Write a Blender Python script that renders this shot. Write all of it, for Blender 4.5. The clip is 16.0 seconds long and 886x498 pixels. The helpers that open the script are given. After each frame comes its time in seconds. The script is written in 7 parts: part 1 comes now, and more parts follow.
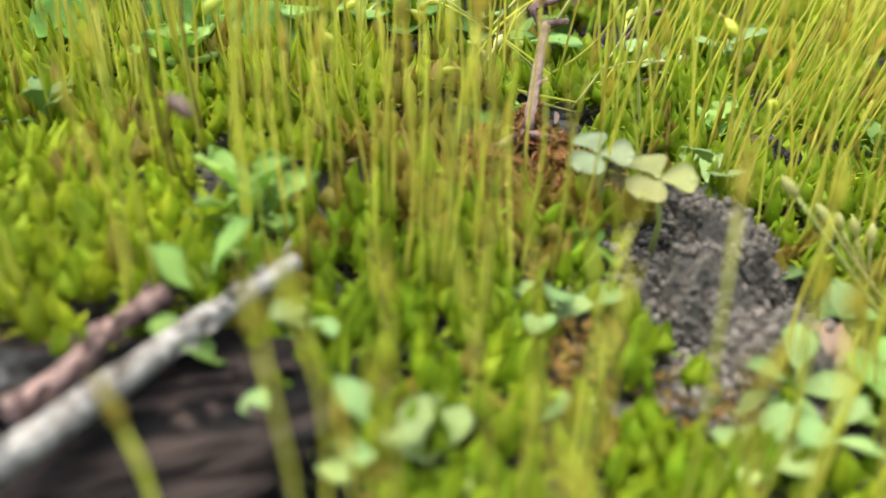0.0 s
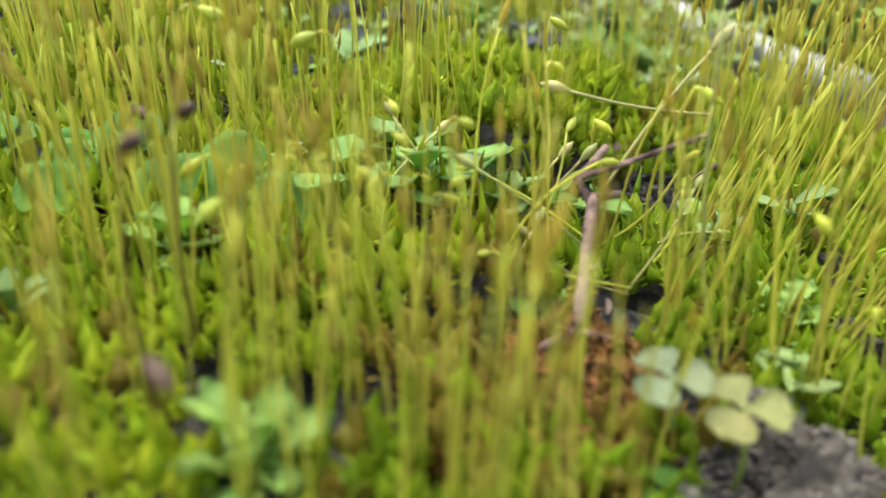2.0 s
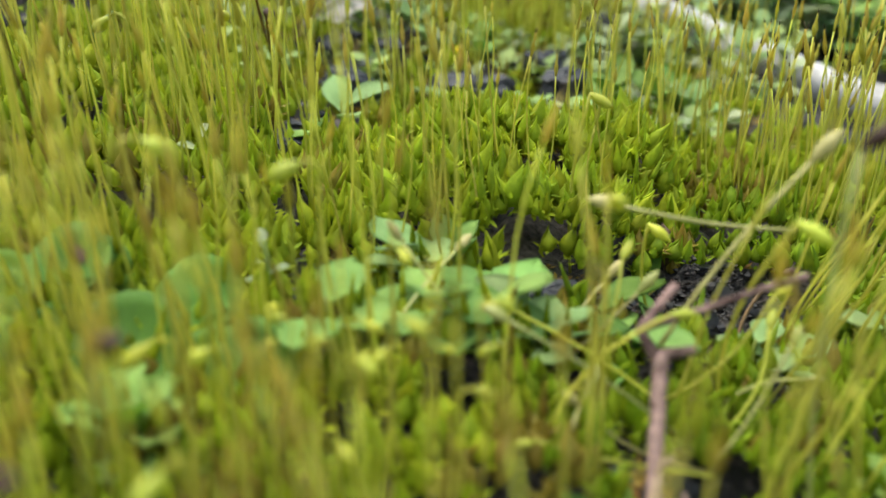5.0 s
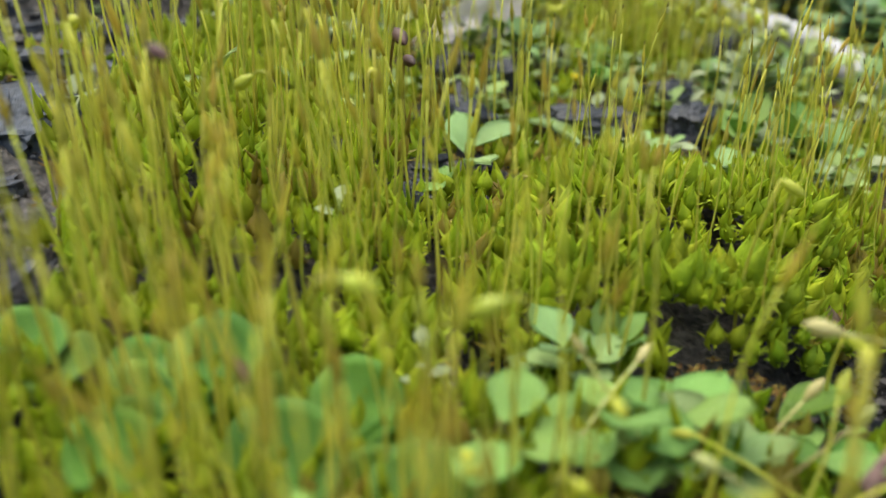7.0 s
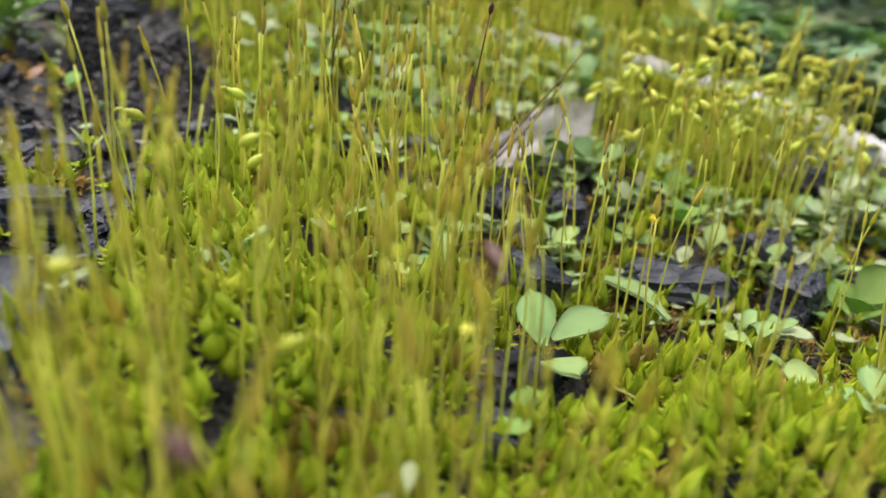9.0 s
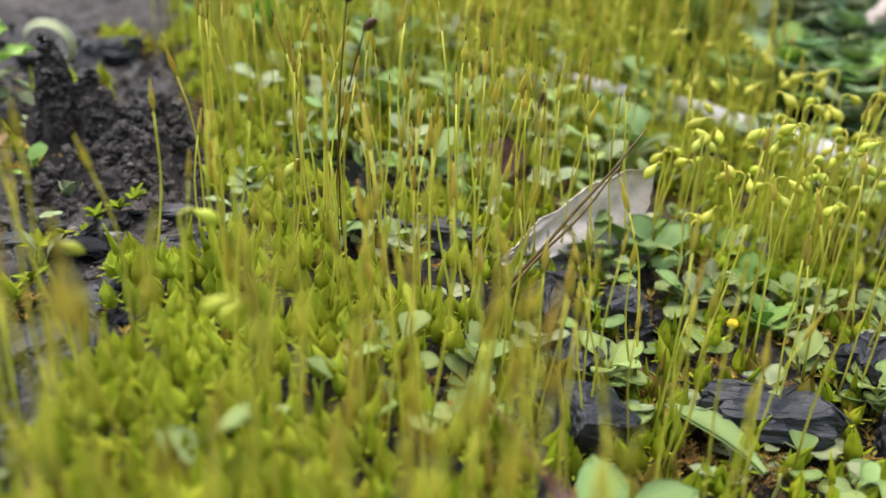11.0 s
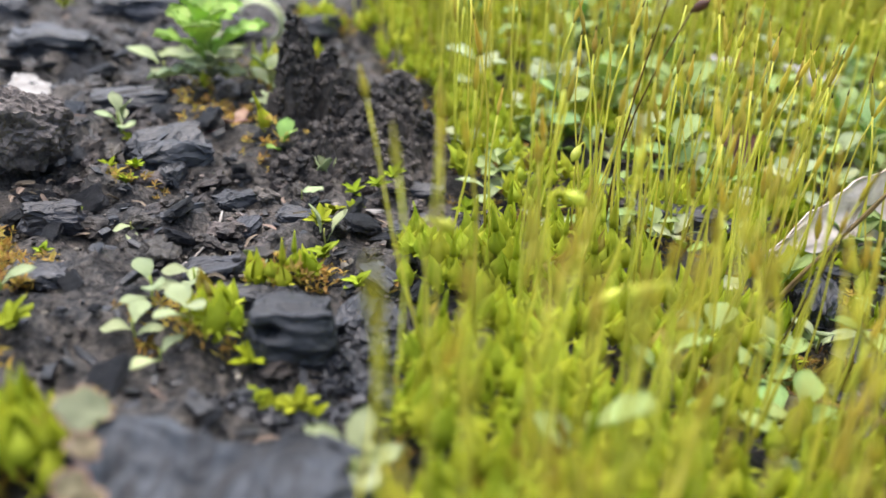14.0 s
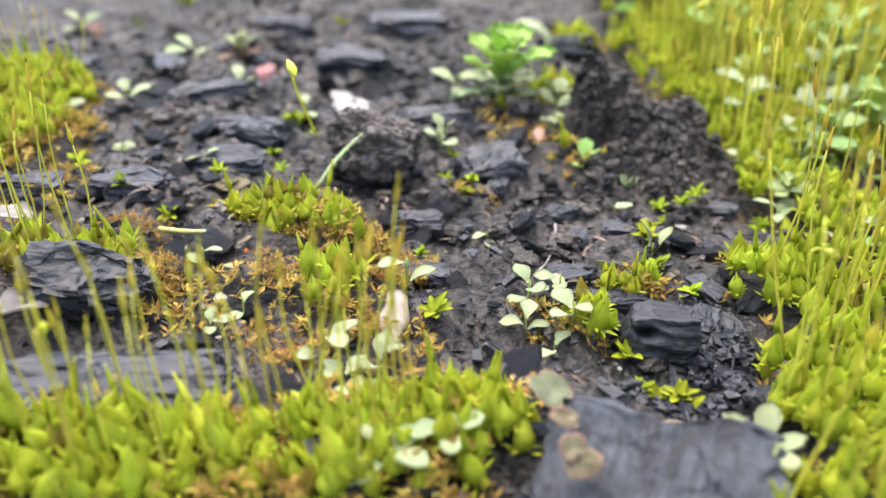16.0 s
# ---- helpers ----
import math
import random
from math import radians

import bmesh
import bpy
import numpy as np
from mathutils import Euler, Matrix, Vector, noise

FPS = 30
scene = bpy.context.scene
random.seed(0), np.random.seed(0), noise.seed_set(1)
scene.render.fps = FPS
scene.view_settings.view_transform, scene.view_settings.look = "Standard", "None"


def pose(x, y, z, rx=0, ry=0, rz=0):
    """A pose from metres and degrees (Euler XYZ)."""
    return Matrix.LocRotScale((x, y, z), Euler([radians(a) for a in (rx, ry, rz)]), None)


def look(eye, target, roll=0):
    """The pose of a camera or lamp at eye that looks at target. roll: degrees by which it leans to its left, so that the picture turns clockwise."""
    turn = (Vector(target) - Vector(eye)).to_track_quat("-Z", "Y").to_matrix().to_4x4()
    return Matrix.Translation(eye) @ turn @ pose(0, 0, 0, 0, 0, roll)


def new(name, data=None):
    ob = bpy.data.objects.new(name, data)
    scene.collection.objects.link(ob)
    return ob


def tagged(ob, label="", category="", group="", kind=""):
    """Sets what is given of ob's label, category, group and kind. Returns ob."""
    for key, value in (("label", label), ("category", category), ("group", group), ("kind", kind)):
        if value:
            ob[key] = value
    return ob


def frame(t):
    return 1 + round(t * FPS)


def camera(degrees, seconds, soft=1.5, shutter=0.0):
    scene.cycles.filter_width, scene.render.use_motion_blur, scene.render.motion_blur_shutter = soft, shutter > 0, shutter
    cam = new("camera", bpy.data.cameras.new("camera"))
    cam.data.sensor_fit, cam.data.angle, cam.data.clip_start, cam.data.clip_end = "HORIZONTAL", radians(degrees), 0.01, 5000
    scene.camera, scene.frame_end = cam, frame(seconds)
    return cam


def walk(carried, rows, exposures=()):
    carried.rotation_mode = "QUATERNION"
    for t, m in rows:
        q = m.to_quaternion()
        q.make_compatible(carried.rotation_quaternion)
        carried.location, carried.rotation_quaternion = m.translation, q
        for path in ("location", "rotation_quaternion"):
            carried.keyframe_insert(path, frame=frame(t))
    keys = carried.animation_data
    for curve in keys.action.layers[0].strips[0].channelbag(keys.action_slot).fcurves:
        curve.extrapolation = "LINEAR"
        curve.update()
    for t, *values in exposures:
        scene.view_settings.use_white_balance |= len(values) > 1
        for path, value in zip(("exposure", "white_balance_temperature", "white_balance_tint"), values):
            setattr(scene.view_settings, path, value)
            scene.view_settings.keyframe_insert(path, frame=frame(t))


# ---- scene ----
cam = camera(54.0, 16.0)
PATH = [
    (0, 0.04996, -0.07570, 0.03942, 59.719, 0.143, 10.335),
    (0.5, 0.04764, -0.07316, 0.03857, 61.561, 0.628, 10.841),
    (1, 0.04522, -0.07025, 0.03770, 61.328, 0.574, 11.683),
    (1.5, 0.04384, -0.06514, 0.03815, 63.249, 0.575, 11.993),
    (2, 0.04493, -0.05896, 0.04357, 65.230, 0.479, 11.251),
    (2.5, 0.03955, -0.05639, 0.04401, 65.107, 0.283, 10.676),
    (3, 0.03870, -0.05420, 0.04423, 65.168, 0.431, 10.985),
    (3.5, 0.03820, -0.05068, 0.04694, 65.407, -0.018, 9.628),
    (4, 0.03926, -0.04397, 0.04805, 65.045, -0.037, 9.551),
    (4.2, 0.03903, -0.04184, 0.04947, 64.892, 0.506, 9.583),
    (6.3, 0.03364, -0.02572, 0.04980, 62.013, 0.403, 13.139),
    (6.5, 0.03194, -0.02466, 0.05129, 62.242, 0.417, 13.499),
    (7, 0.02459, -0.02588, 0.05607, 62.103, 0.191, 14.552),
    (7.5, 0.02064, -0.02082, 0.06126, 61.811, -0.537, 14.712),
    (8, 0.01614, -0.01396, 0.06212, 62.036, -1.116, 15.228),
    (8.5, 0.01107, -0.00732, 0.06290, 63.047, -1.438, 15.546),
    (9, 0.00754, 0.00194, 0.06476, 63.328, -2.707, 15.575),
    (9.2, 0.00713, 0.00465, 0.06656, 63.233, -3.178, 15.759),
    (11.3, -0.00252, 0.02916, 0.06603, 63.976, -1.725, 16.675),
    (11.5, -0.00373, 0.02929, 0.06435, 64.650, -2.185, 16.531),
    (12, -0.01313, 0.02891, 0.06489, 63.692, -1.833, 17.452),
    (12.5, -0.01683, 0.02401, 0.06488, 63.454, -1.921, 18.586),
    (13, -0.01773, 0.02410, 0.06488, 63.574, -2.163, 20.135),
    (13.5, -0.02167, 0.02364, 0.06376, 62.882, -1.846, 21.122),
    (14, -0.02431, 0.02123, 0.06480, 62.634, -1.641, 22.184),
    (14.5, -0.02930, 0.01884, 0.07039, 63.823, -0.457, 24.260),
    (15, -0.03222, 0.01428, 0.07187, 63.511, -0.398, 26.867),
    (15.5, -0.03514, 0.00597, 0.07406, 62.242, -0.005, 29.115),
    (16, -0.04082, -0.00190, 0.07431, 61.912, 0.389, 31.165),
]
EXPOSURES = [(0, 2.08, 6500, 5), (2, 1.79, 6500, 4), (4, 1.61, 6500, 3), (7, 1.47, 6500, 5), (9, 1.57, 6500, 11), (12, 1.53, 6450, 11), (12.6, 1.66, 6450, 11), (13, 1.69, 6450, 12), (14, 1.93, 6400, 13), (16, 2.23, 6400, 14)]
walk(cam, [(t, pose(*p)) for t, *p in PATH], exposures=EXPOSURES)
cam.data.dof.use_dof = True
cam.data.dof.focus_distance = 0.105
cam.data.dof.aperture_fstop = 19.5

# ---- light: overcast sky, broad soft sun ----
world = bpy.data.worlds.new("overcast_sky")
scene.world = world
world.use_nodes = True
wn = world.node_tree
sky = wn.nodes.new("ShaderNodeTexSky")
sky.sky_type = "NISHITA"
sky.sun_disc = False
sky.sun_elevation = radians(74)
sky.sun_rotation = radians(315)
sky.dust_density = 4.0
sky.ozone_density = 0.3
sky.air_density = 1.0
wn.links.new(sky.outputs[0], wn.nodes["Background"].inputs[0])
wn.nodes["Background"].inputs[1].default_value = 0.10
sun = new("sun", bpy.data.lights.new("sun", "SUN"))
sun.data.energy = 1.5
sun.data.angle = radians(90)
sun.data.color = (1.0, 0.995, 0.97)
sun.matrix_world = look((-0.20, 0.20, 1.0), (0, 0, 0))


# ---- lie of the land ----
def ground(x, y):
    x, y = min(max(x, -0.25), 0.2), min(max(y, -0.1), 0.3)

    def bump(cx, cy, r, a):
        return a * math.exp(-((x - cx) ** 2 + (y - cy) ** 2) / r ** 2)
    z = 0.0047 - 0.1689 * x + 0.0523 * y - 0.3951 * x * x + 0.1693 * x * y - 0.2683 * y * y
    z += bump(-0.045, 0.055, 0.03, 0.0045) + bump(0, 0.11, 0.022, -0.0045) + bump(-0.01, 0.008, 0.018, -0.005) + bump(0.043, 0.012, 0.015, 0.003)
    return z + 2.5 * max(0.0, y - 0.16) ** 2


def relief(x, y):
    p = Vector((x, y, 0.3))
    z = 0.0016 * noise.noise(p * 55) + 0.0030 * noise.fractal(p * 130, 0.9, 2.1, 4) + 0.0013 * noise.fractal(p * 420, 0.8, 2.2, 3)
    return z


def inside(x, y, rows):
    """How deep the place lies in any of the ellipses (cx, cy, rx, ry, turn), 1 at a middle, 0 at the rim, less beyond."""
    best = -1.0
    for cx, cy, rx, ry, turn in rows:
        a = radians(turn)
        u, v = x - cx, y - cy
        u, v = (u * math.cos(a) + v * math.sin(a)) / rx, (v * math.cos(a) - u * math.sin(a)) / ry
        best = max(best, 1 - math.hypot(u, v))
    return best


EDGE_Y = (-0.05, -0.034, -0.030, 0.0, 0.027, 0.04, 0.06, 0.07, 0.088, 0.1, 0.118, 0.138, 0.17, 0.205, 0.3)
EDGE_X = (0.034, 0.027, -0.008, -0.03, -0.03, -0.036, -0.046, -0.05, -0.056, -0.062, -0.057, -0.072, -0.094, -0.122, -0.17)
CLEARINGS = [
    (-0.018, 0.104, 0.008, 0.009, 0), (-0.002, 0.069, 0.0035, 0.0060, 0),
    (0.0625, -0.0035, 0.0120, 0.0125, 20), (0.0705, -0.0125, 0.0065, 0.0065, 0), (0.0620, -0.0200, 0.0080, 0.0050, 20), (0.0500, -0.0175, 0.0032, 0.0055, 0), (0.044, 0.050, 0.011, 0.0080, 20), (0.013, 0.117, 0.036, 0.030, 0), (0.046, 0.135, 0.03, 0.04, 0),
    (-0.012, 0.163, 0.02, 0.016, 30), (-0.045, 0.150, 0.018, 0.010, 20), (0.019, -0.043, 0.021, 0.0125, 20), (-0.002, 0.083, 0.007, 0.010, 0),
    (0.043, 0.009, 0.008, 0.010, 0), (0.012, 0.037, 0.005, 0.004, 20), (0.07, 0.23, 0.06, 0.05, 0),
    (0.0312, 0.0462, 0.015, 0.0034, 25), (0.054, 0.0560, 0.011, 0.0085, 20), (0.08, 0.16, 0.04, 0.05, 0), (0.021, -0.031, 0.018, 0.0030, 42), (0.0445, 0.014, 0.0065, 0.013, 0), (0.018, -0.004, 0.006, 0.006, 0),
    (-0.032, 0.09, 0.004, 0.006, 30), (0.0165, 0.0640, 0.0032, 0.0050, -20), (0.0217, -0.0130, 0.003, 0.003, 0),
]
THIN = [(0.013, 0.120, 0.034, 0.030, 0), (0.046, 0.135, 0.028, 0.036, 0), (-0.012, 0.163, 0.018, 0.014, 30)]
OPEN_MOSS = [(-0.035, 0.160, 0.045, 0.045, 0), (0.02, 0.18, 0.06, 0.04, 0)]
TUFTS = [
    (-0.1130, 0.0805, 0.0115, 0.0050, 12), (-0.1000, 0.0695, 0.0070, 0.0056, 20), (-0.128, 0.0545, 0.012, 0.005, 30), (-0.0705, 0.0800, 0.0030, 0.0036, 20), (-0.0700, 0.0915, 0.0036, 0.0026, 30),
    (-0.1095, 0.1570, 0.0085, 0.0036, 25), (-0.0950, 0.1262, 0.0022, 0.0022, 0), (-0.1125, 0.1362, 0.0024, 0.0018, 0), (-0.1205, 0.1915, 0.0070, 0.0060, 30), (-0.100, 0.032, 0.022, 0.0075, 35), (-0.173, 0.079, 0.012, 0.010, 0),
    (-0.0745, 0.0535, 0.010, 0.007, 35), (-0.083, 0.044, 0.010, 0.007, 30), (-0.193, 0.095, 0.015, 0.012, 0),
]


def wobble(x, y):
    p = Vector((x, y, 0.0))
    return noise.noise(p * 80) * 0.007 + noise.noise(p * 260) * 0.004


def mossy(x, y):
    """How thick the moss stands: 0 on bare soil, 1 in a cushion."""
    w = wobble(x, y)
    deep = x - float(np.interp(y, EDGE_Y, EDGE_X)) + w
    gap = max(0.0, inside(x + w, y - w, CLEARINGS))
    tuft = max(0.0, inside(x + w * 0.5, y + w * 0.5, TUFTS))
    thin = 0.30 if inside(x, y, THIN) > 0 else 0.0
    main = min(1.0, max(0.0, deep / 0.006)) * min(1.0, max(thin, 1 - gap * 7))
    if main and inside(x, y, OPEN_MOSS) > 0:
        main *= 0.8
    return max(main, min(1.0, tuft * 4))


# ---- materials ----
def material(name, dark, light, rough=0.6, grain=900.0, patch=90.0, bump=0.3, through_light=0.0, vary=0.15, metal=0.0, stretch=(1, 1, 1), specular=0.35, island=False, depth=0.0004, span=(0.33, 0.67), hue=0.16):
    m = bpy.data.materials.new(name)
    m.use_nodes = True
    n, l = m.node_tree.nodes, m.node_tree.links
    b = n["Principled BSDF"]
    b.inputs["Roughness"].default_value = rough
    b.inputs["Metallic"].default_value = metal
    b.inputs["Specular IOR Level"].default_value = specular
    at = n.new("ShaderNodeTexCoord")
    scale = n.new("ShaderNodeMapping")
    scale.inputs["Scale"].default_value = stretch
    l.new(at.outputs["Object"], scale.inputs[0])
    fine, wide = n.new("ShaderNodeTexNoise"), n.new("ShaderNodeTexNoise")
    fine.inputs["Scale"].default_value, fine.inputs["Detail"].default_value, fine.inputs["Roughness"].default_value = grain, 5, 0.65
    wide.inputs["Scale"].default_value, wide.inputs["Detail"].default_value = patch, 3
    l.new(scale.outputs[0], fine.inputs[0])
    l.new(scale.outputs[0], wide.inputs[0])
    both = n.new("ShaderNodeMath")
    both.operation = "MULTIPLY_ADD"
    both.inputs[1].default_value = 0.6
    l.new(fine.outputs[0], both.inputs[0])
    half = n.new("ShaderNodeMath")
    half.operation = "MULTIPLY"
    half.inputs[1].default_value = 0.4
    l.new(wide.outputs[0], half.inputs[0])
    l.new(half.outputs[0], both.inputs[2])
    ramp = n.new("ShaderNodeValToRGB")
    ramp.color_ramp.elements[0].position, ramp.color_ramp.elements[1].position = span
    ramp.color_ramp.elements[0].color, ramp.color_ramp.elements[1].color = (*dark, 1), (*light, 1)
    l.new(both.outputs[0], ramp.inputs[0])
    if island:
        own = n.new("ShaderNodeNewGeometry").outputs["Random Per Island"]
    else:
        own = n.new("ShaderNodeObjectInfo").outputs["Random"]
    hsv = n.new("ShaderNodeHueSaturation")
    for socket, low, high in (("Hue", 0.5 - vary * hue, 0.5 + vary * hue), ("Value", 1 - vary, 1 + vary)):
        r = n.new("ShaderNodeMapRange")
        r.inputs[3].default_value, r.inputs[4].default_value = low, high
        if socket == "Value":
            s = n.new("ShaderNodeMath")
            s.operation = "FRACT"
            k = n.new("ShaderNodeMath")
            k.operation = "MULTIPLY"
            k.inputs[1].default_value = 7.31
            l.new(own, k.inputs[0])
            l.new(k.outputs[0], s.inputs[0])
            l.new(s.outputs[0], r.inputs[0])
        else:
            l.new(own, r.inputs[0])
        l.new(r.outputs[0], hsv.inputs[socket])
    l.new(ramp.outputs[0], hsv.inputs["Color"])
    l.new(hsv.outputs[0], b.inputs["Base Color"])
    if bump:
        bp = n.new("ShaderNodeBump")
        bp.inputs["Strength"].default_value, bp.inputs["Distance"].default_value = bump, depth
        l.new(both.outputs[0], bp.inputs["Height"])
        l.new(bp.outputs[0], b.inputs["Normal"])
    if through_light:
        tr, mix = n.new("ShaderNodeBsdfTranslucent"), n.new("ShaderNodeMixShader")
        mix.inputs[0].default_value = through_light
        l.new(hsv.outputs[0], tr.inputs[0])
        l.new(b.outputs[0], mix.inputs[1])
        l.new(tr.outputs[0], mix.inputs[2])
        l.new(mix.outputs[0], n["Material Output"].inputs[0])
    return m


SOIL = material("soil", (0.002, 0.0019, 0.0018), (0.124, 0.106, 0.089), 0.45, 950, 55, 1.0, vary=0.0, specular=0.4, depth=0.0024, span=(0.45, 0.64))
CLUMP = material("soil_clump", (0.004, 0.0034, 0.0029), (0.120, 0.100, 0.083), 0.5, 800, 120, 1.0, vary=0.6, island=True, specular=0.35, depth=0.0016, span=(0.40, 0.66), hue=0.05)
CRUMB = material("soil_crumb", (0.003, 0.0026, 0.0022), (0.048, 0.040, 0.033), 0.5, 900, 150, 0.9, vary=0.85, island=True, specular=0.3, hue=0.05)
GREY_CRUMB = material("grey_soil_crumb", (0.044, 0.038, 0.031), (0.205, 0.177, 0.147), 0.8, 900, 150, 0.7, vary=0.5, island=True, hue=0.05)
CHAR = material("charcoal", (0.002, 0.0022, 0.0026), (0.034, 0.037, 0.044), 0.36, 620, 90, 1.0, vary=0.35, stretch=(0.18, 1, 1), specular=0.4, depth=0.0012, hue=0.05)
CHAR_DARK = material("burnt_wood", (0.0015, 0.0013, 0.0012), (0.060, 0.042, 0.034), 0.7, 700, 160, 1.0, vary=0.2, stretch=(0.18, 1, 1), specular=0.1, depth=0.0018, span=(0.46, 0.66), hue=0.05)
CHAR_SOFT = material("grey_charcoal", (0.007, 0.0078, 0.009), (0.056, 0.060, 0.068), 0.5, 620, 90, 1.0, vary=0.2, stretch=(0.18, 1, 1), specular=0.28, depth=0.0012, hue=0.05)
CHAR_SLAB = material("ashen_charcoal", (0.007, 0.0085, 0.0105), (0.058, 0.067, 0.080), 0.5, 900, 160, 1.0, vary=0.05, stretch=(1, 0.28, 0.28), specular=0.35, depth=0.0014, span=(0.42, 0.62), hue=0.05)
SHOOT = material("moss_leaf", (0.17, 0.23, 0.009), (0.46, 0.54, 0.026), 0.6, 500, 110, 0.15, 0.36, 0.24, specular=0.2, hue=0.07)
SHOOT_MANY = material("moss_leaf_carpet", (0.17, 0.23, 0.009), (0.46, 0.54, 0.026), 0.6, 500, 110, 0.15, 0.36, 0.24, specular=0.2, island=True, hue=0.07)
SHOOT_YELLOW = material("yellow_moss_leaf", (0.235, 0.29, 0.011), (0.52, 0.57, 0.05), 0.6, 500, 110, 0.15, 0.4, 0.2, specular=0.2, hue=0.07)
SHOOT_YELLOW_MANY = material("yellow_moss_carpet", (0.235, 0.29, 0.011), (0.52, 0.57, 0.05), 0.6, 500, 110, 0.15, 0.4, 0.2, specular=0.2, island=True, hue=0.07)
# deeper green leaf, with shade under the tall stalks mixed into its colour
SHOOT_SHADED = material("deep_green_shaded_moss_leaf", (0.11, 0.18, 0.006), (0.33, 0.43, 0.018), 0.6, 500, 110, 0.15, 0.36, 0.22, specular=0.2, hue=0.07)
SHOOT_SHADED_MANY = material("deep_green_shaded_moss_carpet", (0.11, 0.18, 0.006), (0.33, 0.43, 0.018), 0.6, 500, 110, 0.15, 0.36, 0.22, specular=0.2, island=True, hue=0.07)
STRAW = material("straw_moss_leaf", (0.16, 0.12, 0.012), (0.40, 0.32, 0.05), 0.5, 500, 110, 0.15, 0.45, 0.22, island=True, hue=0.07)
DEAD = material("dead_moss_leaf", (0.17, 0.095, 0.016), (0.56, 0.41, 0.085), 0.7, 700, 90, 0.2, 0.3, 0.35, island=True, hue=0.08)
RUST = material("rusty_moss_leaf", (0.10, 0.045, 0.012), (0.43, 0.235, 0.058), 0.7, 700, 90, 0.2, 0.25, 0.4, island=True, hue=0.08)
OCHRE_LEAF = material("ochre_moss_leaf", (0.15, 0.085, 0.020), (0.47, 0.30, 0.075), 0.7, 700, 90, 0.2, 0.28, 0.35, island=True, hue=0.08)
STALK = material("stalk_skin", (0.55, 0.54, 0.07), (0.76, 0.735, 0.175), 0.4, 600, 90, 0.0, 0.5, 0.18, hue=0.07)
STALK_MANY = material("stalk_skin_far", (0.55, 0.54, 0.07), (0.76, 0.735, 0.175), 0.4, 600, 90, 0.0, 0.5, 0.18, island=True, hue=0.07)
HOOD = material("capsule_hood", (0.45, 0.37, 0.03), (0.66, 0.58, 0.11), 0.45, 900, 160, 0.1, 0.45, 0.22, hue=0.10)
HOOD_MANY = material("capsule_hood_far", (0.45, 0.37, 0.03), (0.66, 0.58, 0.11), 0.45, 900, 160, 0.1, 0.45, 0.22, island=True, hue=0.10)
BEAK = material("dark_beak", (0.02, 0.012, 0.006), (0.10, 0.05, 0.015), 0.5, 900, 160, 0.0, vary=0.2)
POD = material("ripe_capsule", (0.44, 0.47, 0.03), (0.62, 0.63, 0.09), 0.35, 900, 200, 0.1, 0.3, 0.2, specular=0.4, hue=0.07)
POD_BROWN = material("dry_capsule", (0.018, 0.008, 0.006), (0.10, 0.045, 0.025), 0.5, 900, 200, 0.4, vary=0.2)
STALK_BROWN = material("dry_stalk", (0.06, 0.03, 0.010), (0.18, 0.10, 0.030), 0.5, 900, 200, 0.2, vary=0.2)
STALK_PALE = material("bleached_stalk", (0.34, 0.33, 0.09), (0.50, 0.47, 0.18), 0.45, 600, 120, 0.1, 0.15, 0.15)
LEAF = material("seedling_leaf", (0.23, 0.35, 0.095), (0.45, 0.595, 0.235), 0.36, 700, 160, 0.5, 0.35, 0.22, specular=0.3, hue=0.10)
LEAF_PALE = material("pale_leaf", (0.30, 0.37, 0.165), (0.52, 0.575, 0.33), 0.36, 700, 160, 0.5, 0.3, 0.18, specular=0.25, hue=0.10)
LEAF_LIGHT = material("light_leaf", (0.29, 0.42, 0.105), (0.54, 0.66, 0.255), 0.38, 700, 160, 0.5, 0.4, 0.16, specular=0.25, hue=0.10)
LEAF_FRESH = material("fresh_leaf", (0.22, 0.40, 0.065), (0.42, 0.61, 0.18), 0.36, 700, 160, 0.5, 0.4, 0.16, specular=0.25, hue=0.10)
LEAF_WEED = material("weed_leaf", (0.24, 0.40, 0.17), (0.47, 0.62, 0.34), 0.4, 500, 120, 0.4, 0.35, 0.2, specular=0.35, hue=0.08)
LEAF_LOBED = material("lobed_leaf", (0.32, 0.50, 0.09), (0.55, 0.72, 0.22), 0.42, 700, 160, 0.4, 0.45, 0.12, specular=0.2, hue=0.08)
LEAF_ROUND = material("round_leaf", (0.08, 0.195, 0.022), (0.20, 0.37, 0.050), 0.4, 700, 140, 0.4, 0.35, 0.25, specular=0.3, hue=0.10)
LEAF_PINK = material("reddish_leaf", (0.09, 0.075, 0.034), (0.19, 0.155, 0.08), 0.5, 600, 120, 0.35, 0.2, 0.15, hue=0.08)
LEAF_DULL = material("dull_leaf", (0.07, 0.085, 0.035), (0.14, 0.155, 0.075), 0.5, 600, 120, 0.35, 0.2, 0.12, hue=0.08)
LEAF_RED = material("red_leaf", (0.20, 0.095, 0.07), (0.36, 0.21, 0.16), 0.5, 600, 120, 0.35, 0.2, 0.2)
CLOVER = material("clover_leaf", (0.22, 0.27, 0.13), (0.34, 0.38, 0.20), 0.5, 600, 120, 0.3, 0.4, 0.12)
LEAF_RIM = material("leaf_rim", (0.52, 0.52, 0.36), (0.70, 0.69, 0.52), 0.5, 600, 120, 0.3, 0.2, 0.1)
CLOVER_YELLOW = material("yellowed_clover_leaf", (0.26, 0.27, 0.08), (0.41, 0.41, 0.15), 0.5, 600, 120, 0.3, 0.4, 0.1)
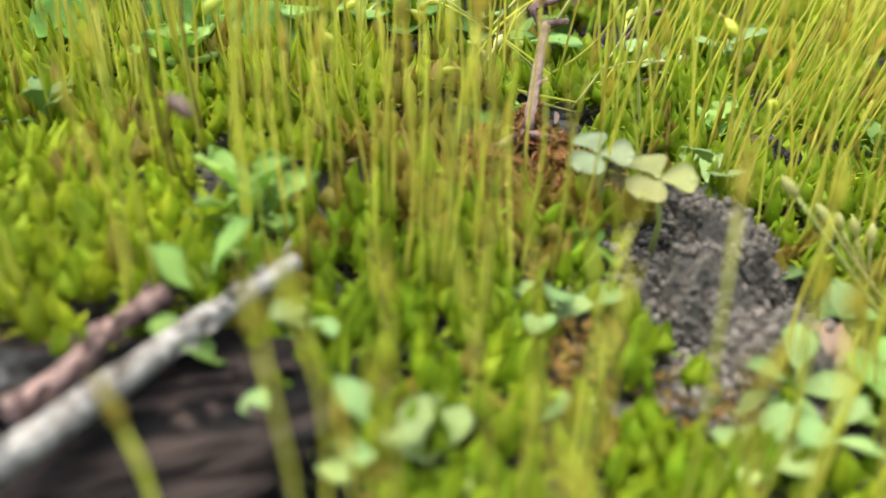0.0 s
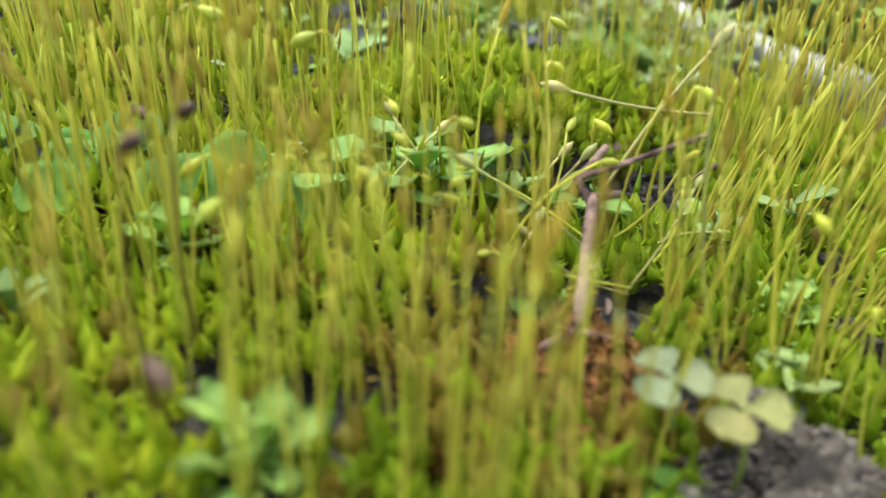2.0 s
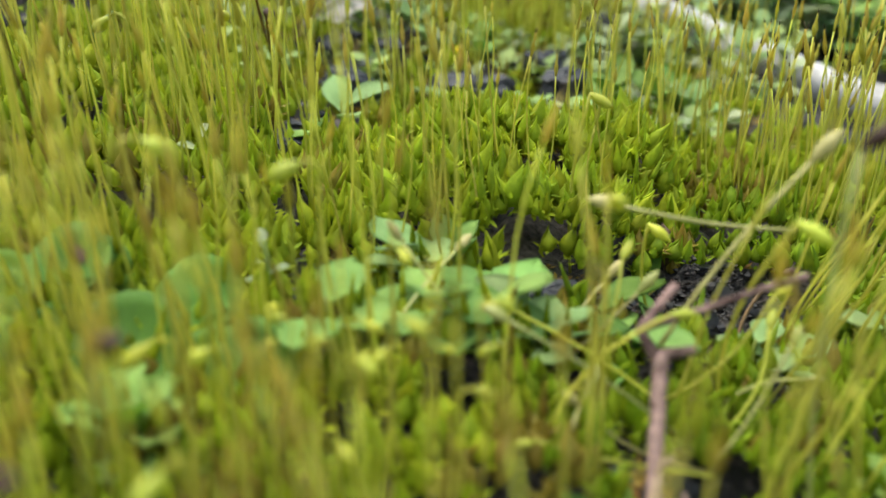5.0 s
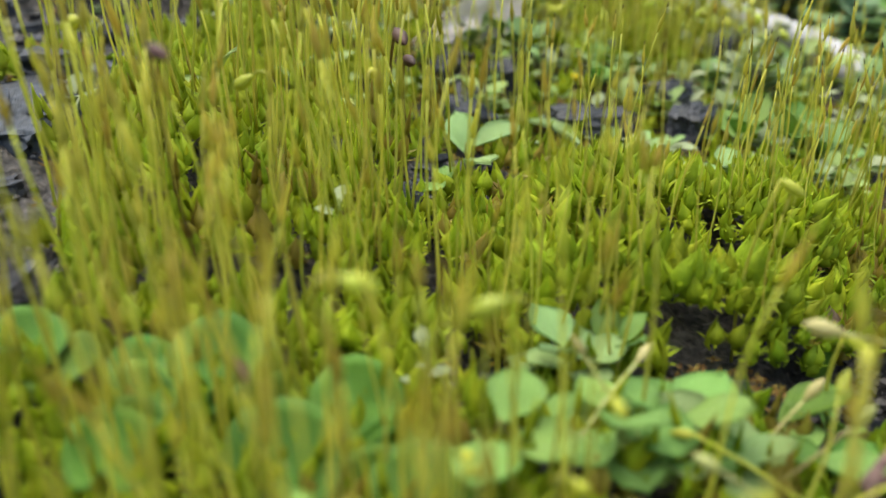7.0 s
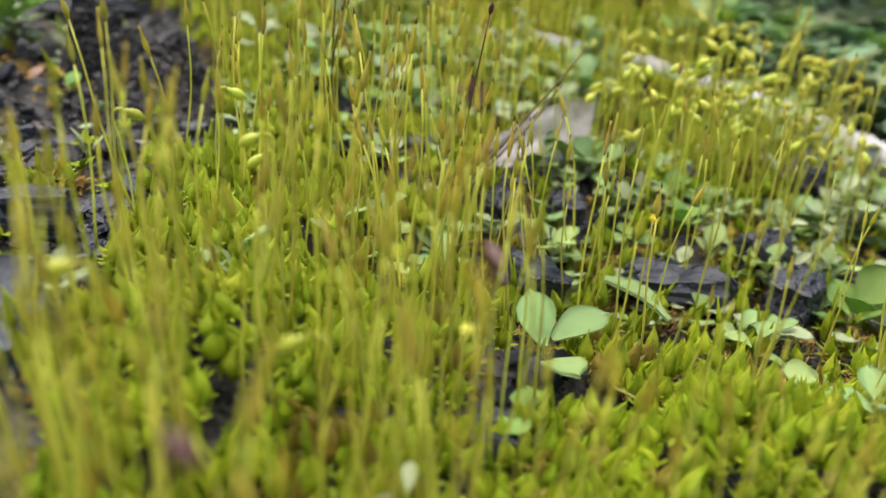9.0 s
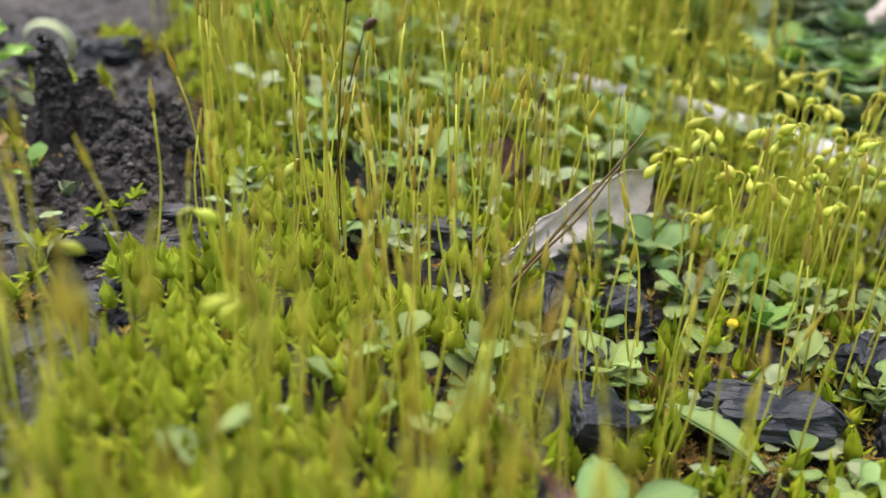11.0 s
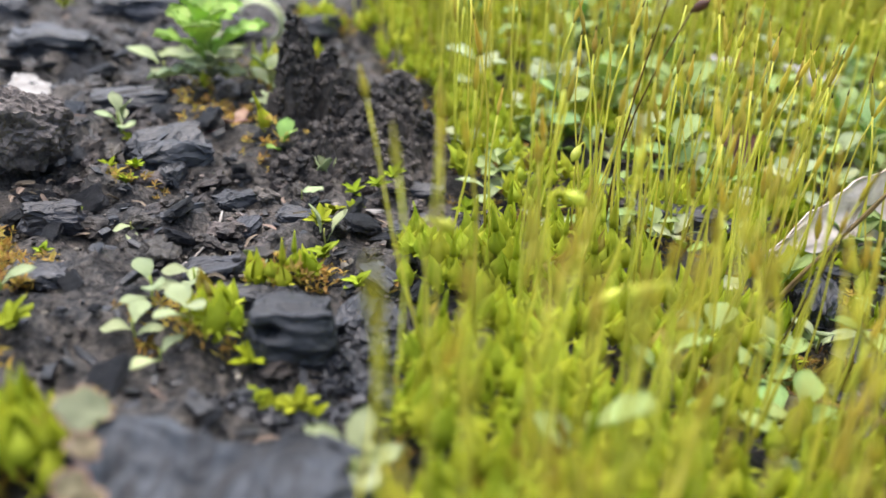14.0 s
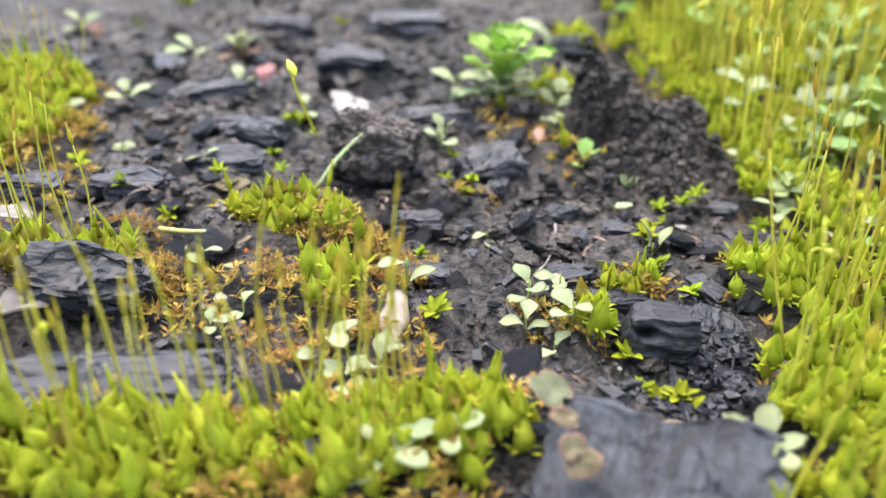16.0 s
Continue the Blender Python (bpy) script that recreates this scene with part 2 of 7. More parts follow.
STEM = material("leaf_stalk", (0.26, 0.32, 0.06), (0.40, 0.44, 0.12), 0.5, 700, 150, 0.1, 0.2, 0.15)
BARK_PALE = material("pale_bark", (0.055, 0.038, 0.026), (0.44, 0.405, 0.36), 0.8, 700, 300, 1.0, vary=0.05, stretch=(0.7, 1, 1), depth=0.0014, span=(0.38, 0.62))
BARK_BROWN = material("brown_bark", (0.035, 0.012, 0.008), (0.36, 0.235, 0.195), 0.75, 600, 260, 1.0, vary=0.05, stretch=(0.7, 1, 1), depth=0.0014, span=(0.38, 0.66))
BARK_WHITE = material("bleached_bark", (0.20, 0.19, 0.175), (0.64, 0.615, 0.59), 0.85, 260, 60, 0.8, vary=0.05, depth=0.0008)
DRY = material("dry_leaf", (0.42, 0.33, 0.285), (0.80, 0.71, 0.645), 0.75, 420, 90, 0.8, 0.15, 0.12, depth=0.0006)
DRY_TAN = material("tan_dry_leaf", (0.13, 0.095, 0.07), (0.38, 0.31, 0.25), 0.75, 420, 140, 0.9, 0.15, 0.1, depth=0.0007)
DRY_GREY = material("grey_dry_leaf", (0.13, 0.115, 0.10), (0.28, 0.255, 0.23), 0.8, 420, 90, 0.8, 0.12, 0.12, depth=0.0006)
DRY_BROWN = material("brown_dry_leaf", (0.05, 0.022, 0.012), (0.16, 0.085, 0.055), 0.7, 420, 90, 0.8, 0.12, 0.2, depth=0.0006)
TAN = material("tan_scrap", (0.06, 0.045, 0.03), (0.26, 0.20, 0.14), 0.75, 500, 120, 0.5, 0.15, 0.45, island=True, hue=0.06)
ROCK = material("clod", (0.012, 0.0105, 0.009), (0.235, 0.208, 0.182), 0.8, 700, 140, 1.0, vary=0.1, depth=0.0014, specular=0.25, span=(0.36, 0.68))
SEED = material("orange_bead", (0.55, 0.16, 0.02), (0.68, 0.24, 0.03), 0.3, 900, 200, 0.1, vary=0.1)
YELLOW = material("yellow_petal", (0.75, 0.55, 0.01), (0.85, 0.68, 0.02), 0.5, 900, 200, 0.1, 0.2, 0.05)
CHALK = material("white_flake", (0.15, 0.14, 0.125), (0.36, 0.345, 0.32), 0.75, 500, 120, 0.8, vary=0.05)


# ---- mesh tools ----
def mesh_from(name, bm, mats, smooth=True):
    me = bpy.data.meshes.new(name)
    bm.normal_update()
    bm.to_mesh(me)
    bm.free()
    for m in mats if isinstance(mats, (list, tuple)) else [mats]:
        me.materials.append(m)
    if smooth:
        me.polygons.foreach_set("use_smooth", [True] * len(me.polygons))
    return me


def mesh_raw(name, verts, faces, mats, smooth=True, index=None):
    me = bpy.data.meshes.new(name)
    me.from_pydata(verts, [], faces)
    for m in mats if isinstance(mats, (list, tuple)) else [mats]:
        me.materials.append(m)
    if index is not None:
        me.polygons.foreach_set("material_index", index)
    if smooth:
        me.polygons.foreach_set("use_smooth", [True] * len(me.polygons))
    me.update()
    return me


def place(name, me, parent=None, m=None, label=""):
    ob = new(name, me)
    ob.parent = parent
    if m is not None:
        ob.matrix_basis = m
    return tagged(ob, label) if label else ob


def on(x, y, up=0.0, rz=0.0, size=1.0, rx=0.0, ry=0.0):
    return Matrix.LocRotScale((x, y, ground(x, y) + up), Euler([radians(a) for a in (rx, ry, rz)]), (size, size, size))


def turned(rx, ry, rz, at=(0, 0, 0), size=(1, 1, 1)):
    return Matrix.LocRotScale(at, Euler([radians(a) for a in (rx, ry, rz)]), size)


def tube(points, radii, sides=6, rough=0.0, seed=0, cap=True):
    """Verts and faces of a round rod along points."""
    pts = [Vector(p) for p in points]
    verts, faces = [], []
    side = Vector((0.31, 0.87, 0.12))
    for i, p in enumerate(pts):
        way = (pts[min(i + 1, len(pts) - 1)] - pts[max(i - 1, 0)]).normalized()
        a = way.cross(side)
        if a.length < 1e-4:
            a = way.cross(Vector((1, 0, 0)))
        a.normalize()
        b = way.cross(a)
        for k in range(sides):
            t = 2 * math.pi * k / sides
            r = radii[i] if not isinstance(radii, float) else radii
            if rough:
                r *= 1 + rough * noise.noise(Vector((k * 1.7 + seed, i * 0.9, seed * 3.1)))
            verts.append(p + (a * math.cos(t) + b * math.sin(t)) * r)
    n = len(pts)
    for i in range(n - 1):
        for k in range(sides):
            q = (k + 1) % sides
            faces.append((i * sides + k, i * sides + q, (i + 1) * sides + q, (i + 1) * sides + k))
    if cap:
        faces.append(tuple(range(sides))[::-1])
        faces.append(tuple((n - 1) * sides + k for k in range(sides)))
    return verts, faces


def blend(*pieces):
    """Joins (verts, faces) pairs into one."""
    verts, faces = [], []
    for v, f in pieces:
        o = len(verts)
        verts += v
        faces += [tuple(i + o for i in q) for q in f]
    return verts, faces


def moved(piece, m):
    return [m @ Vector(v) for v in piece[0]], piece[1]


def leaf(length, width, tip=0.6, cup=0.15, bend=0.3, wave=0.0, notch=0.0, thick=0.00012, rows=6, cols=4, seed=0):
    """A leaf from its base at 0 along +y, with a midrib fold, a bend and two sides. tip: where along it is widest; notch: a dent in its end."""
    top, verts, faces = [], [], []
    for i in range(rows + 1):
        s = i / rows
        w = width / 2 * max(0.0, math.sin(math.pi * s ** (math.log(0.5) / math.log(tip)))) ** 0.75
        if i == 0:
            w = width * 0.08
        for j in range(cols + 1):
            u = j / cols * 2 - 1
            y = length * (s - notch * (1 - abs(u)) * max(0.0, s - 0.7) / 0.3 * 0.35)
            z = length * (bend * s * s * -1 + bend * s * 0.6) + cup * width * abs(u) ** 1.5 * 0.6 * math.sin(math.pi * min(1, s + 0.1))
            if wave:
                z += wave * width * noise.noise(Vector((u * 1.4 + seed, s * 3.1, seed * 1.7)))
            edge = 1 + (0.06 * noise.noise(Vector((s * 9, u * 3, seed + 0.5))) if 0 < i < rows else 0)
            top.append(Vector((u * w * edge, y, z)))
    k = cols + 1
    verts = top + [v - Vector((0, 0, thick)) for v in top]
    o = len(top)
    for i in range(rows):
        for j in range(cols):
            a, b, c, d = i * k + j, i * k + j + 1, (i + 1) * k + j + 1, (i + 1) * k + j
            faces += [(a, b, c, d), (o + d, o + c, o + b, o + a)]
    rim = [i * k for i in range(rows + 1)] + [rows * k + j for j in range(1, k)] + [i * k + cols for i in range(rows - 1, -1, -1)] + [j for j in range(cols - 1, 0, -1)]
    for a, b in zip(rim, rim[1:] + rim[:1]):
        faces.append((a, o + a, o + b, b))
    return verts, faces


def disc_leaf(radius, dip=0.12, wave=0.08, slit=0.5, thick=0.00015, seed=0, uneven=0.06):
    """A round leaf on its side of the stalk, dished, with a notch where the stalk joins at 0."""
    rings, sides = 4, 20
    top = [Vector((0, 0, 0))]
    for r in range(1, rings + 1):
        for k in range(sides):
            t = 2 * math.pi * k / sides
            q = radius * r / rings * (1 - slit * max(0.0, math.cos(t)) ** 24) * (1 + uneven * noise.noise(Vector((2 * math.cos(t), 2 * math.sin(t), seed))))
            z = dip * radius * (r / rings) ** 2 + wave * radius * (r / rings) * math.sin(3 * t + seed)
            top.append(Vector((-q * math.sin(t), -q * math.cos(t), z)))
    o = len(top)
    verts = top + [v - Vector((0, 0, thick)) for v in top]
    faces = []
    for k in range(sides):
        a, b = 1 + k, 1 + (k + 1) % sides
        faces += [(0, a, b), (o, o + b, o + a)]
        for r in range(rings - 1):
            p, q = a + r * sides, b + r * sides
            faces += [(p, p + sides, q + sides, q), (o + q, o + q + sides, o + p + sides, o + p)]
        p, q = a + (rings - 1) * sides, b + (rings - 1) * sides
        faces.append((p, o + p, o + q, q))
    return verts, faces


def lump(size, cuts=6, rough=0.25, grain=0.0, square=0.5, seed=0, freq=2.2):
    """A broken piece: a box of that size with worn corners, uneven faces and, with grain, grooves along x."""
    bm = bmesh.new()
    bmesh.ops.create_cube(bm, size=2.0)
    if cuts:
        bmesh.ops.subdivide_edges(bm, edges=bm.edges[:], cuts=cuts, use_grid_fill=True)
    s = Vector((seed * 3.7, seed * 1.3, seed * 2.1))
    for v in bm.verts:
        c = v.co.copy()
        ball = c.normalized() * 1.25
        c = c * square + ball * (1 - square)
        n1 = noise.noise_vector(v.co * freq * 0.5 + s) * rough
        n2 = noise.noise_vector(v.co * freq * 1.8 + s) * rough * 0.4
        c += n1 + n2
        if grain:
            g = noise.noise(Vector((v.co.x * 0.7, v.co.y * 7, v.co.z * 7)) + s)
            c += v.co.normalized() * g * grain
            c.x += grain * 1.3 * noise.noise(Vector((0, v.co.y * 6, v.co.z * 6)) + s) * (1 if abs(v.co.x) > 0.98 else 0)
        v.co = Vector((c.x * size[0] / 2, c.y * size[1] / 2, c.z * size[2] / 2))
    return bm


def thing(name, label, category, m, group="", kind=""):
    ob = new(name)
    ob.empty_display_size = 0.003
    ob.matrix_basis = m
    return tagged(ob, label, category, group, kind)


# ---- ground: one sheet, fine near the walk, out to the horizon ----
def make_ground():
    def axis(a, b, step, far):
        near = list(np.arange(a, b + step / 2, step))
        out, d = [], step
        while d < far:
            d *= 1.45
            out.append(d)
        return [a - v for v in out[::-1]] + near + [b + v for v in out]
    xs, ys = axis(-0.27, 0.16, 0.0016, 40), axis(-0.075, 0.30, 0.0016, 40)
    verts, faces = [], []
    for y in ys:
        for x in xs:
            near = -0.3 < x < 0.2 and -0.1 < y < 0.33
            verts.append((x, y, ground(x, y) + (relief(x, y) if near else 0.0)))
    w = len(xs)
    for j in range(len(ys) - 1):
        for i in range(w - 1):
            faces.append((j * w + i, j * w + i + 1, (j + 1) * w + i + 1, (j + 1) * w + i))
    tagged(place("ground", mesh_raw("ground", verts, faces, SOIL)), "dark damp burnt soil, rough and crumbly", "ground", kind="structure")


make_ground()
rnd = random.Random(7)


# ---- moss ----
def shoot_piece(height, width, seed, loose=4, beak=0.0, fine=5):
    """A plump pointed bud of broad leaves wrapped round one another, with looser small ones at its foot; beak: a slim hood that grows out of its tip."""
    r = random.Random(seed)
    out = []

    def wrap(mid, span, base, tip, rad, belly, flare, rows, cols):
        verts, faces = [], []
        for i in range(rows + 1):
            s = i / rows
            full = math.sin(math.pi * min(1.0, 0.10 + 0.90 * s) ** belly) ** 0.85 if s < 1 else 0.03
            full *= 1 - 0.42 * max(0.0, (s - 0.5) / 0.5) ** 1.2
            open_ = span * (1 - 0.55 * s ** 2.5)
            for j in range(cols + 1):
                u = 2 * j / cols - 1
                a = mid + u * open_
                q = rad * full * (1.04 - 0.10 * u * u) + flare * width * s ** 2.0
                z = base + (tip - base) * (s - 0.10 * u * u * s)
                verts.append(Vector((q * math.cos(a), q * math.sin(a), z)))
        for i in range(rows):
            for j in range(cols):
                a = i * (cols + 1) + j
                faces.append((a, a + 1, a + cols + 2, a + cols + 1))
        out.append((verts, faces))
    turn = r.uniform(0, 6.28)
    for k in range(3):
        wrap(turn + k * 2.094 + r.uniform(-0.3, 0.3), 1.2, height * (0.02 + 0.05 * k), height * (1.0 - 0.16 * k * r.uniform(0.3, 1.2)), width / 2 * (0.86 + 0.07 * k), r.uniform(0.62, 0.80), r.uniform(-0.01, 0.08), fine, 3 if fine > 3 else 2)
    for k in range(loose // 2):
        wrap(turn + 1.0 + k * 2.2 + r.uniform(-0.4, 0.4), 0.7, -height * 0.12, height * r.uniform(0.30, 0.85), width / 2 * 0.98, 0.72, r.uniform(0.05, 0.45), 3, 2)
    verts, faces = [], []
    for k in range(7):
        a, n = turn + k * 2.4, r.uniform(0.0009, 0.0017)
        w, up, z = r.uniform(0.25, 0.42) * n, r.uniform(-0.05, 0.75), height * r.uniform(-0.02, 0.22)
        d, e = Vector((math.cos(a), math.sin(a), up)), Vector((-math.sin(a), math.cos(a), 0))
        o = Vector((0, 0, z)) + d * width * 0.3
        i = len(verts)
        verts += [o, o + d * n * 0.45 + e * w * 0.5, o + d * n * 0.45 - e * w * 0.5, o + d * n * 0.5 - Vector((0, 0, w * 0.35)), o + d * n + Vector((0, 0, r.uniform(-0.2, 0.2) * n))]
        faces += [(i, i + 3, i + 1), (i, i + 2, i + 3), (i + 1, i + 3, i + 4), (i + 3, i + 2, i + 4)]
    out.append((verts, faces))
    if beak:
        d = Vector((r.uniform(-0.12, 0.12), r.uniform(-0.12, 0.12), 1))
        prof = ((0.0, 0.36), (0.25, 0.34), (0.5, 0.25), (0.75, 0.14), (1.0, 0.05))
        out.append(tube([Vector((0, 0, height * 0.8)) + d * (beak * a) for a, _ in prof], [w * 0.001 for _, w in prof], 6))
    return blend(*out)


PLUMP = [shoot_piece(*row) for row in ((0.0046, 0.0023, 1), (0.0042, 0.0021, 2, 3), (0.0051, 0.0023, 3, 4), (0.0039, 0.0023, 4, 3), (0.0046, 0.0020, 5, 5), (0.0035, 0.0019, 6, 5), (0.0046, 0.0020, 8, 4, 0.0036), (0.0043, 0.0021, 9, 3, 0.0030), (0.0034, 0.0021, 10, 6))]
SLIM = [shoot_piece(*row) for row in ((0.0046, 0.0019, 11, 5), (0.0039, 0.0017, 12, 5), (0.0048, 0.0019, 13, 6), (0.0035, 0.0019, 14, 5), (0.0043, 0.0018, 15, 6), (0.0040, 0.0020, 16, 4), (0.0044, 0.0017, 17, 4, 0.0034))]
SHOOTS = PLUMP + SLIM
PLAIN = [shoot_piece(h, w, k, 2, 0.0, 3) for k, (h, w) in enumerate(((0.0043, 0.0023), (0.0037, 0.0021), (0.0040, 0.0019), (0.0034, 0.0022)))]


def stalk_piece(height, bend, seed):
    """An upright stalk and, apart, its hooded young capsule with a long beak: (stalk, hood, beak)."""
    r = random.Random(seed)
    ph = r.uniform(0, 6.28)

    def at(s):
        return Vector((bend * s * s * math.cos(ph) + 0.0004 * math.sin(5 * s + ph), bend * s * s * math.sin(ph) + 0.0004 * math.cos(4 * s), height * s))
    stem = tube([at(i / 6) for i in range(7)], [0.00016, 0.00015, 0.00014, 0.00013, 0.00012, 0.00012, 0.00011], 5)
    end, way = at(1), (at(1) - at(0.9)).normalized()
    fat = r.uniform(0.5, 0.9)
    long = r.uniform(0.62, 0.98)
    prof = ((0, 0.14), (0.5, 0.26 * fat), (1.2, 0.42 * fat), (2.0, 0.40 * fat), (2.8, 0.24 * fat), (3.5, 0.12), (4.4, 0.08))
    hood = tube([end + way * (a * 0.001 * long) for a, _ in prof], [b * 0.001 for _, b in prof], 5)
    tip = [end + way * (a * 0.001 * long) for a in (4.4, 4.9, 5.3)]
    beak = tube(tip, [0.00009, 0.00007, 0.00003], 4)
    return stem, hood, beak


def nod_piece(height, seed, reach=0.0018, size=1.0):
    """A stalk that bows at its top under a pear-shaped capsule: (stalk, capsule)."""
    r = random.Random(seed)
    ph = r.uniform(0, 6.28)
    d = Vector((math.cos(ph), math.sin(ph), 0))
    pts = [Vector((0, 0, 0)) + d * (0.0006 * math.sin(3 * s / 6)) + Vector((0, 0, height * s / 6)) for s in range(7)]
    for k in range(1, 6):
        a = k / 5 * math.pi * r.uniform(0.7, 0.85)
        pts.append(pts[6] + d * (reach / 2 * (1 - math.cos(a))) + Vector((0, 0, reach / 2 * math.sin(a))))
    stem = tube(pts, 0.00014, 5)
    end, way = pts[-1], (pts[-1] - pts[-2]).normalized()
    prof = ((-0.1, 0.18), (0.4, 0.38), (1.0, 0.66), (1.6, 0.72), (2.1, 0.58), (2.4, 0.34), (2.75, 0.12))
    pod = tube([end + way * (a * 0.001 * size) for a, _ in prof], [b * 0.001 * size for _, b in prof], 8)
    return stem, pod


ERECT = [stalk_piece(h, b, i) for i, (h, b) in enumerate(((0.0185, 0.0008), (0.0206, 0.0020), (0.0222, 0.0011), (0.0166, 0.0014), (0.0238, 0.0018), (0.0196, 0.0025), (0.0148, 0.0008), (0.0214, 0.0005)))]
NODS = [nod_piece(h, 20 + i, size=q) for i, (h, q) in enumerate(((0.0155, 0.95), (0.0132, 0.85), (0.0178, 1.0), (0.0110, 1.0), (0.0195, 0.9)))]
SHOOT_MESH = {m: [mesh_raw("shoot", *p, m) for p in SHOOTS] for m in (SHOOT, SHOOT_SHADED, SHOOT_YELLOW, STRAW)}
STEM_MESH = [mesh_raw("stalk", *p[0], STALK) for p in ERECT]
HOOD_MESH = []
for _, hood_p, beak_p in ERECT:
    v_, f_ = blend(hood_p, beak_p)
    HOOD_MESH.append(mesh_raw("capsule", v_, f_, [HOOD, BEAK], index=[0] * len(hood_p[1]) + [1] * len(beak_p[1])))
NOD_MESH = [(mesh_raw("stalk", *a, STALK), mesh_raw("capsule", *b, POD)) for a, b in NODS]

CUSHIONS = [
    ("low moss cushion with dense upright stalks beside a clearing", 0.026, 0.082), ("moss cushion with yellow-green stalks on burnt soil", 0.070, 0.055),
    ("moss cushion crowded with brown-hooded stalks", -0.012, 0.058), ("moss cushion with brown-hooded stalks at the edge of bare soil", -0.040, 0.080),
    ("thick moss cushion under a forest of thin stalks", 0.005, 0.022), ("moss cushion with plump buds beside a fallen stick", 0.005, -0.010),
    ("moss cushion with leaning stalks beside a twig", 0.060, 0.028), ("yellow-green moss cushion with tall thin stalks", 0.035, -0.015),
    ("moss cushion with yellow-green stalks along the charred soil", -0.045, 0.115), ("moss cushion with stalks behind a dry leaf", -0.050, 0.175),
    ("moss patch with pale stalks behind a soil mound", -0.085, 0.195), ("moss patch with nodding yellow capsules", 0.010, 0.190),
    ("moss cushion with short stalks among seedlings", 0.000, 0.130), ("small moss tuft with orange dead leaves on bare soil", -0.1130, 0.0800), ("small moss tuft of pointed buds above golden dead leaves", -0.1000, 0.0695),
    ("small moss tuft on bare charred soil", -0.131, 0.052), ("moss tuft with tall orange-hooded stalks", -0.095, 0.035),
    ("moss tuft with long stalks at the rim of bare soil", -0.172, 0.080), ("tiny moss tuft beside a charcoal block", -0.0705, 0.0800), ("tiny moss tuft behind a charcoal block", -0.0700, 0.0915), ("low moss tuft behind a lobed rosette", -0.1095, 0.1570), ("few moss buds beside a soil mound", -0.0950, 0.1262), ("two plump moss buds at the foot of a rosette", -0.1125, 0.1362), ("low moss tuft at the rim of the stalks", -0.1205, 0.1915),
    ("moss patch with upright stalks among leafy seedlings", 0.085, 0.105),
]
NODDING = [(-0.042, 0.086, 0.012, 0.009, 0), (0.016, 0.178, 0.026, 0.030, 0), (0.012, 0.021, 0.018, 0.010, 20), (0.03, 0.025, 0.01, 0.012, 0)]
SHORT = [(0.055, -0.022, 0.012, 0.015, 0), (0.004, -0.014, 0.011, 0.007, 0), (0.028, 0.072, 0.030, 0.028, 0), (0.012, 0.034, 0.016, 0.012, 0), (0.034, -0.032, 0.016, 0.016, 0), (0.010, -0.019, 0.013, 0.008, 0)]
PODS = [(0.009, 0.148, 0.014, 0.013, 0), (0.030, 0.168, 0.020, 0.020, 0)]
RUSTY = [(0.041, 0.002, 0.010, 0.014, 0), (0.035, 0.006, 0.009, 0.010, 0), (0.036, 0.012, 0.008, 0.008, 0), (-0.0965, 0.0775, 0.005, 0.005, 0)]
PODDED = [(0.026, 0.015, 0.012, 0.008, 15)]
SPARSE = [(-0.050, 0.095, 0.016, 0.035, 15), (-0.042, 0.075, 0.014, 0.024, -30)]
TALL_TUFTS = [(-0.100, 0.032, 0.024, 0.009, 35), (-0.083, 0.044, 0.011, 0.008, 30), (-0.131, 0.052, 0.012, 0.006, 30)]
LEANING = [(0.066, 0.042, 0.034, 0.030, 0)]


BARE_FOOT = [(-0.033, 0.124, 0.016, 0.007, 0), (-0.012, 0.142, 0.012, 0.006, 0), (-0.020, 0.085, 0.005, 0.006, 0)]
POINTED = [(-0.1130, 0.0805, 0.0150, 0.0075, 12), (-0.1000, 0.0695, 0.0090, 0.0070, 20), (-0.128, 0.0545, 0.016, 0.008, 30), (-0.0702, 0.0860, 0.008, 0.013, 0), (-0.1100, 0.1450, 0.020, 0.018, 0)]
DOMES = [(0.0285, 0.0578, 0.0185, 0.0068, 27), (0.0305, 0.0780, 0.0215, 0.0100, 17)]
BALD = [(0.037, 0.034, 0.018, 0.0125, 20)]


def swell(x, y, m):
    """How high a cushion bulges over the soil where the moss is that thick."""
    if inside(x, y, TUFTS) > 0:
        return 0.0030 * m * min(1.0, 2.2 * inside(x, y, TUFTS) + 0.2)
    rise = 0.0034 + 0.0032 * max(-0.5, noise.noise(Vector((x, y, 7)) * 85) + 0.1)
    rise += 0.0056 * math.sqrt(min(1.0, max(0.0, 2.2 * inside(x, y, DOMES))))
    return rise * m * float(np.interp(y, (-0.03, 0.025), (0.35, 1.0)))


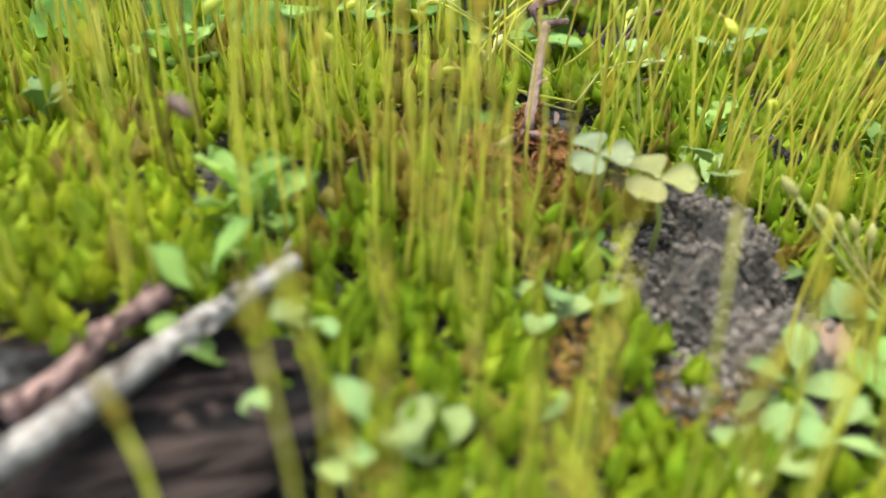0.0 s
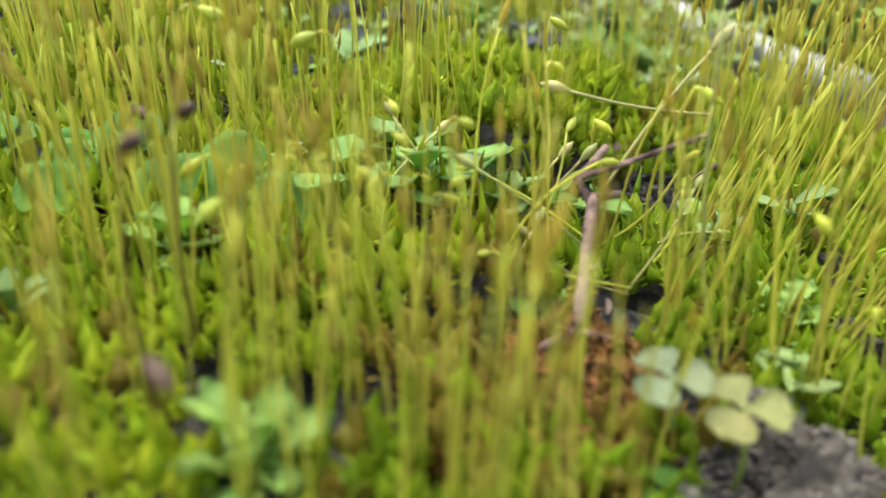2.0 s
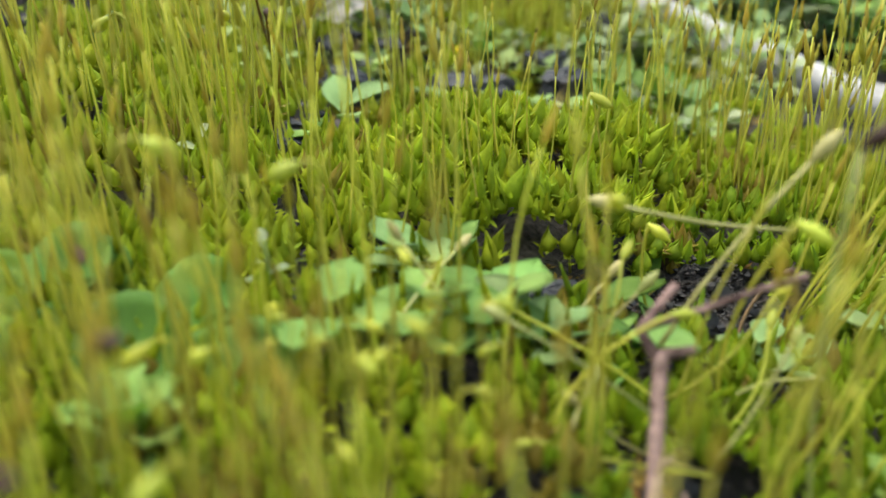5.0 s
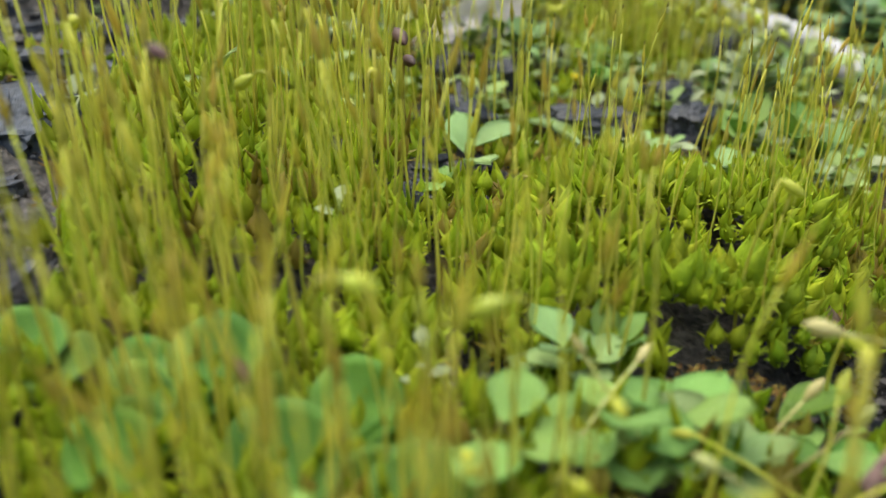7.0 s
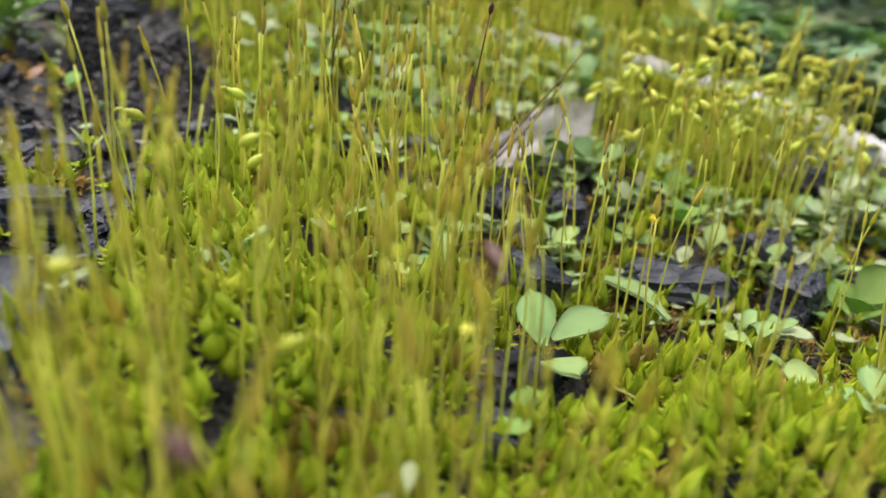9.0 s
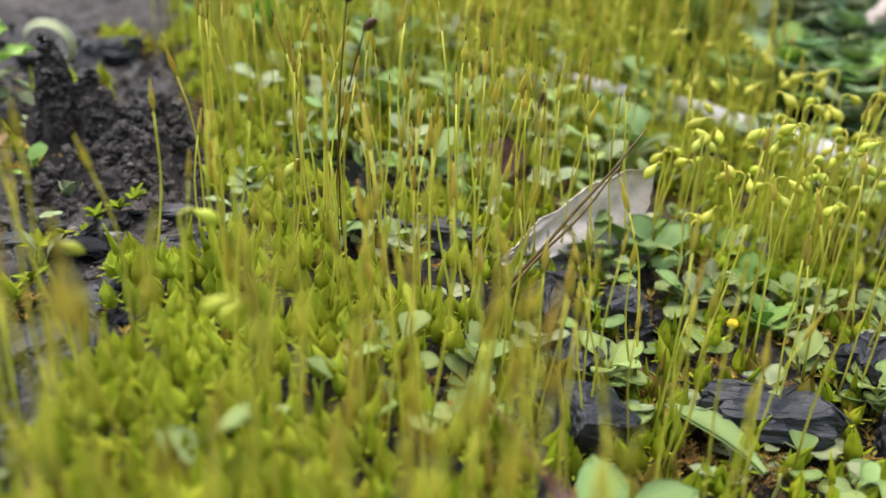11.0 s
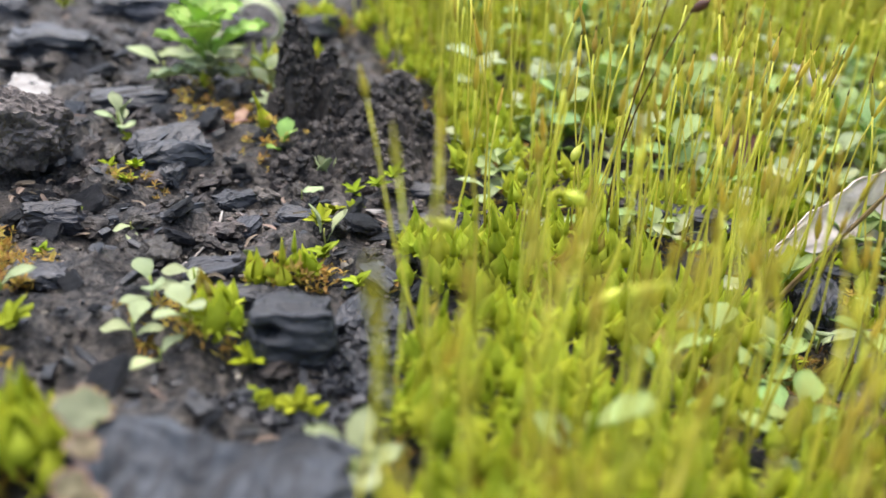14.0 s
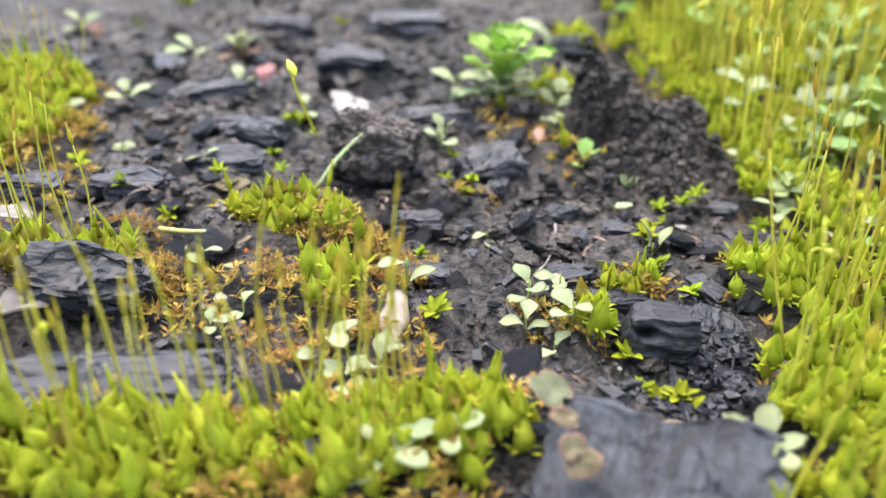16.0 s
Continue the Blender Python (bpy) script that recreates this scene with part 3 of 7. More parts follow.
def make_moss():
    homes = []
    for label, cx, cy in CUSHIONS:
        homes.append([thing("moss_cushion", label, "moss", on(cx, cy), "moss cushions"), [], []])
    step = 0.00205
    j = 0
    y = -0.055
    while y < 0.30:
        x = -0.205 + (j % 2) * step / 2
        while x < 0.135:
            px, py = x + rnd.uniform(-0.4, 0.4) * step, y + rnd.uniform(-0.4, 0.4) * step
            m = mossy(px, py)
            clump = 0.5 + 4.2 * (noise.noise(Vector((px, py, 2)) * 130) + 0.30)
            if m > 0.02 and rnd.random() < m * min(0.95, max(0.8 if inside(px, py, TUFTS) > 0 else 0.93 if inside(px, py, DOMES) > 0 else 0.75 if inside(px, py, SHORT) > 0 else 0.12, clump)):
                k = min(range(len(CUSHIONS)), key=lambda i: (CUSHIONS[i][1] - px) ** 2 + (CUSHIONS[i][2] - py) ** 2)
                if inside(px, py, BARE_FOOT) <= 0 or rnd.random() < 0.2:
                    homes[k][1].append((px, py, m))
                    if 0 < inside(px, py, DOMES) < 0.4:
                        homes[k][1].append((px + rnd.uniform(-0.001, 0.001), py + rnd.uniform(-0.001, 0.001), m))
                few = max(0.05, 0.40 + 0.45 * noise.noise(Vector((px, py, 5)) * 70)) * (1 - (0.40 if inside(px, py, DOMES) > 0 else 0.86) * min(1, max(0, inside(px, py, SHORT) * 4)))
                small = px < float(np.interp(py, EDGE_Y, EDGE_X)) - wobble(px, py)
                few *= (0.08 if inside(px, py, BALD) > 0 else 1) * (0.48 if inside(px, py, SPARSE) > 0 else 1) * (0.6 if inside(px, py, PODDED) > 0 else 1) * (0.9 if inside(px, py, OPEN_MOSS) > 0 else 1) * (0.55 if inside(px, py, LEANING) > 0.1 else 1) * (2.2 if inside(px, py, PODS) > 0 else 1) * (step / 0.00245) ** 2 * (0.85 if py < 0.03 or (px < 0.005 and py < 0.11) else 0.7)
                for _ in range(2):
                    if rnd.random() < (few * 0.78 if not small else 0.20 if inside(px, py, TALL_TUFTS) > 0 else 0.07 if px < -0.155 else 0.0):
                        homes[k][2].append((px + rnd.uniform(-1, 1) * 0.0012, py + rnd.uniform(-1, 1) * 0.0012, m))
            x += step
        y += step * 0.87
        j += 1
    for home, shoots, stalks in homes:
        back = home.matrix_basis.inverted()
        many, straw, green, hoods, pods, tone = [], [], [], [], [], []
        yellow = home.matrix_basis.translation.x < -0.035 or home.matrix_basis.translation.y > 0.15
        near = lambda p: p[1] < 0.165
        # near right cushions: greener moss, leaf colour also darkened for shade under stalks
        deep = home.matrix_basis.translation.x > 0.03 and home.matrix_basis.translation.y < 0.06
        one, rest = (SHOOT_YELLOW, SHOOT_YELLOW_MANY) if yellow else (SHOOT_SHADED, SHOOT_SHADED_MANY) if deep else (SHOOT, SHOOT_MANY)
        count = 0
        for px, py, m in shoots:
            at = on(px, py, swell(px, py, m) + rnd.uniform(-0.0006, 0.0006), rnd.uniform(0, 360), rnd.uniform(0.78, 1.16) * (1.06 if inside(px, py, TUFTS) > 0 else 1), rnd.gauss(0, 11), rnd.gauss(0, 11))
            k = rnd.randrange(len(PLUMP)) if rnd.random() < (0.8 if yellow else 0.7) else len(PLUMP) + rnd.randrange(len(SLIM))
            if inside(px, py, DOMES) > 0:
                k = rnd.choice((0, 1, 2, 3, 4, 5, 8))
                slope = Vector((swell(px - 0.001, py, m) - swell(px + 0.001, py, m), swell(px, py - 0.001, m) - swell(px, py + 0.001, m), 0.002 / 0.26))
                o = Matrix.Translation(at.translation)
                at = o @ Vector((0, 0, 1)).rotation_difference(slope).to_matrix().to_4x4() @ o.inverted() @ at
            if inside(px, py, POINTED) > 0:
                k = rnd.choice((0, 2, 4, 5, 8, 3, 6, 7, 13, 14))
                at = at @ Matrix.Diagonal((1.0, 1.0, rnd.uniform(0.75, 1.1), 1.0))
            dry = inside(px, py, DOMES) <= 0 and 0.04 + 0.85 * noise.noise(Vector((px, py, 9)) * 95) > rnd.random() * (2.5 if yellow else 1) or (inside(px, py, RUSTY) > 0 and rnd.random() < 0.75) or (inside(px, py, POINTED) > 0 and rnd.random() < 0.05)
            if count < 94 and near((px, py)):
                place("shoot", SHOOT_MESH[STRAW if dry else one][k], home, back @ at)
                count += 1
            elif dry:
                straw.append(moved(SHOOTS[k] if py < 0.14 else PLAIN[k % 4], back @ at))
            else:
                many.append(moved(SHOOTS[k] if py < 0.125 and px < 0.065 else PLAIN[k % 4], back @ at))
        count = 0
        for px, py, m in stalks:
            lean = inside(px, py, LEANING)
            nod = rnd.random() < (0.88 if inside(px, py, PODDED) > 0 or inside(px, py, PODS) > 0 else (0.6 if py > 0.14 else 0.16) if inside(px, py, NODDING) > 0 else 0.012)
            ry = rnd.gauss(0, 3.6) + (17 * min(1, lean * 3) if lean > 0 else 0)
            at = on(px, py, 0.002 + swell(px, py, m), rnd.uniform(0, 360), rnd.uniform(0.84, 1.14) * (0.78 if inside(px, py, TALL_TUFTS) > 0 else 0.55 if inside(px, py, TUFTS) > 0 else 0.7 if inside(px, py, SHORT) > 0.1 or inside(px, py, PODDED) > 0 else 1))
            at = Matrix.Translation(at.translation) @ turned(rnd.gauss(0, 3.6), ry, 0) @ Matrix.Translation(-at.translation) @ at
            if nod:
                k = rnd.randrange(len(NODS))
                if count < 98 and near((px, py)):
                    s = place("stalk", NOD_MESH[k][0], home, back @ at)
                    place("capsule", NOD_MESH[k][1], s, None, "nodding yellow-green pear-shaped capsule")
                    count += 1
                else:
                    green.append(moved(NODS[k][0], back @ at))
                    pods.append(moved(NODS[k][1], back @ at))
            else:
                k = rnd.randrange(len(ERECT))
                if count < 98 and near((px, py)):
                    s = place("stalk", STEM_MESH[k], home, back @ at)
                    place("capsule", HOOD_MESH[k], s)
                    count += 1
                else:
                    green.append(moved(ERECT[k][0], back @ at))
                    hoods.append(moved(ERECT[k][1], back @ at))
                    tone += [0] * len(ERECT[k][1][1])
                    if py < 0.17:
                        hoods.append(moved(ERECT[k][2], back @ at))
                        tone += [1] * len(ERECT[k][2][1])
        if many:
            tagged(place("shoots", mesh_raw("shoots", *blend(*many), rest), home), kind="stuff")
        if straw:
            tagged(place("dry_shoots", mesh_raw("dry_shoots", *blend(*straw), STRAW), home), kind="stuff")
        if green:
            v, f = blend(*green)
            tagged(place("stalks", mesh_raw("stalks", v, f, STALK_MANY), home), kind="stuff")
        if hoods:
            tagged(place("capsules", mesh_raw("capsules", *blend(*hoods), [HOOD_MANY, BEAK], index=tone), home), kind="stuff")
        if pods:
            tagged(place("nodding_capsules", mesh_raw("nodding_capsules", *blend(*pods), POD), home), kind="stuff")


make_moss()


# ---- litter that nobody could count ----
def scatter(name, label, category, count, box, keep, piece, mat, seed):
    r = random.Random(seed)
    out, tries = [], 0
    while len(out) < count and tries < count * 40:
        tries += 1
        x, y = r.uniform(box[0], box[1]), r.uniform(box[2], box[3])
        if keep(x, y, r):
            out.append(piece(x, y, r))
    v, f = blend(*out)
    return tagged(place(name, mesh_raw(name, v, f, mat, smooth=False)), label, category, kind="stuff")


def flake(x, y, r):
    """A dead moss sprig: a ragged star of pointed brown leaves."""
    verts, faces = [], []
    for k in range(7):
        a, n = k * 2.4 + r.uniform(-0.4, 0.4), r.uniform(0.0005, 0.0013)
        w, up = r.uniform(0.3, 0.5) * n, r.uniform(0.1, 1.4)
        d, e = Vector((math.cos(a), math.sin(a), up)).normalized(), Vector((-math.sin(a), math.cos(a), 0))
        o = Vector((0, 0, 0.00008 * k))
        i = len(verts)
        verts += [o, o + d * n * 0.45 + e * w * 0.4, o + d * n * 0.45 - e * w * 0.4, o + d * n * 0.5 - Vector((0, 0, w * 0.3)), o + d * n + Vector((0, 0, r.uniform(-0.4, 0.1) * n))]
        faces += [(i, i + 3, i + 1), (i, i + 2, i + 3), (i + 1, i + 3, i + 4), (i + 3, i + 2, i + 4)]
    return moved((verts, faces), on(x, y, relief(x, y) + (0.0030 * r.random() if inside(x, y, TUFTS) > 0 else 0.0012 * r.random() ** 2), r.uniform(0, 360), r.uniform(0.8, 1.6), r.gauss(0, 25), r.gauss(0, 25)))


def scrap(x, y, r):
    """A dry curl of leaf or straw."""
    n, w, c = r.uniform(0.0008, 0.0030), r.uniform(0.00008, 0.00032), r.uniform(-0.6, 0.6)
    v, f = [], []
    for i in range(5):
        s = i / 4
        q = w * (0.35 + math.sin(math.pi * (0.1 + 0.8 * s)))
        p = Vector((n * 0.3 * c * math.sin(3 * s), n * (s - 0.5), n * 0.22 * abs(c) * math.sin(math.pi * s)))
        v += [p + Vector((-q, 0, q * 0.5)), p, p + Vector((q, 0, q * 0.5))]
    for i in range(4):
        for j in range(2):
            f.append((3 * i + j, 3 * i + j + 1, 3 * i + j + 4, 3 * i + j + 3))
    return moved((v, f), on(x, y, relief(x, y) + 0.0008, r.uniform(0, 360), 1, r.gauss(0, 18), r.gauss(0, 18)))


def chip(x, y, r):
    s = [r.uniform(0.0002, 0.0010) * q for q in (1.4, 0.8, 0.4)]
    v = [Vector((a * s[0] * r.uniform(0.5, 1.2), b * s[1] * r.uniform(0.5, 1.2), c * s[2] * r.uniform(0.5, 1.2))) for a in (-1, 1) for b in (-1, 1) for c in (-1, 1)]
    f = [(0, 1, 3, 2), (4, 6, 7, 5), (0, 4, 5, 1), (2, 3, 7, 6), (0, 2, 6, 4), (1, 5, 7, 3)]
    return moved((v, f), on(x, y, relief(x, y) + s[2] * 0.5, r.uniform(0, 360), 1, r.uniform(-25, 25), r.uniform(-25, 25)))


def ball_piece(fine=1):
    bm = bmesh.new()
    bmesh.ops.create_icosphere(bm, subdivisions=fine, radius=1.0)
    p = [v.co.copy() for v in bm.verts], [tuple(v.index for v in q.verts) for q in bm.faces]
    bm.free()
    return p


ICO = ball_piece()
ICO_FINE = ball_piece(3)


def crumb_at(m, size, r):
    k = Vector((r.uniform(0, 50), r.uniform(0, 50), r.uniform(0, 50)))
    v = [m @ Vector([c * size * (1 + 0.85 * noise.noise(p * 1.6 + k)) for c in (p.x, p.y, p.z * 0.85)]) for p in ICO[0]]
    return v, ICO[1]


def crumb(x, y, r):
    s = r.uniform(0.00012, 0.00042) * (1.9 if r.random() < 0.08 else 1)
    return crumb_at(on(x, y, relief(x, y) + s * 0.3, r.uniform(0, 360)), s, r)


def ragged(x, y, r):
    """A half-sunk clump of soil."""
    size, k = 0.0005 + 0.0019 * r.random() ** 2, Vector((r.uniform(0, 50), r.uniform(0, 50), r.uniform(0, 50)))
    m = on(x, y, relief(x, y) - size * 0.1, r.uniform(0, 360), 1, r.gauss(0, 15), r.gauss(0, 15))
    v = [m @ Vector((p.x * 1.2, p.y * 0.9, p.z * 0.55)) for p in [q * size * (1 + 0.7 * noise.noise(q * 1.3 + k) + 0.35 * noise.noise(q * 3.1 + k)) for q in ICO_FINE[0]]]
    return v, ICO_FINE[1]


def bare(x, y, r):
    return mossy(x, y) < 0.1


scatter("charcoal_chips", "black charcoal chips strewn over bare soil", "charcoal", 4200, (-0.24, 0.09, -0.05, 0.21), bare, chip, CHAR, 11)
scatter("soil_crumbs", "dark soil crumbs on bare ground", "soil", 7500, (-0.24, 0.09, -0.05, 0.21), bare, crumb, CRUMB, 12)
ORANGE = [(0.038, 0.121, 0.010, 0.010, 0), (-0.018, 0.104, 0.008, 0.007, 0), (0.022, 0.096, 0.022, 0.011, 0), (0.048, 0.100, 0.014, 0.020, 0), (-0.097, 0.078, 0.007, 0.006, 30), (-0.101, 0.072, 0.010, 0.007, 30), (-0.106, 0.130, 0.008, 0.007, 0), (-0.100, 0.104, 0.005, 0.003, 0), (0.046, 0.004, 0.010, 0.012, 0), (-0.006, 0.113, 0.012, 0.010, 0), (0.03, 0.118, 0.018, 0.012, 0), (-0.09, 0.062, 0.010, 0.008, 0), (-0.115, 0.056, 0.018, 0.007, 30), (-0.076, 0.078, 0.006, 0.005, 0), (-0.09, 0.125, 0.007, 0.006, 0), (0.04, 0.004, 0.006, 0.02, 0), (0.012, 0.096, 0.018, 0.006, 0), (-0.16, 0.066, 0.02, 0.012, 0)]
SLAB = [(-0.0585, 0.0575, 0.012, 0.010, 0)]
scatter("dead_moss", "brown and gold dead moss wisps at the foot of moss", "dead moss", 6000, (-0.20, 0.10, -0.05, 0.20),
        lambda x, y, r: inside(x, y, SLAB) <= 0 and ((0.05 < mossy(x, y) < 0.9 and r.random() < 0.5) or (inside(x, y, TUFTS) > -0.15 and r.random() < 0.9) or r.random() < 3.0 * max(0, inside(x, y, ORANGE))), flake, DEAD, 13)
scatter("golden_moss_litter", "golden-brown dead moss leaves heaped in small tufts", "dead moss", 1700, (-0.20, -0.06, 0.02, 0.10),
        lambda x, y, r: inside(x, y, SLAB) <= 0 and inside(x, y, TUFTS) > -0.25 and noise.noise(Vector((x, y, 3)) * 120) + 0.25 > r.random() * 0.6, flake, DEAD, 17)
scatter("rusty_moss_litter", "rust-brown dead moss leaves round the foot of a twig", "dead moss", 2500, (0.02, 0.06, -0.02, 0.03),
        lambda x, y, r: r.random() < 2.2 * max(0.0, inside(x, y, [(0.0435, 0.005, 0.0085, 0.013, 0), (0.034, 0.001, 0.008, 0.009, 0)])) and noise.noise(Vector((x, y, 8)) * 160) + 0.35 > r.random() * 0.5,
        lambda x, y, r: moved(flake(x, y, r), Matrix.Translation((0, 0, r.uniform(0, 0.0022)))), RUST, 18)
OCHRE = [(0.0600, -0.0180, 0.0050, 0.0040, 0), (0.0500, -0.0180, 0.0040, 0.0060, 0), (0.0330, 0.0490, 0.0100, 0.0030, 25), (-0.0975, 0.0570, 0.0065, 0.0045, 20), (-0.1085, 0.0685, 0.0045, 0.0040, 0), (-0.1310, 0.0670, 0.0050, 0.0030, 25), (0.0000, 0.1190, 0.0080, 0.0060, 0), (0.0100, 0.1115, 0.0090, 0.0050, 0), (0.0120, 0.1260, 0.0050, 0.0040, 0), (-0.0965, 0.0780, 0.0050, 0.0042, 20), (-0.0672, 0.0955, 0.0028, 0.0022, 0), (-0.1065, 0.1330, 0.0050, 0.0030, 30), (-0.1190, 0.0600, 0.0040, 0.0030, 0), (-0.0920, 0.0655, 0.0035, 0.0030, 0)]
scatter("ochre_moss_litter", "orange-brown dead moss leaves heaped on charred soil", "dead moss", 1900, (-0.14, 0.07, -0.03, 0.14),
        lambda x, y, r: r.random() < 2.5 * max(0.0, inside(x, y, OCHRE)),
        lambda x, y, r: moved(flake(x, y, r), Matrix.Translation((x, y, ground(x, y) + r.uniform(0.0004, 0.0016))) @ Matrix.Scale(0.62, 4) @ Matrix.Translation((-x, -y, -ground(x, y)))), OCHRE_LEAF, 19)
scatter("soil_clumps", "lumpy brown-black soil clumps half sunk in charred ground", "soil", 1100, (-0.22, -0.045, 0.075, 0.20),
        lambda x, y, r: mossy(x, y) < 0.1 and noise.noise(Vector((x, y, 12)) * 55) + 0.3 > r.random() * 0.6, ragged, CLUMP, 23)
scatter("pale_crumbs", "grey-brown soil crumbs strewn over charred ground", "soil", 1500, (-0.20, -0.03, 0.03, 0.19), bare, crumb, GREY_CRUMB, 16)
scatter("dark_crumbs", "dark soil crumbs and char dust at the foot of a moss dome", "soil", 1500, (0.01, 0.07, 0.035, 0.07),
        lambda x, y, r: inside(x, y, [(0.0312, 0.0470, 0.018, 0.0060, 25), (0.054, 0.0560, 0.012, 0.0095, 20)]) > 0 and mossy(x, y) < 0.3, crumb, CRUMB, 22)
scatter("dry_scraps", "tan dry leaf scraps and straw bits on bare soil", "litter", 1100, (-0.20, 0.08, -0.05, 0.20),
        lambda x, y, r: inside(x, y, SLAB) <= 0 and mossy(x, y) < 0.4 and 0.15 + noise.noise(Vector((x, y, 4)) * 60) > r.random() * 0.7, scrap, TAN, 15)
scatter("grey_crumbs", "loose grey-brown soil crumbs between seedlings", "soil", 6500, (0.045, 0.085, -0.035, 0.02),
        lambda x, y, r: inside(x, y, [(0.0635, -0.006, 0.012, 0.015, 0)]) > 0, lambda x, y, r: crumb_at(on(x, y, relief(x, y) + r.uniform(0, 0.002), r.uniform(0, 360)), r.uniform(0.00020, 0.00050), r), GREY_CRUMB, 14)


# ---- leaves and seedlings ----
SHAPES = {
    "oval": dict(length=1.0, width=0.62, tip=0.56, cup=0.12, bend=0.35, wave=0.10),
    "spoon": dict(length=1.0, width=0.55, tip=0.66, cup=0.15, bend=0.45, wave=0.10),
    "plump": dict(length=1.0, width=0.70, tip=0.60, cup=0.16, bend=0.45, wave=0.08, rows=8),
    "long": dict(length=1.0, width=0.32, tip=0.6, cup=0.15, bend=0.3, wave=0.12),
    "round": dict(length=1.0, width=0.90, tip=0.58, cup=0.10, bend=0.25, wave=0.12),
    "heart": dict(length=1.0, width=1.16, tip=0.66, cup=0.12, bend=0.2, wave=0.08, notch=0.8),
}
MADE = {}


def leaf_mesh(shape, mat, k=0):
    key = (shape, mat.name, k)
    if key not in MADE:
        v, f = leaf(**SHAPES[shape], thick=0.03, seed=k * 2.3 + len(shape))
        MADE[key] = mesh_raw("leaf", v, f, mat)
    return MADE[key]


def stem_mesh(mat, k=0):
    key = ("stem", mat.name, k)
    if key not in MADE:
        v, f = tube([(0, 0, 0), (0.06 * k, 0.02, 0.35), (0.10 * k, -0.03, 0.7), (0.08 * k, 0, 1.0)], [0.07, 0.06, 0.055, 0.05], 6)
        MADE[key] = mesh_raw("stem", v, f, mat)
    return MADE[key]


def seedling(x, y, n, size, mat=None, shape="spoon", lift=28, tall=0.002, label="pale green seedling with small oval leaves on dark soil", name="seedling", seed=None, group="seedlings", up=0.0, stem=None):
    """A small plant: a stem and leaves in crossed pairs."""
    r = random.Random(seed if seed is not None else int(abs(x * 9173 + y * 7129) * 1000))
    thick = mossy(x, y)
    up += 0.9 * swell(x, y, thick) if thick > 0.3 else 0.0
    home = thing(name, label, "seedling", on(x, y, up + relief(x, y) * 0.5, r.uniform(0, 360)), group)
    place("stem", stem_mesh(stem or STEM, r.randrange(2)), home, Matrix.Diagonal((tall * 0.6 + 0.001, tall * 0.6 + 0.001, tall + 0.0006, 1)))
    for i in range(n):
        a = i * 137.5 if n > 4 else i * 180 + (i // 2) * 90
        a += r.uniform(-18, 18)
        s = size * r.uniform(0.72, 1.12)
        h = tall * (0.35 + 0.65 * i / max(1, n - 1)) if n > 1 else tall
        steep = lift + r.uniform(-14, 16) + (25 * i / n if n > 4 else 0)
        m = turned(0, 0, a, (0, 0, h)) @ turned(steep, r.uniform(-14, 14), 0, (0, size * 0.10, 0), (s, s, s))
        place("leaf", leaf_mesh(shape, mat or LEAF, r.randrange(3)), home, m)
    return home


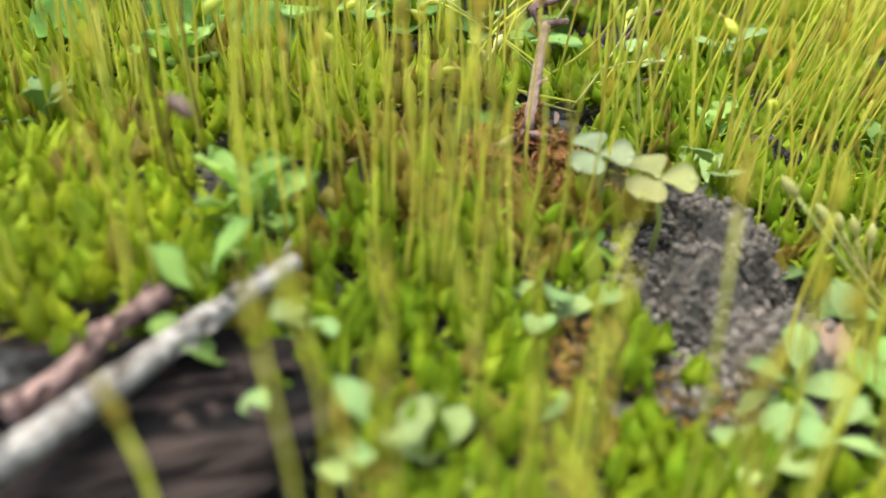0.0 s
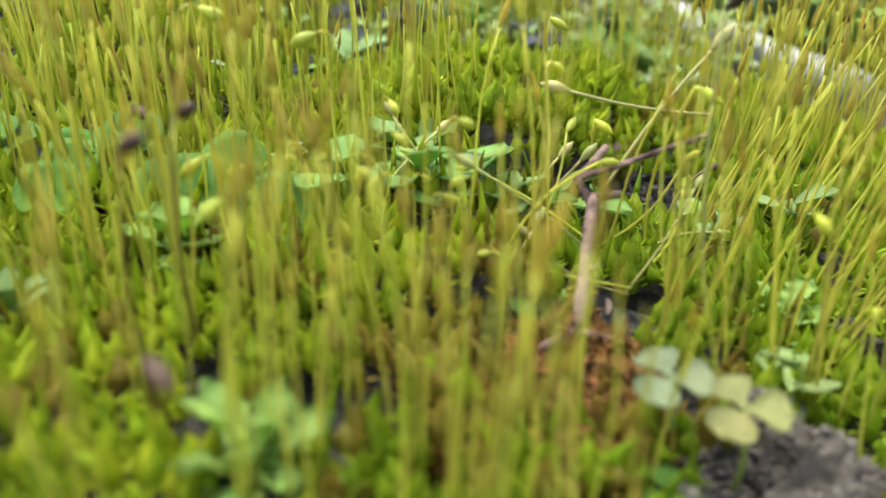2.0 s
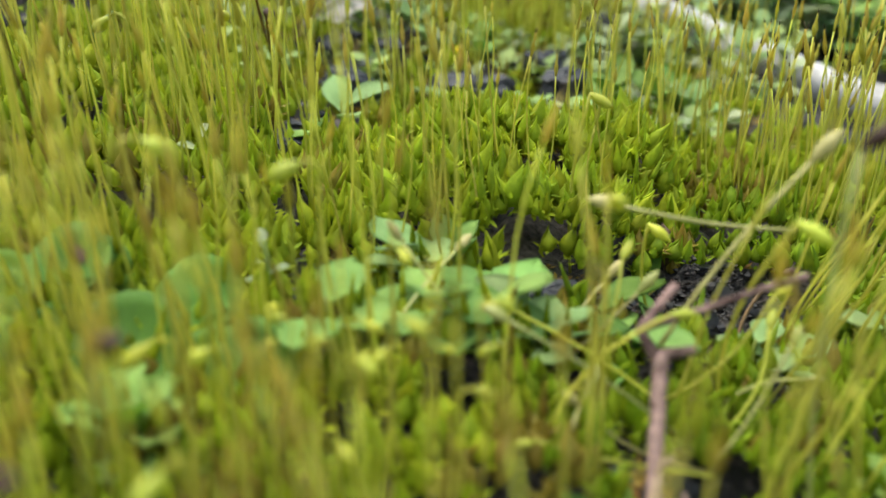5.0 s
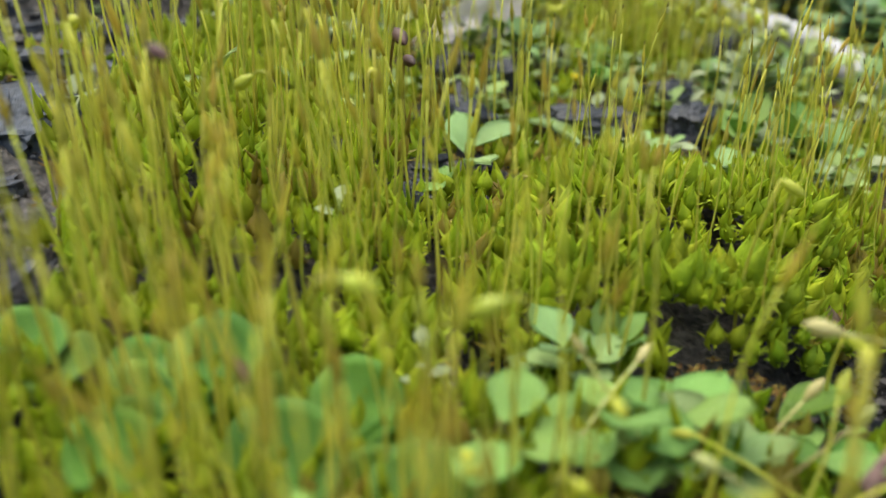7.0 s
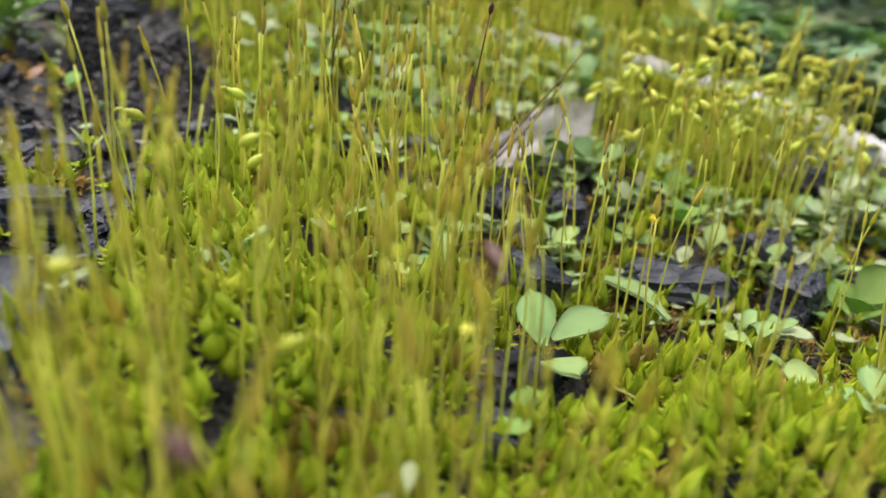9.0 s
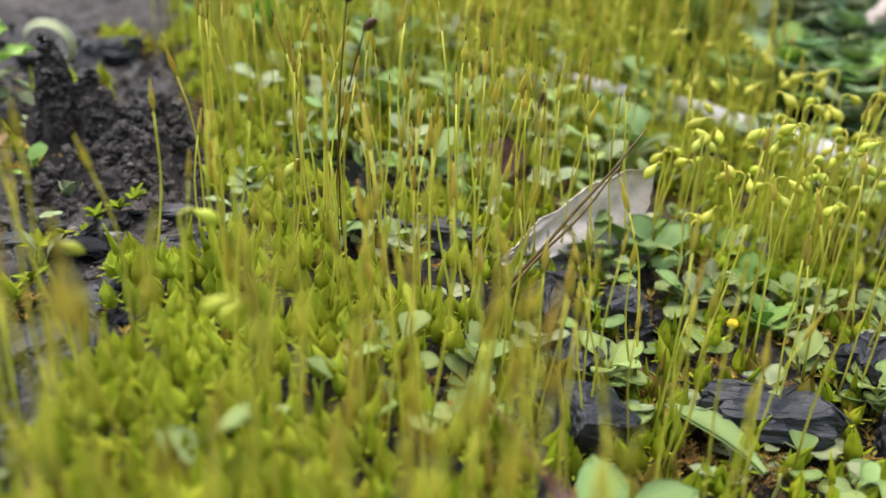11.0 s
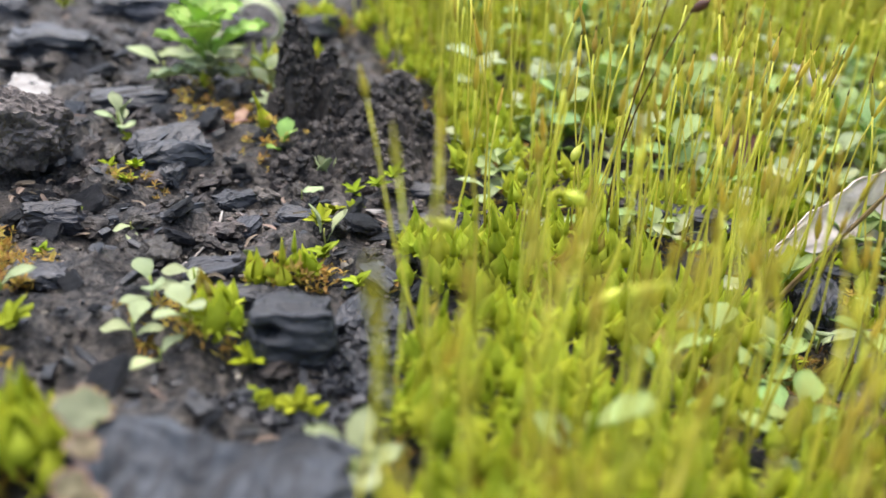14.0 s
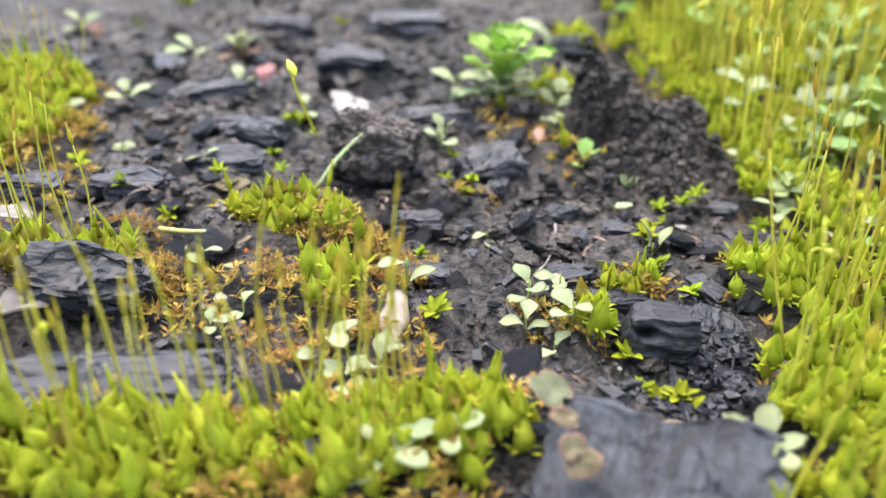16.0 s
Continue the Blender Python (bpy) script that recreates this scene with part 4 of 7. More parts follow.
PALE = "pale green seedling with smooth spoon-shaped leaves on charred soil"
GREEN = "light green seedling with oval leaves among moss"
for x, y, n, size, mat, shape, lift, tall, label in (
    # bare soil
    (-0.1856, 0.1310, 3, 0.0062, LEAF_PALE, "oval", 18, 0.003, PALE), (-0.1644, 0.1225, 5, 0.0050, LEAF_PALE, "spoon", 22, 0.002, PALE),
    (-0.1741, 0.1027, 4, 0.0046, LEAF_PALE, "oval", 22, 0.002, PALE), (-0.1751, 0.0901, 3, 0.0050, LEAF_PALE, "oval", 25, 0.002, PALE),
    (-0.2338, 0.1394, 4, 0.0060, LEAF_PALE, "oval", 25, 0.003, PALE), (-0.1394, 0.0878, 4, 0.0034, LEAF_PALE, "round", 25, 0.002, PALE),
    (-0.1552, 0.0850, 4, 0.0030, LEAF_PALE, "oval", 25, 0.001, PALE), (-0.1425, 0.1170, 2, 0.0040, LEAF_PALE, "oval", 10, 0.002, PALE),
    (-0.1135, 0.1172, 5, 0.0045, LEAF_PALE, "spoon", 40, 0.003, PALE), 
    (-0.0905, 0.1242, 3, 0.0048, LEAF_FRESH, "spoon", 48, 0.002, "fresh green seedling with upright leaves beside a soil mound"),
    (-0.0817, 0.1208, 5, 0.0030, LEAF_PALE, "round", 55, 0.001, "folded pale green seedling at the foot of a soil mound"),
    (-0.0804, 0.1126, 1, 0.0034, LEAF_PALE, "round", 12, 0.0008, "single pale leaf lying on charred soil"),
    (-0.0793, 0.0813, 4, 0.0044, LEAF_PALE, "oval", 24, 0.003, PALE), (-0.0772, 0.0851, 3, 0.0040, LEAF_PALE, "oval", 30, 0.003, PALE),
    (-0.0768, 0.0754, 3, 0.0036, LEAF_PALE, "oval", 24, 0.002, PALE), (-0.0721, 0.0778, 4, 0.0046, LEAF_PALE, "oval", 28, 0.003, PALE),
    (-0.0723, 0.0735, 2, 0.0042, LEAF_PALE, "oval", 14, 0.001, PALE), (-0.0926, 0.0587, 3, 0.0056, LEAF_PALE, "oval", 34, 0.003, PALE),
    (-0.0864, 0.0595, 3, 0.0050, LEAF_PALE, "oval", 40, 0.002, PALE), (-0.0928, 0.0749, 2, 0.0046, LEAF_PALE, "oval", 30, 0.004, PALE),
    (-0.0763, 0.0467, 4, 0.0058, LEAF_PALE, "oval", 24, 0.002, PALE), (-0.0723, 0.0510, 4, 0.0052, LEAF_PALE, "oval", 24, 0.002, PALE),
    (-0.0846, 0.0538, 4, 0.0040, LEAF_PALE, "oval", 24, 0.002, PALE), (-0.0883, 0.0558, 4, 0.0044, LEAF_PALE, "oval", 24, 0.002, PALE), (-0.0478, 0.0649, 7, 0.0050, LEAF_PALE, "spoon", 35, 0.003, GREEN),
    (-0.0707, 0.1014, 2, 0.0040, LEAF_PALE, "spoon", 70, 0.002, PALE), (-0.1160, 0.0639, 2, 0.0032, LEAF_PALE, "oval", 35, 0.003, PALE),
    (-0.1245, 0.0611, 3, 0.0030, LEAF_PALE, "oval", 35, 0.001, PALE), (-0.1073, 0.0559, 3, 0.0030, LEAF_PALE, "oval", 25, 0.001, PALE), (-0.1297, 0.0808, 3, 0.0030, LEAF_PINK, "oval", 25, 0.001, PALE),
    (-0.0911, 0.0925, 4, 0.0026, LEAF_PALE, "spoon", 12, 0.001, PALE), (-0.0884, 0.0997, 2, 0.0024, LEAF_PALE, "oval", 12, 0.001, PALE), (-0.1275, 0.0812, 3, 0.0034, LEAF_PINK, "round", 25, 0.001, "reddish seedling at the foot of moss"), (-0.1013, 0.1262, 3, 0.0036, LEAF_RED, "oval", 20, 0.001, "withered reddish seedling beside a soil mound"),
    # at the foot of the rosette and beside the mound
    (-0.1045, 0.1440, 5, 0.0044, LEAF_PALE, "round", 30, 0.005, PALE), (-0.1010, 0.1385, 3, 0.0042, LEAF_PALE, "round", 15, 0.003, PALE), (-0.0965, 0.1372, 2, 0.0036, LEAF_PALE, "round", 30, 0.004, PALE), (-0.1235, 0.1398, 3, 0.0052, LEAF_PALE, "plump", 25, 0.004, PALE),
    (-0.0736, 0.0912, 2, 0.0034, LEAF_PALE, "long", 60, 0.002, PALE), (-0.1060, 0.0600, 2, 0.0030, LEAF_PALE, "plump", 25, 0.002, PALE), (-0.1115, 0.0655, 1, 0.0036, LEAF_PALE, "long", 30, 0.001, PALE),
    # among the moss and round the dark lumps
    (-0.0052, 0.1172, 11, 0.0052, LEAF_LIGHT, "plump", 24, 0.0045, "light green leafy rosette beside a black charcoal lump"),
    (-0.0193, 0.1090, 3, 0.0042, LEAF, "oval", 45, 0.003, GREEN), (-0.0181, 0.1059, 3, 0.0040, LEAF, "oval", 20, 0.001, GREEN),
    (-0.0191, 0.1261, 3, 0.0052, LEAF, "oval", 60, 0.002, GREEN), (-0.0143, 0.1241, 3, 0.0050, LEAF, "oval", 20, 0.002, GREEN),
    (-0.0120, 0.1384, 6, 0.0056, LEAF, "round", 25, 0.003, GREEN), (-0.0077, 0.1435, 6, 0.0060, LEAF, "round", 25, 0.004, GREEN), (-0.0029, 0.1449, 5, 0.0056, LEAF, "round", 25, 0.004, GREEN),
    (-0.0017, 0.1143, 2, 0.0050, LEAF, "oval", 20, 0.003, GREEN), (-0.0021, 0.1075, 3, 0.0042, LEAF, "oval", 45, 0.002, GREEN),
    (-0.0180, 0.0993, 4, 0.0056, LEAF, "spoon", 34, 0.002, GREEN), (-0.0143, 0.0962, 5, 0.0044, LEAF_PALE, "oval", 20, 0.001, GREEN),
    (0.0028, 0.1409, 4, 0.0048, LEAF, "oval", 22, 0.002, GREEN), (0.0115, 0.1462, 7, 0.0052, LEAF_FRESH, "spoon", 35, 0.003, GREEN), (0.0130, 0.1354, 7, 0.0052, LEAF_FRESH, "spoon", 50, 0.003, GREEN),
    (0.0168, 0.1444, 6, 0.0052, LEAF, "spoon", 35, 0.003, GREEN), (0.0176, 0.1300, 3, 0.0054, LEAF, "oval", 55, 0.002, GREEN), (0.0216, 0.1459, 5, 0.0052, LEAF, "oval", 25, 0.003, GREEN),
    (0.0210, 0.1271, 2, 0.0044, LEAF, "oval", 20, 0.001, GREEN), (0.0059, 0.1183, 3, 0.0044, LEAF_PALE, "oval", 45, 0.002, GREEN), (0.0169, 0.1124, 2, 0.0056, LEAF, "oval", 45, 0.002, GREEN),
    (0.0114, 0.1127, 4, 0.0044, LEAF_PALE, "oval", 25, 0.001, GREEN), (0.0012, 0.1296, 4, 0.0042, LEAF, "oval", 22, 0.001, GREEN), (0.0058, 0.1307, 3, 0.0040, LEAF, "oval", 25, 0.001, GREEN),
    (-0.0428, 0.1240, 4, 0.0048, LEAF, "oval", 14, 0.002, GREEN), (-0.0392, 0.1281, 2, 0.0060, LEAF_PALE, "long", 16, 0.002, GREEN), (-0.0292, 0.0935, 2, 0.0056, LEAF, "oval", 50, 0.004, GREEN),
    (-0.0258, 0.1008, 3, 0.0056, LEAF, "oval", 30, 0.004, GREEN), (-0.0339, 0.0871, 2, 0.0042, LEAF, "oval", 20, 0.004, GREEN), (-0.0591, 0.1262, 3, 0.0040, LEAF_PALE, "oval", 20, 0.003, GREEN),
    (-0.0591, 0.1652, 4, 0.0050, LEAF_PALE, "oval", 20, 0.004, GREEN), (-0.0586, 0.1473, 4, 0.0050, LEAF, "oval", 20, 0.004, GREEN), (-0.0548, 0.1769, 5, 0.0060, LEAF_FRESH, "oval", 30, 0.005, GREEN),
    (-0.0743, 0.1627, 4, 0.0056, LEAF_PALE, "oval", 30, 0.006, GREEN), (-0.0652, 0.2028, 6, 0.0085, LEAF, "round", 30, 0.008, GREEN), (-0.0904, 0.1972, 6, 0.0080, LEAF_FRESH, "round", 30, 0.006, GREEN), (-0.0373, 0.1774, 4, 0.005, LEAF_PALE, "oval", 25, 0.005, GREEN),
    (-0.0012, 0.0872, 3, 0.0078, LEAF, "oval", 28, 0.004, "pair of broad pale green leaves in a gap of the moss"),
    (-0.0006, 0.0712, 2, 0.0040, LEAF_FRESH, "round", 20, 0.001, GREEN), (0.0140, 0.1067, 1, 0.0150, LEAF, "long", 6, 0.004, "long narrow pale green leaf lying among moss"),
    (-0.0199, 0.1062, 4, 0.0044, LEAF, "oval", 45, 0.002, GREEN), (-0.0166, 0.0948, 3, 0.0056, LEAF, "oval", 40, 0.003, GREEN), (-0.0329, 0.0748, 2, 0.0056, LEAF, "oval", 55, 0.005, GREEN), (-0.0232, 0.0940, 3, 0.0050, LEAF, "oval", 25, 0.002, GREEN),
    (0.0062, 0.1180, 4, 0.0042, LEAF_PALE, "oval", 25, 0.002, GREEN), (0.0324, 0.1506, 5, 0.0064, LEAF, "round", 25, 0.004, GREEN), (0.0425, 0.1539, 5, 0.0064, LEAF, "round", 25, 0.004, GREEN), (0.0492, 0.1721, 5, 0.0064, LEAF_PALE, "round", 25, 0.004, GREEN),
    (0.0238, 0.1045, 3, 0.0056, LEAF, "oval", 15, 0.003, GREEN), (0.0347, 0.0866, 4, 0.0056, LEAF, "oval", 35, 0.003, GREEN), (0.0219, 0.1111, 3, 0.0050, LEAF, "oval", 20, 0.002, GREEN),
    (0.0228, 0.0458, 3, 0.0056, LEAF_FRESH, "oval", 60, 0.002, GREEN), (0.0446, 0.0476, 3, 0.0046, LEAF_FRESH, "oval", 55, 0.002, GREEN), (0.0078, 0.0323, 4, 0.0020, LEAF_PALE, "oval", 35, 0.006, GREEN), (-0.0067, 0.0512, 3, 0.0030, LEAF_PALE, "oval", 20, 0.004, GREEN),
    (-0.0194, 0.1104, 5, 0.0052, LEAF, "oval", 35, 0.004, GREEN), (0.0258, 0.1093, 4, 0.0050, LEAF_PALE, "oval", 15, 0.003, GREEN), (0.0377, 0.1194, 5, 0.0064, LEAF_FRESH, "round", 35, 0.005, GREEN), (0.0464, 0.1227, 6, 0.0068, LEAF_FRESH, "round", 40, 0.005, GREEN), (0.0522, 0.1240, 6, 0.0068, LEAF, "round", 40, 0.004, GREEN),
    # by the grey soil
    (0.0492, -0.0117, 3, 0.0048, LEAF, "oval", 30, 0.003, GREEN), (0.0481, -0.0148, 2, 0.0044, LEAF, "oval", 25, 0.002, GREEN), (0.0264, -0.0293, 2, 0.0046, LEAF_FRESH, "round", 35, 0.003, GREEN), (0.0219, -0.0234, 2, 0.0052, LEAF_FRESH, "round", 55, 0.003, GREEN),
    (0.0232, -0.0282, 2, 0.0044, LEAF_FRESH, "round", 35, 0.002, GREEN), (-0.0062, 0.0006, 5, 0.0048, LEAF, "spoon", 40, 0.003, PALE), (0.0725, -0.0032, 3, 0.0054, LEAF, "oval", 15, 0.003, GREEN), (0.0752, -0.0060, 3, 0.0048, LEAF, "oval", 30, 0.004, GREEN),
    (0.0678, -0.0164, 3, 0.0050, LEAF, "oval", 30, 0.003, GREEN), (0.0734, -0.0105, 3, 0.0044, LEAF, "round", 25, 0.002, GREEN), (0.0682, 0.0030, 2, 0.0046, LEAF, "oval", 45, 0.002, GREEN), (0.0650, -0.0222, 5, 0.0048, LEAF, "oval", 25, 0.002, GREEN),
    (0.0702, -0.0201, 4, 0.0050, LEAF, "oval", 25, 0.002, GREEN), (0.0381, -0.0337, 4, 0.0050, LEAF, "spoon", 40, 0.003, GREEN), (0.0302, -0.0243, 3, 0.0044, LEAF, "oval", 20, 0.004, GREEN), (0.0500, -0.0240, 4, 0.0034, LEAF, "oval", 20, 0.002, GREEN),
    (0.0291, -0.0354, 4, 0.0032, LEAF, "oval", 35, 0.003, GREEN), (0.0339, -0.0357, 4, 0.0032, LEAF, "oval", 25, 0.003, GREEN), (0.0416, -0.0334, 3, 0.0044, LEAF, "oval", 25, 0.002, GREEN), (0.0761, -0.0114, 4, 0.0048, LEAF_FRESH, "oval", 35, 0.004, GREEN), (0.0756, -0.0162, 4, 0.0048, LEAF_FRESH, "oval", 35, 0.003, GREEN),
    (0.0630, 0.0121, 3, 0.0044, LEAF, "heart", 25, 0.004, GREEN), (0.0631, -0.0186, 3, 0.0040, LEAF, "oval", 40, 0.002, GREEN), (0.0397, 0.0143, 3, 0.0040, LEAF_FRESH, "oval", 40, 0.002, GREEN), (0.0577, 0.0432, 4, 0.0050, LEAF, "round", 20, 0.003, GREEN), (0.0537, 0.0410, 3, 0.0040, LEAF, "round", 20, 0.003, GREEN), (0.0674, 0.0479, 4, 0.0050, LEAF, "oval", 35, 0.004, GREEN),
):
    if mat is LEAF_PALE and x < -0.065 and y < 0.10:
        size, shape = size * 0.76, "plump"
    if y > 0.09 and -0.05 < x < 0.06 and shape in ("oval", "spoon"):
        size, shape, mat = size * 0.9, "plump", LEAF_LIGHT if mat is LEAF and n % 4 else mat
    seedling(x, y, n, size, mat, shape, lift, tall, label)

# the leafy gap, and pale leaves under the farther stalks
LEAFY = [(-0.006, 0.134, 0.016, 0.010, 0), (-0.004, 0.120, 0.014, 0.010, 0), (0.013, 0.117, 0.034, 0.028, 0), (0.046, 0.135, 0.028, 0.036, 0), (-0.030, 0.170, 0.035, 0.022, 20), (0.055, 0.19, 0.05, 0.03, 0), (-0.05, 0.2, 0.05, 0.02, 20), (-0.045, 0.155, 0.022, 0.022, 0)]
pick = random.Random(31)
grown = 0
while grown < 125:
    x, y = pick.uniform(-0.08, 0.10), pick.uniform(0.085, 0.23)
    if pick.random() < inside(x, y, LEAFY) * 3:
        far = y > 0.15
        seedling(x, y, pick.choice((3, 4, 5, 6)), pick.uniform(0.0030, 0.0052) * (1.25 if far else 1), pick.choice((LEAF, LEAF_LIGHT, LEAF_LIGHT, LEAF_PALE)), pick.choice(("plump", "plump", "round")), pick.uniform(15, 40), pick.uniform(0.0015, 0.0045) + (0.004 if far else 0), GREEN, seed=grown)
        grown += 1


def carpet(name, label, count, box, keep, mats, seed):
    """Small leafy plants that nobody could count."""
    r = random.Random(seed)
    sheets = [leaf(1.0, w, 0.6, 0.12, 0.35, wave=0.15, rows=4, cols=2, thick=0.03, seed=k) for k, w in enumerate((0.6, 0.7, 0.5, 0.85))]
    out, grown, index = [], 0, []
    while grown < count:
        x, y = r.uniform(box[0], box[1]), r.uniform(box[2], box[3])
        if not keep(x, y, r):
            continue
        grown += 1
        tall, turn, k = r.uniform(0.002, 0.007), r.uniform(0, 360), r.randrange(len(mats))
        for i in range(r.choice((2, 3, 4, 5))):
            q = r.uniform(0.0020, 0.0040)
            piece = moved(r.choice(sheets), on(x, y, tall * r.uniform(0.6, 1), turn + i * 137.5) @ turned(r.uniform(0, 70), r.uniform(-30, 30), 0, (0, 0.0003, 0), (q, q, q)))
            out.append(piece)
            index += [k] * len(piece[1])
    v, f = blend(*out)
    return tagged(place(name, mesh_raw(name, v, f, list(mats), index=index)), label, "seedlings", kind="stuff")


UNDER = [(-0.035, 0.160, 0.042, 0.045, 0), (0.03, 0.175, 0.06, 0.05, 0)]
carpet("seedling_carpet", "many small pale green seedlings under thin moss stalks", 360, (-0.09, 0.10, 0.09, 0.24), lambda x, y, r: inside(x, y, UNDER) > 0 and x > float(np.interp(y, EDGE_Y, EDGE_X)) + 0.004 and 0.12 + noise.noise(Vector((x, y, 6)) * 75) > r.random() * 0.5, (LEAF, LEAF_PALE, LEAF_FRESH), 71)


def star_mesh(k):
    r = random.Random(k)
    parts = []
    for i in range(9):
        v, f = leaf(0.0020 * r.uniform(0.7, 1.1), 0.00095, 0.42, 0.3, 0.2, rows=4, cols=2, thick=0.00006)
        parts.append(moved((v, f), turned(r.uniform(8, 60), 0, i * 137.5, (0, 0, 0.0006 * i / 9))))
    return mesh_raw("moss_sprig", *blend(*parts), SHOOT)


STARS = [star_mesh(k) for k in range(4)]
for i, (x, y, size) in enumerate((
    (-0.0649, 0.0771, 1.6), (-0.0565, 0.0736, 1.5), (-0.0602, 0.0729, 1.1), (-0.0632, 0.0955, 1.3), (-0.0705, 0.1202, 1.3), (-0.0722, 0.1119, 1.2), (-0.0750, 0.1175, 1.2),
    (-0.1344, 0.0981, 1.3), (-0.1367, 0.1060, 1.4), (-0.1365, 0.1103, 1.4), (-0.1413, 0.1139, 1.4), (-0.1004, 0.1027, 1.2), (-0.1007, 0.1050, 1.0), (-0.0999, 0.0928, 1.0), (-0.0971, 0.0846, 0.9),
    (-0.1100, 0.1148, 1.1), (-0.1150, 0.1462, 2.0), (-0.1145, 0.1567, 2.0), (-0.1091, 0.1617, 2.0), (-0.1181, 0.1920, 2.2), (-0.2359, 0.1778, 2.5), (-0.2281, 0.1524, 1.8), (-0.1783, 0.1746, 1.8),
    (-0.1267, 0.0912, 1.0), (-0.1335, 0.0847, 1.2), (-0.1528, 0.0749, 1.6), (-0.1402, 0.0727, 1.4), (-0.1453, 0.0724, 1.2), (-0.1219, 0.0760, 1.4), (-0.1305, 0.0717, 1.4), (-0.0722, 0.1033, 1.5), (-0.0685, 0.0973, 1.5),
    (-0.0859, 0.0700, 1.7), (-0.0610, 0.1238, 1.4), (-0.1056, 0.1055, 1.0), (-0.0739, 0.1093, 1.3), (-0.0716, 0.1179, 1.3), (-0.0578, 0.0735, 1.4), (-0.0614, 0.0727, 1.0))):
    tagged(place("moss_sprig", STARS[i % 4], None, on(x, y, 0.0008 + relief(x, y), i * 77, size * 0.8)), "small star-shaped yellow-green moss sprig on charred soil", "moss", "moss sprigs")


# ---- round-leaved plants, clovers, feathery rosettes ----
ROUND = [mesh_raw("blade", *disc_leaf(1.0, 0.34, 0.10, 0.6, 0.03, k), LEAF_ROUND) for k in range(3)] + [mesh_raw("blade", *disc_leaf(1.0, 0.2, 0.10, 0.6, 0.03, 5, 0.1), LEAF_ROUND)]
for i, (x, y, r, h, rx, ry) in enumerate((
    (-0.0092, 0.0275, 0.0042, 0.007, 30, 10), (-0.0136, 0.0184, 0.0034, 0.006, 38, 0), (-0.0140, 0.0234, 0.0030, 0.006, 25, 12), (-0.0207, 0.0233, 0.0032, 0.006, 20, -10), (-0.0065, 0.0250, 0.0027, 0.006, 60, 30),
    (-0.0091, 0.0224, 0.0022, 0.005, 60, -10), (-0.0005, 0.0217, 0.0046, 0.006, 38, 0), (0.0032, 0.0280, 0.0036, 0.007, 45, 20), (0.0064, 0.0258, 0.0026, 0.005, 50, -20), (-0.0245, 0.0244, 0.0028, 0.006, 15, 20),
    (0.0146, 0.0372, 0.0016, 0.003, 40, 0), (0.0107, 0.0210, 0.0042, 0.006, 45, 15), (0.0070, 0.0221, 0.0032, 0.005, 45, -20), (-0.0153, 0.0264, 0.0030, 0.005, 25, 10), (-0.0078, 0.0300, 0.0030, 0.006, 50, 25),
    (-0.0034, 0.0265, 0.0034, 0.005, 45, 0), (-0.0134, 0.0210, 0.0030, 0.005, 45, 0))):
    h -= 0.0005
    home = thing("round_leaf", "round dished green leaf on a thin stalk rising from moss", "leaf", on(x, y, 0, 10 * i), "round leaves")
    v, f = tube([(0, 0, 0), (0.0004, 0.0003, h * 0.5), (0, 0, h)], [0.00035, 0.0003, 0.00025], 6)
    place("leaf_stalk", mesh_raw("leaf_stalk", v, f, STEM), home)
    place("blade", ROUND[i % 4], home, turned(0, 0, -10 * i) @ turned(rx, ry, 37 * i % 50 - 25, (0, 0, h), (r * 1.1, r * 1.1, r * 1.1)))


def fan_plant(x, y, n, size, mat, shape, label, tall, lift=14):
    return seedling(x, y, n, size, mat, shape, lift, tall, label, name="leafy_plant", group="leafy plants")


for x, y, n, size, mat, shape, tall in (
    (0.0243, 0.0317, 7, 0.0062, LEAF_FRESH, "round", 0.005), (0.0290, 0.0336, 7, 0.0064, LEAF_FRESH, "round", 0.005), (0.0329, 0.0324, 7, 0.0060, LEAF, "round", 0.004), (0.0378, 0.0431, 2, 0.0085, LEAF_ROUND, "oval", 0.003), (0.0401, 0.0387, 3, 0.0070, LEAF_FRESH, "oval", 0.003),
    (0.0194, 0.0418, 7, 0.0056, LEAF, "round", 0.004), (0.0299, 0.0409, 3, 0.0070, LEAF_ROUND, "oval", 0.003), (0.0352, 0.0379, 3, 0.0075, LEAF_ROUND, "oval", 0.003), (0.0416, 0.0372, 2, 0.0066, LEAF_ROUND, "oval", 0.003), (0.0154, 0.0265, 4, 0.006, LEAF_FRESH, "round", 0.004)):
    fan_plant(x, y, n, size, mat, shape, "broad green leaves of a young plant low in the moss", tall)


def clover(x, y, size, h, mat, label, ry=0, rx=15):
    home = thing("clover_leaf", label, "clover", on(x, y), "clover leaves")
    v, f = tube([(0, 0, 0), (0.0006, 0, h * 0.5), (0, 0, h)], [0.00032, 0.00028, 0.00024], 6)
    place("leaf_stalk", mesh_raw("leaf_stalk", v, f, STEM), home)
    for k in range(3):
        place("leaflet", leaf_mesh("heart", mat, k), home, turned(rx, ry, 0, (0, 0, h)) @ turned(8, 0, 120 * k + 30, (0, 0, 0), (size, size, size)))


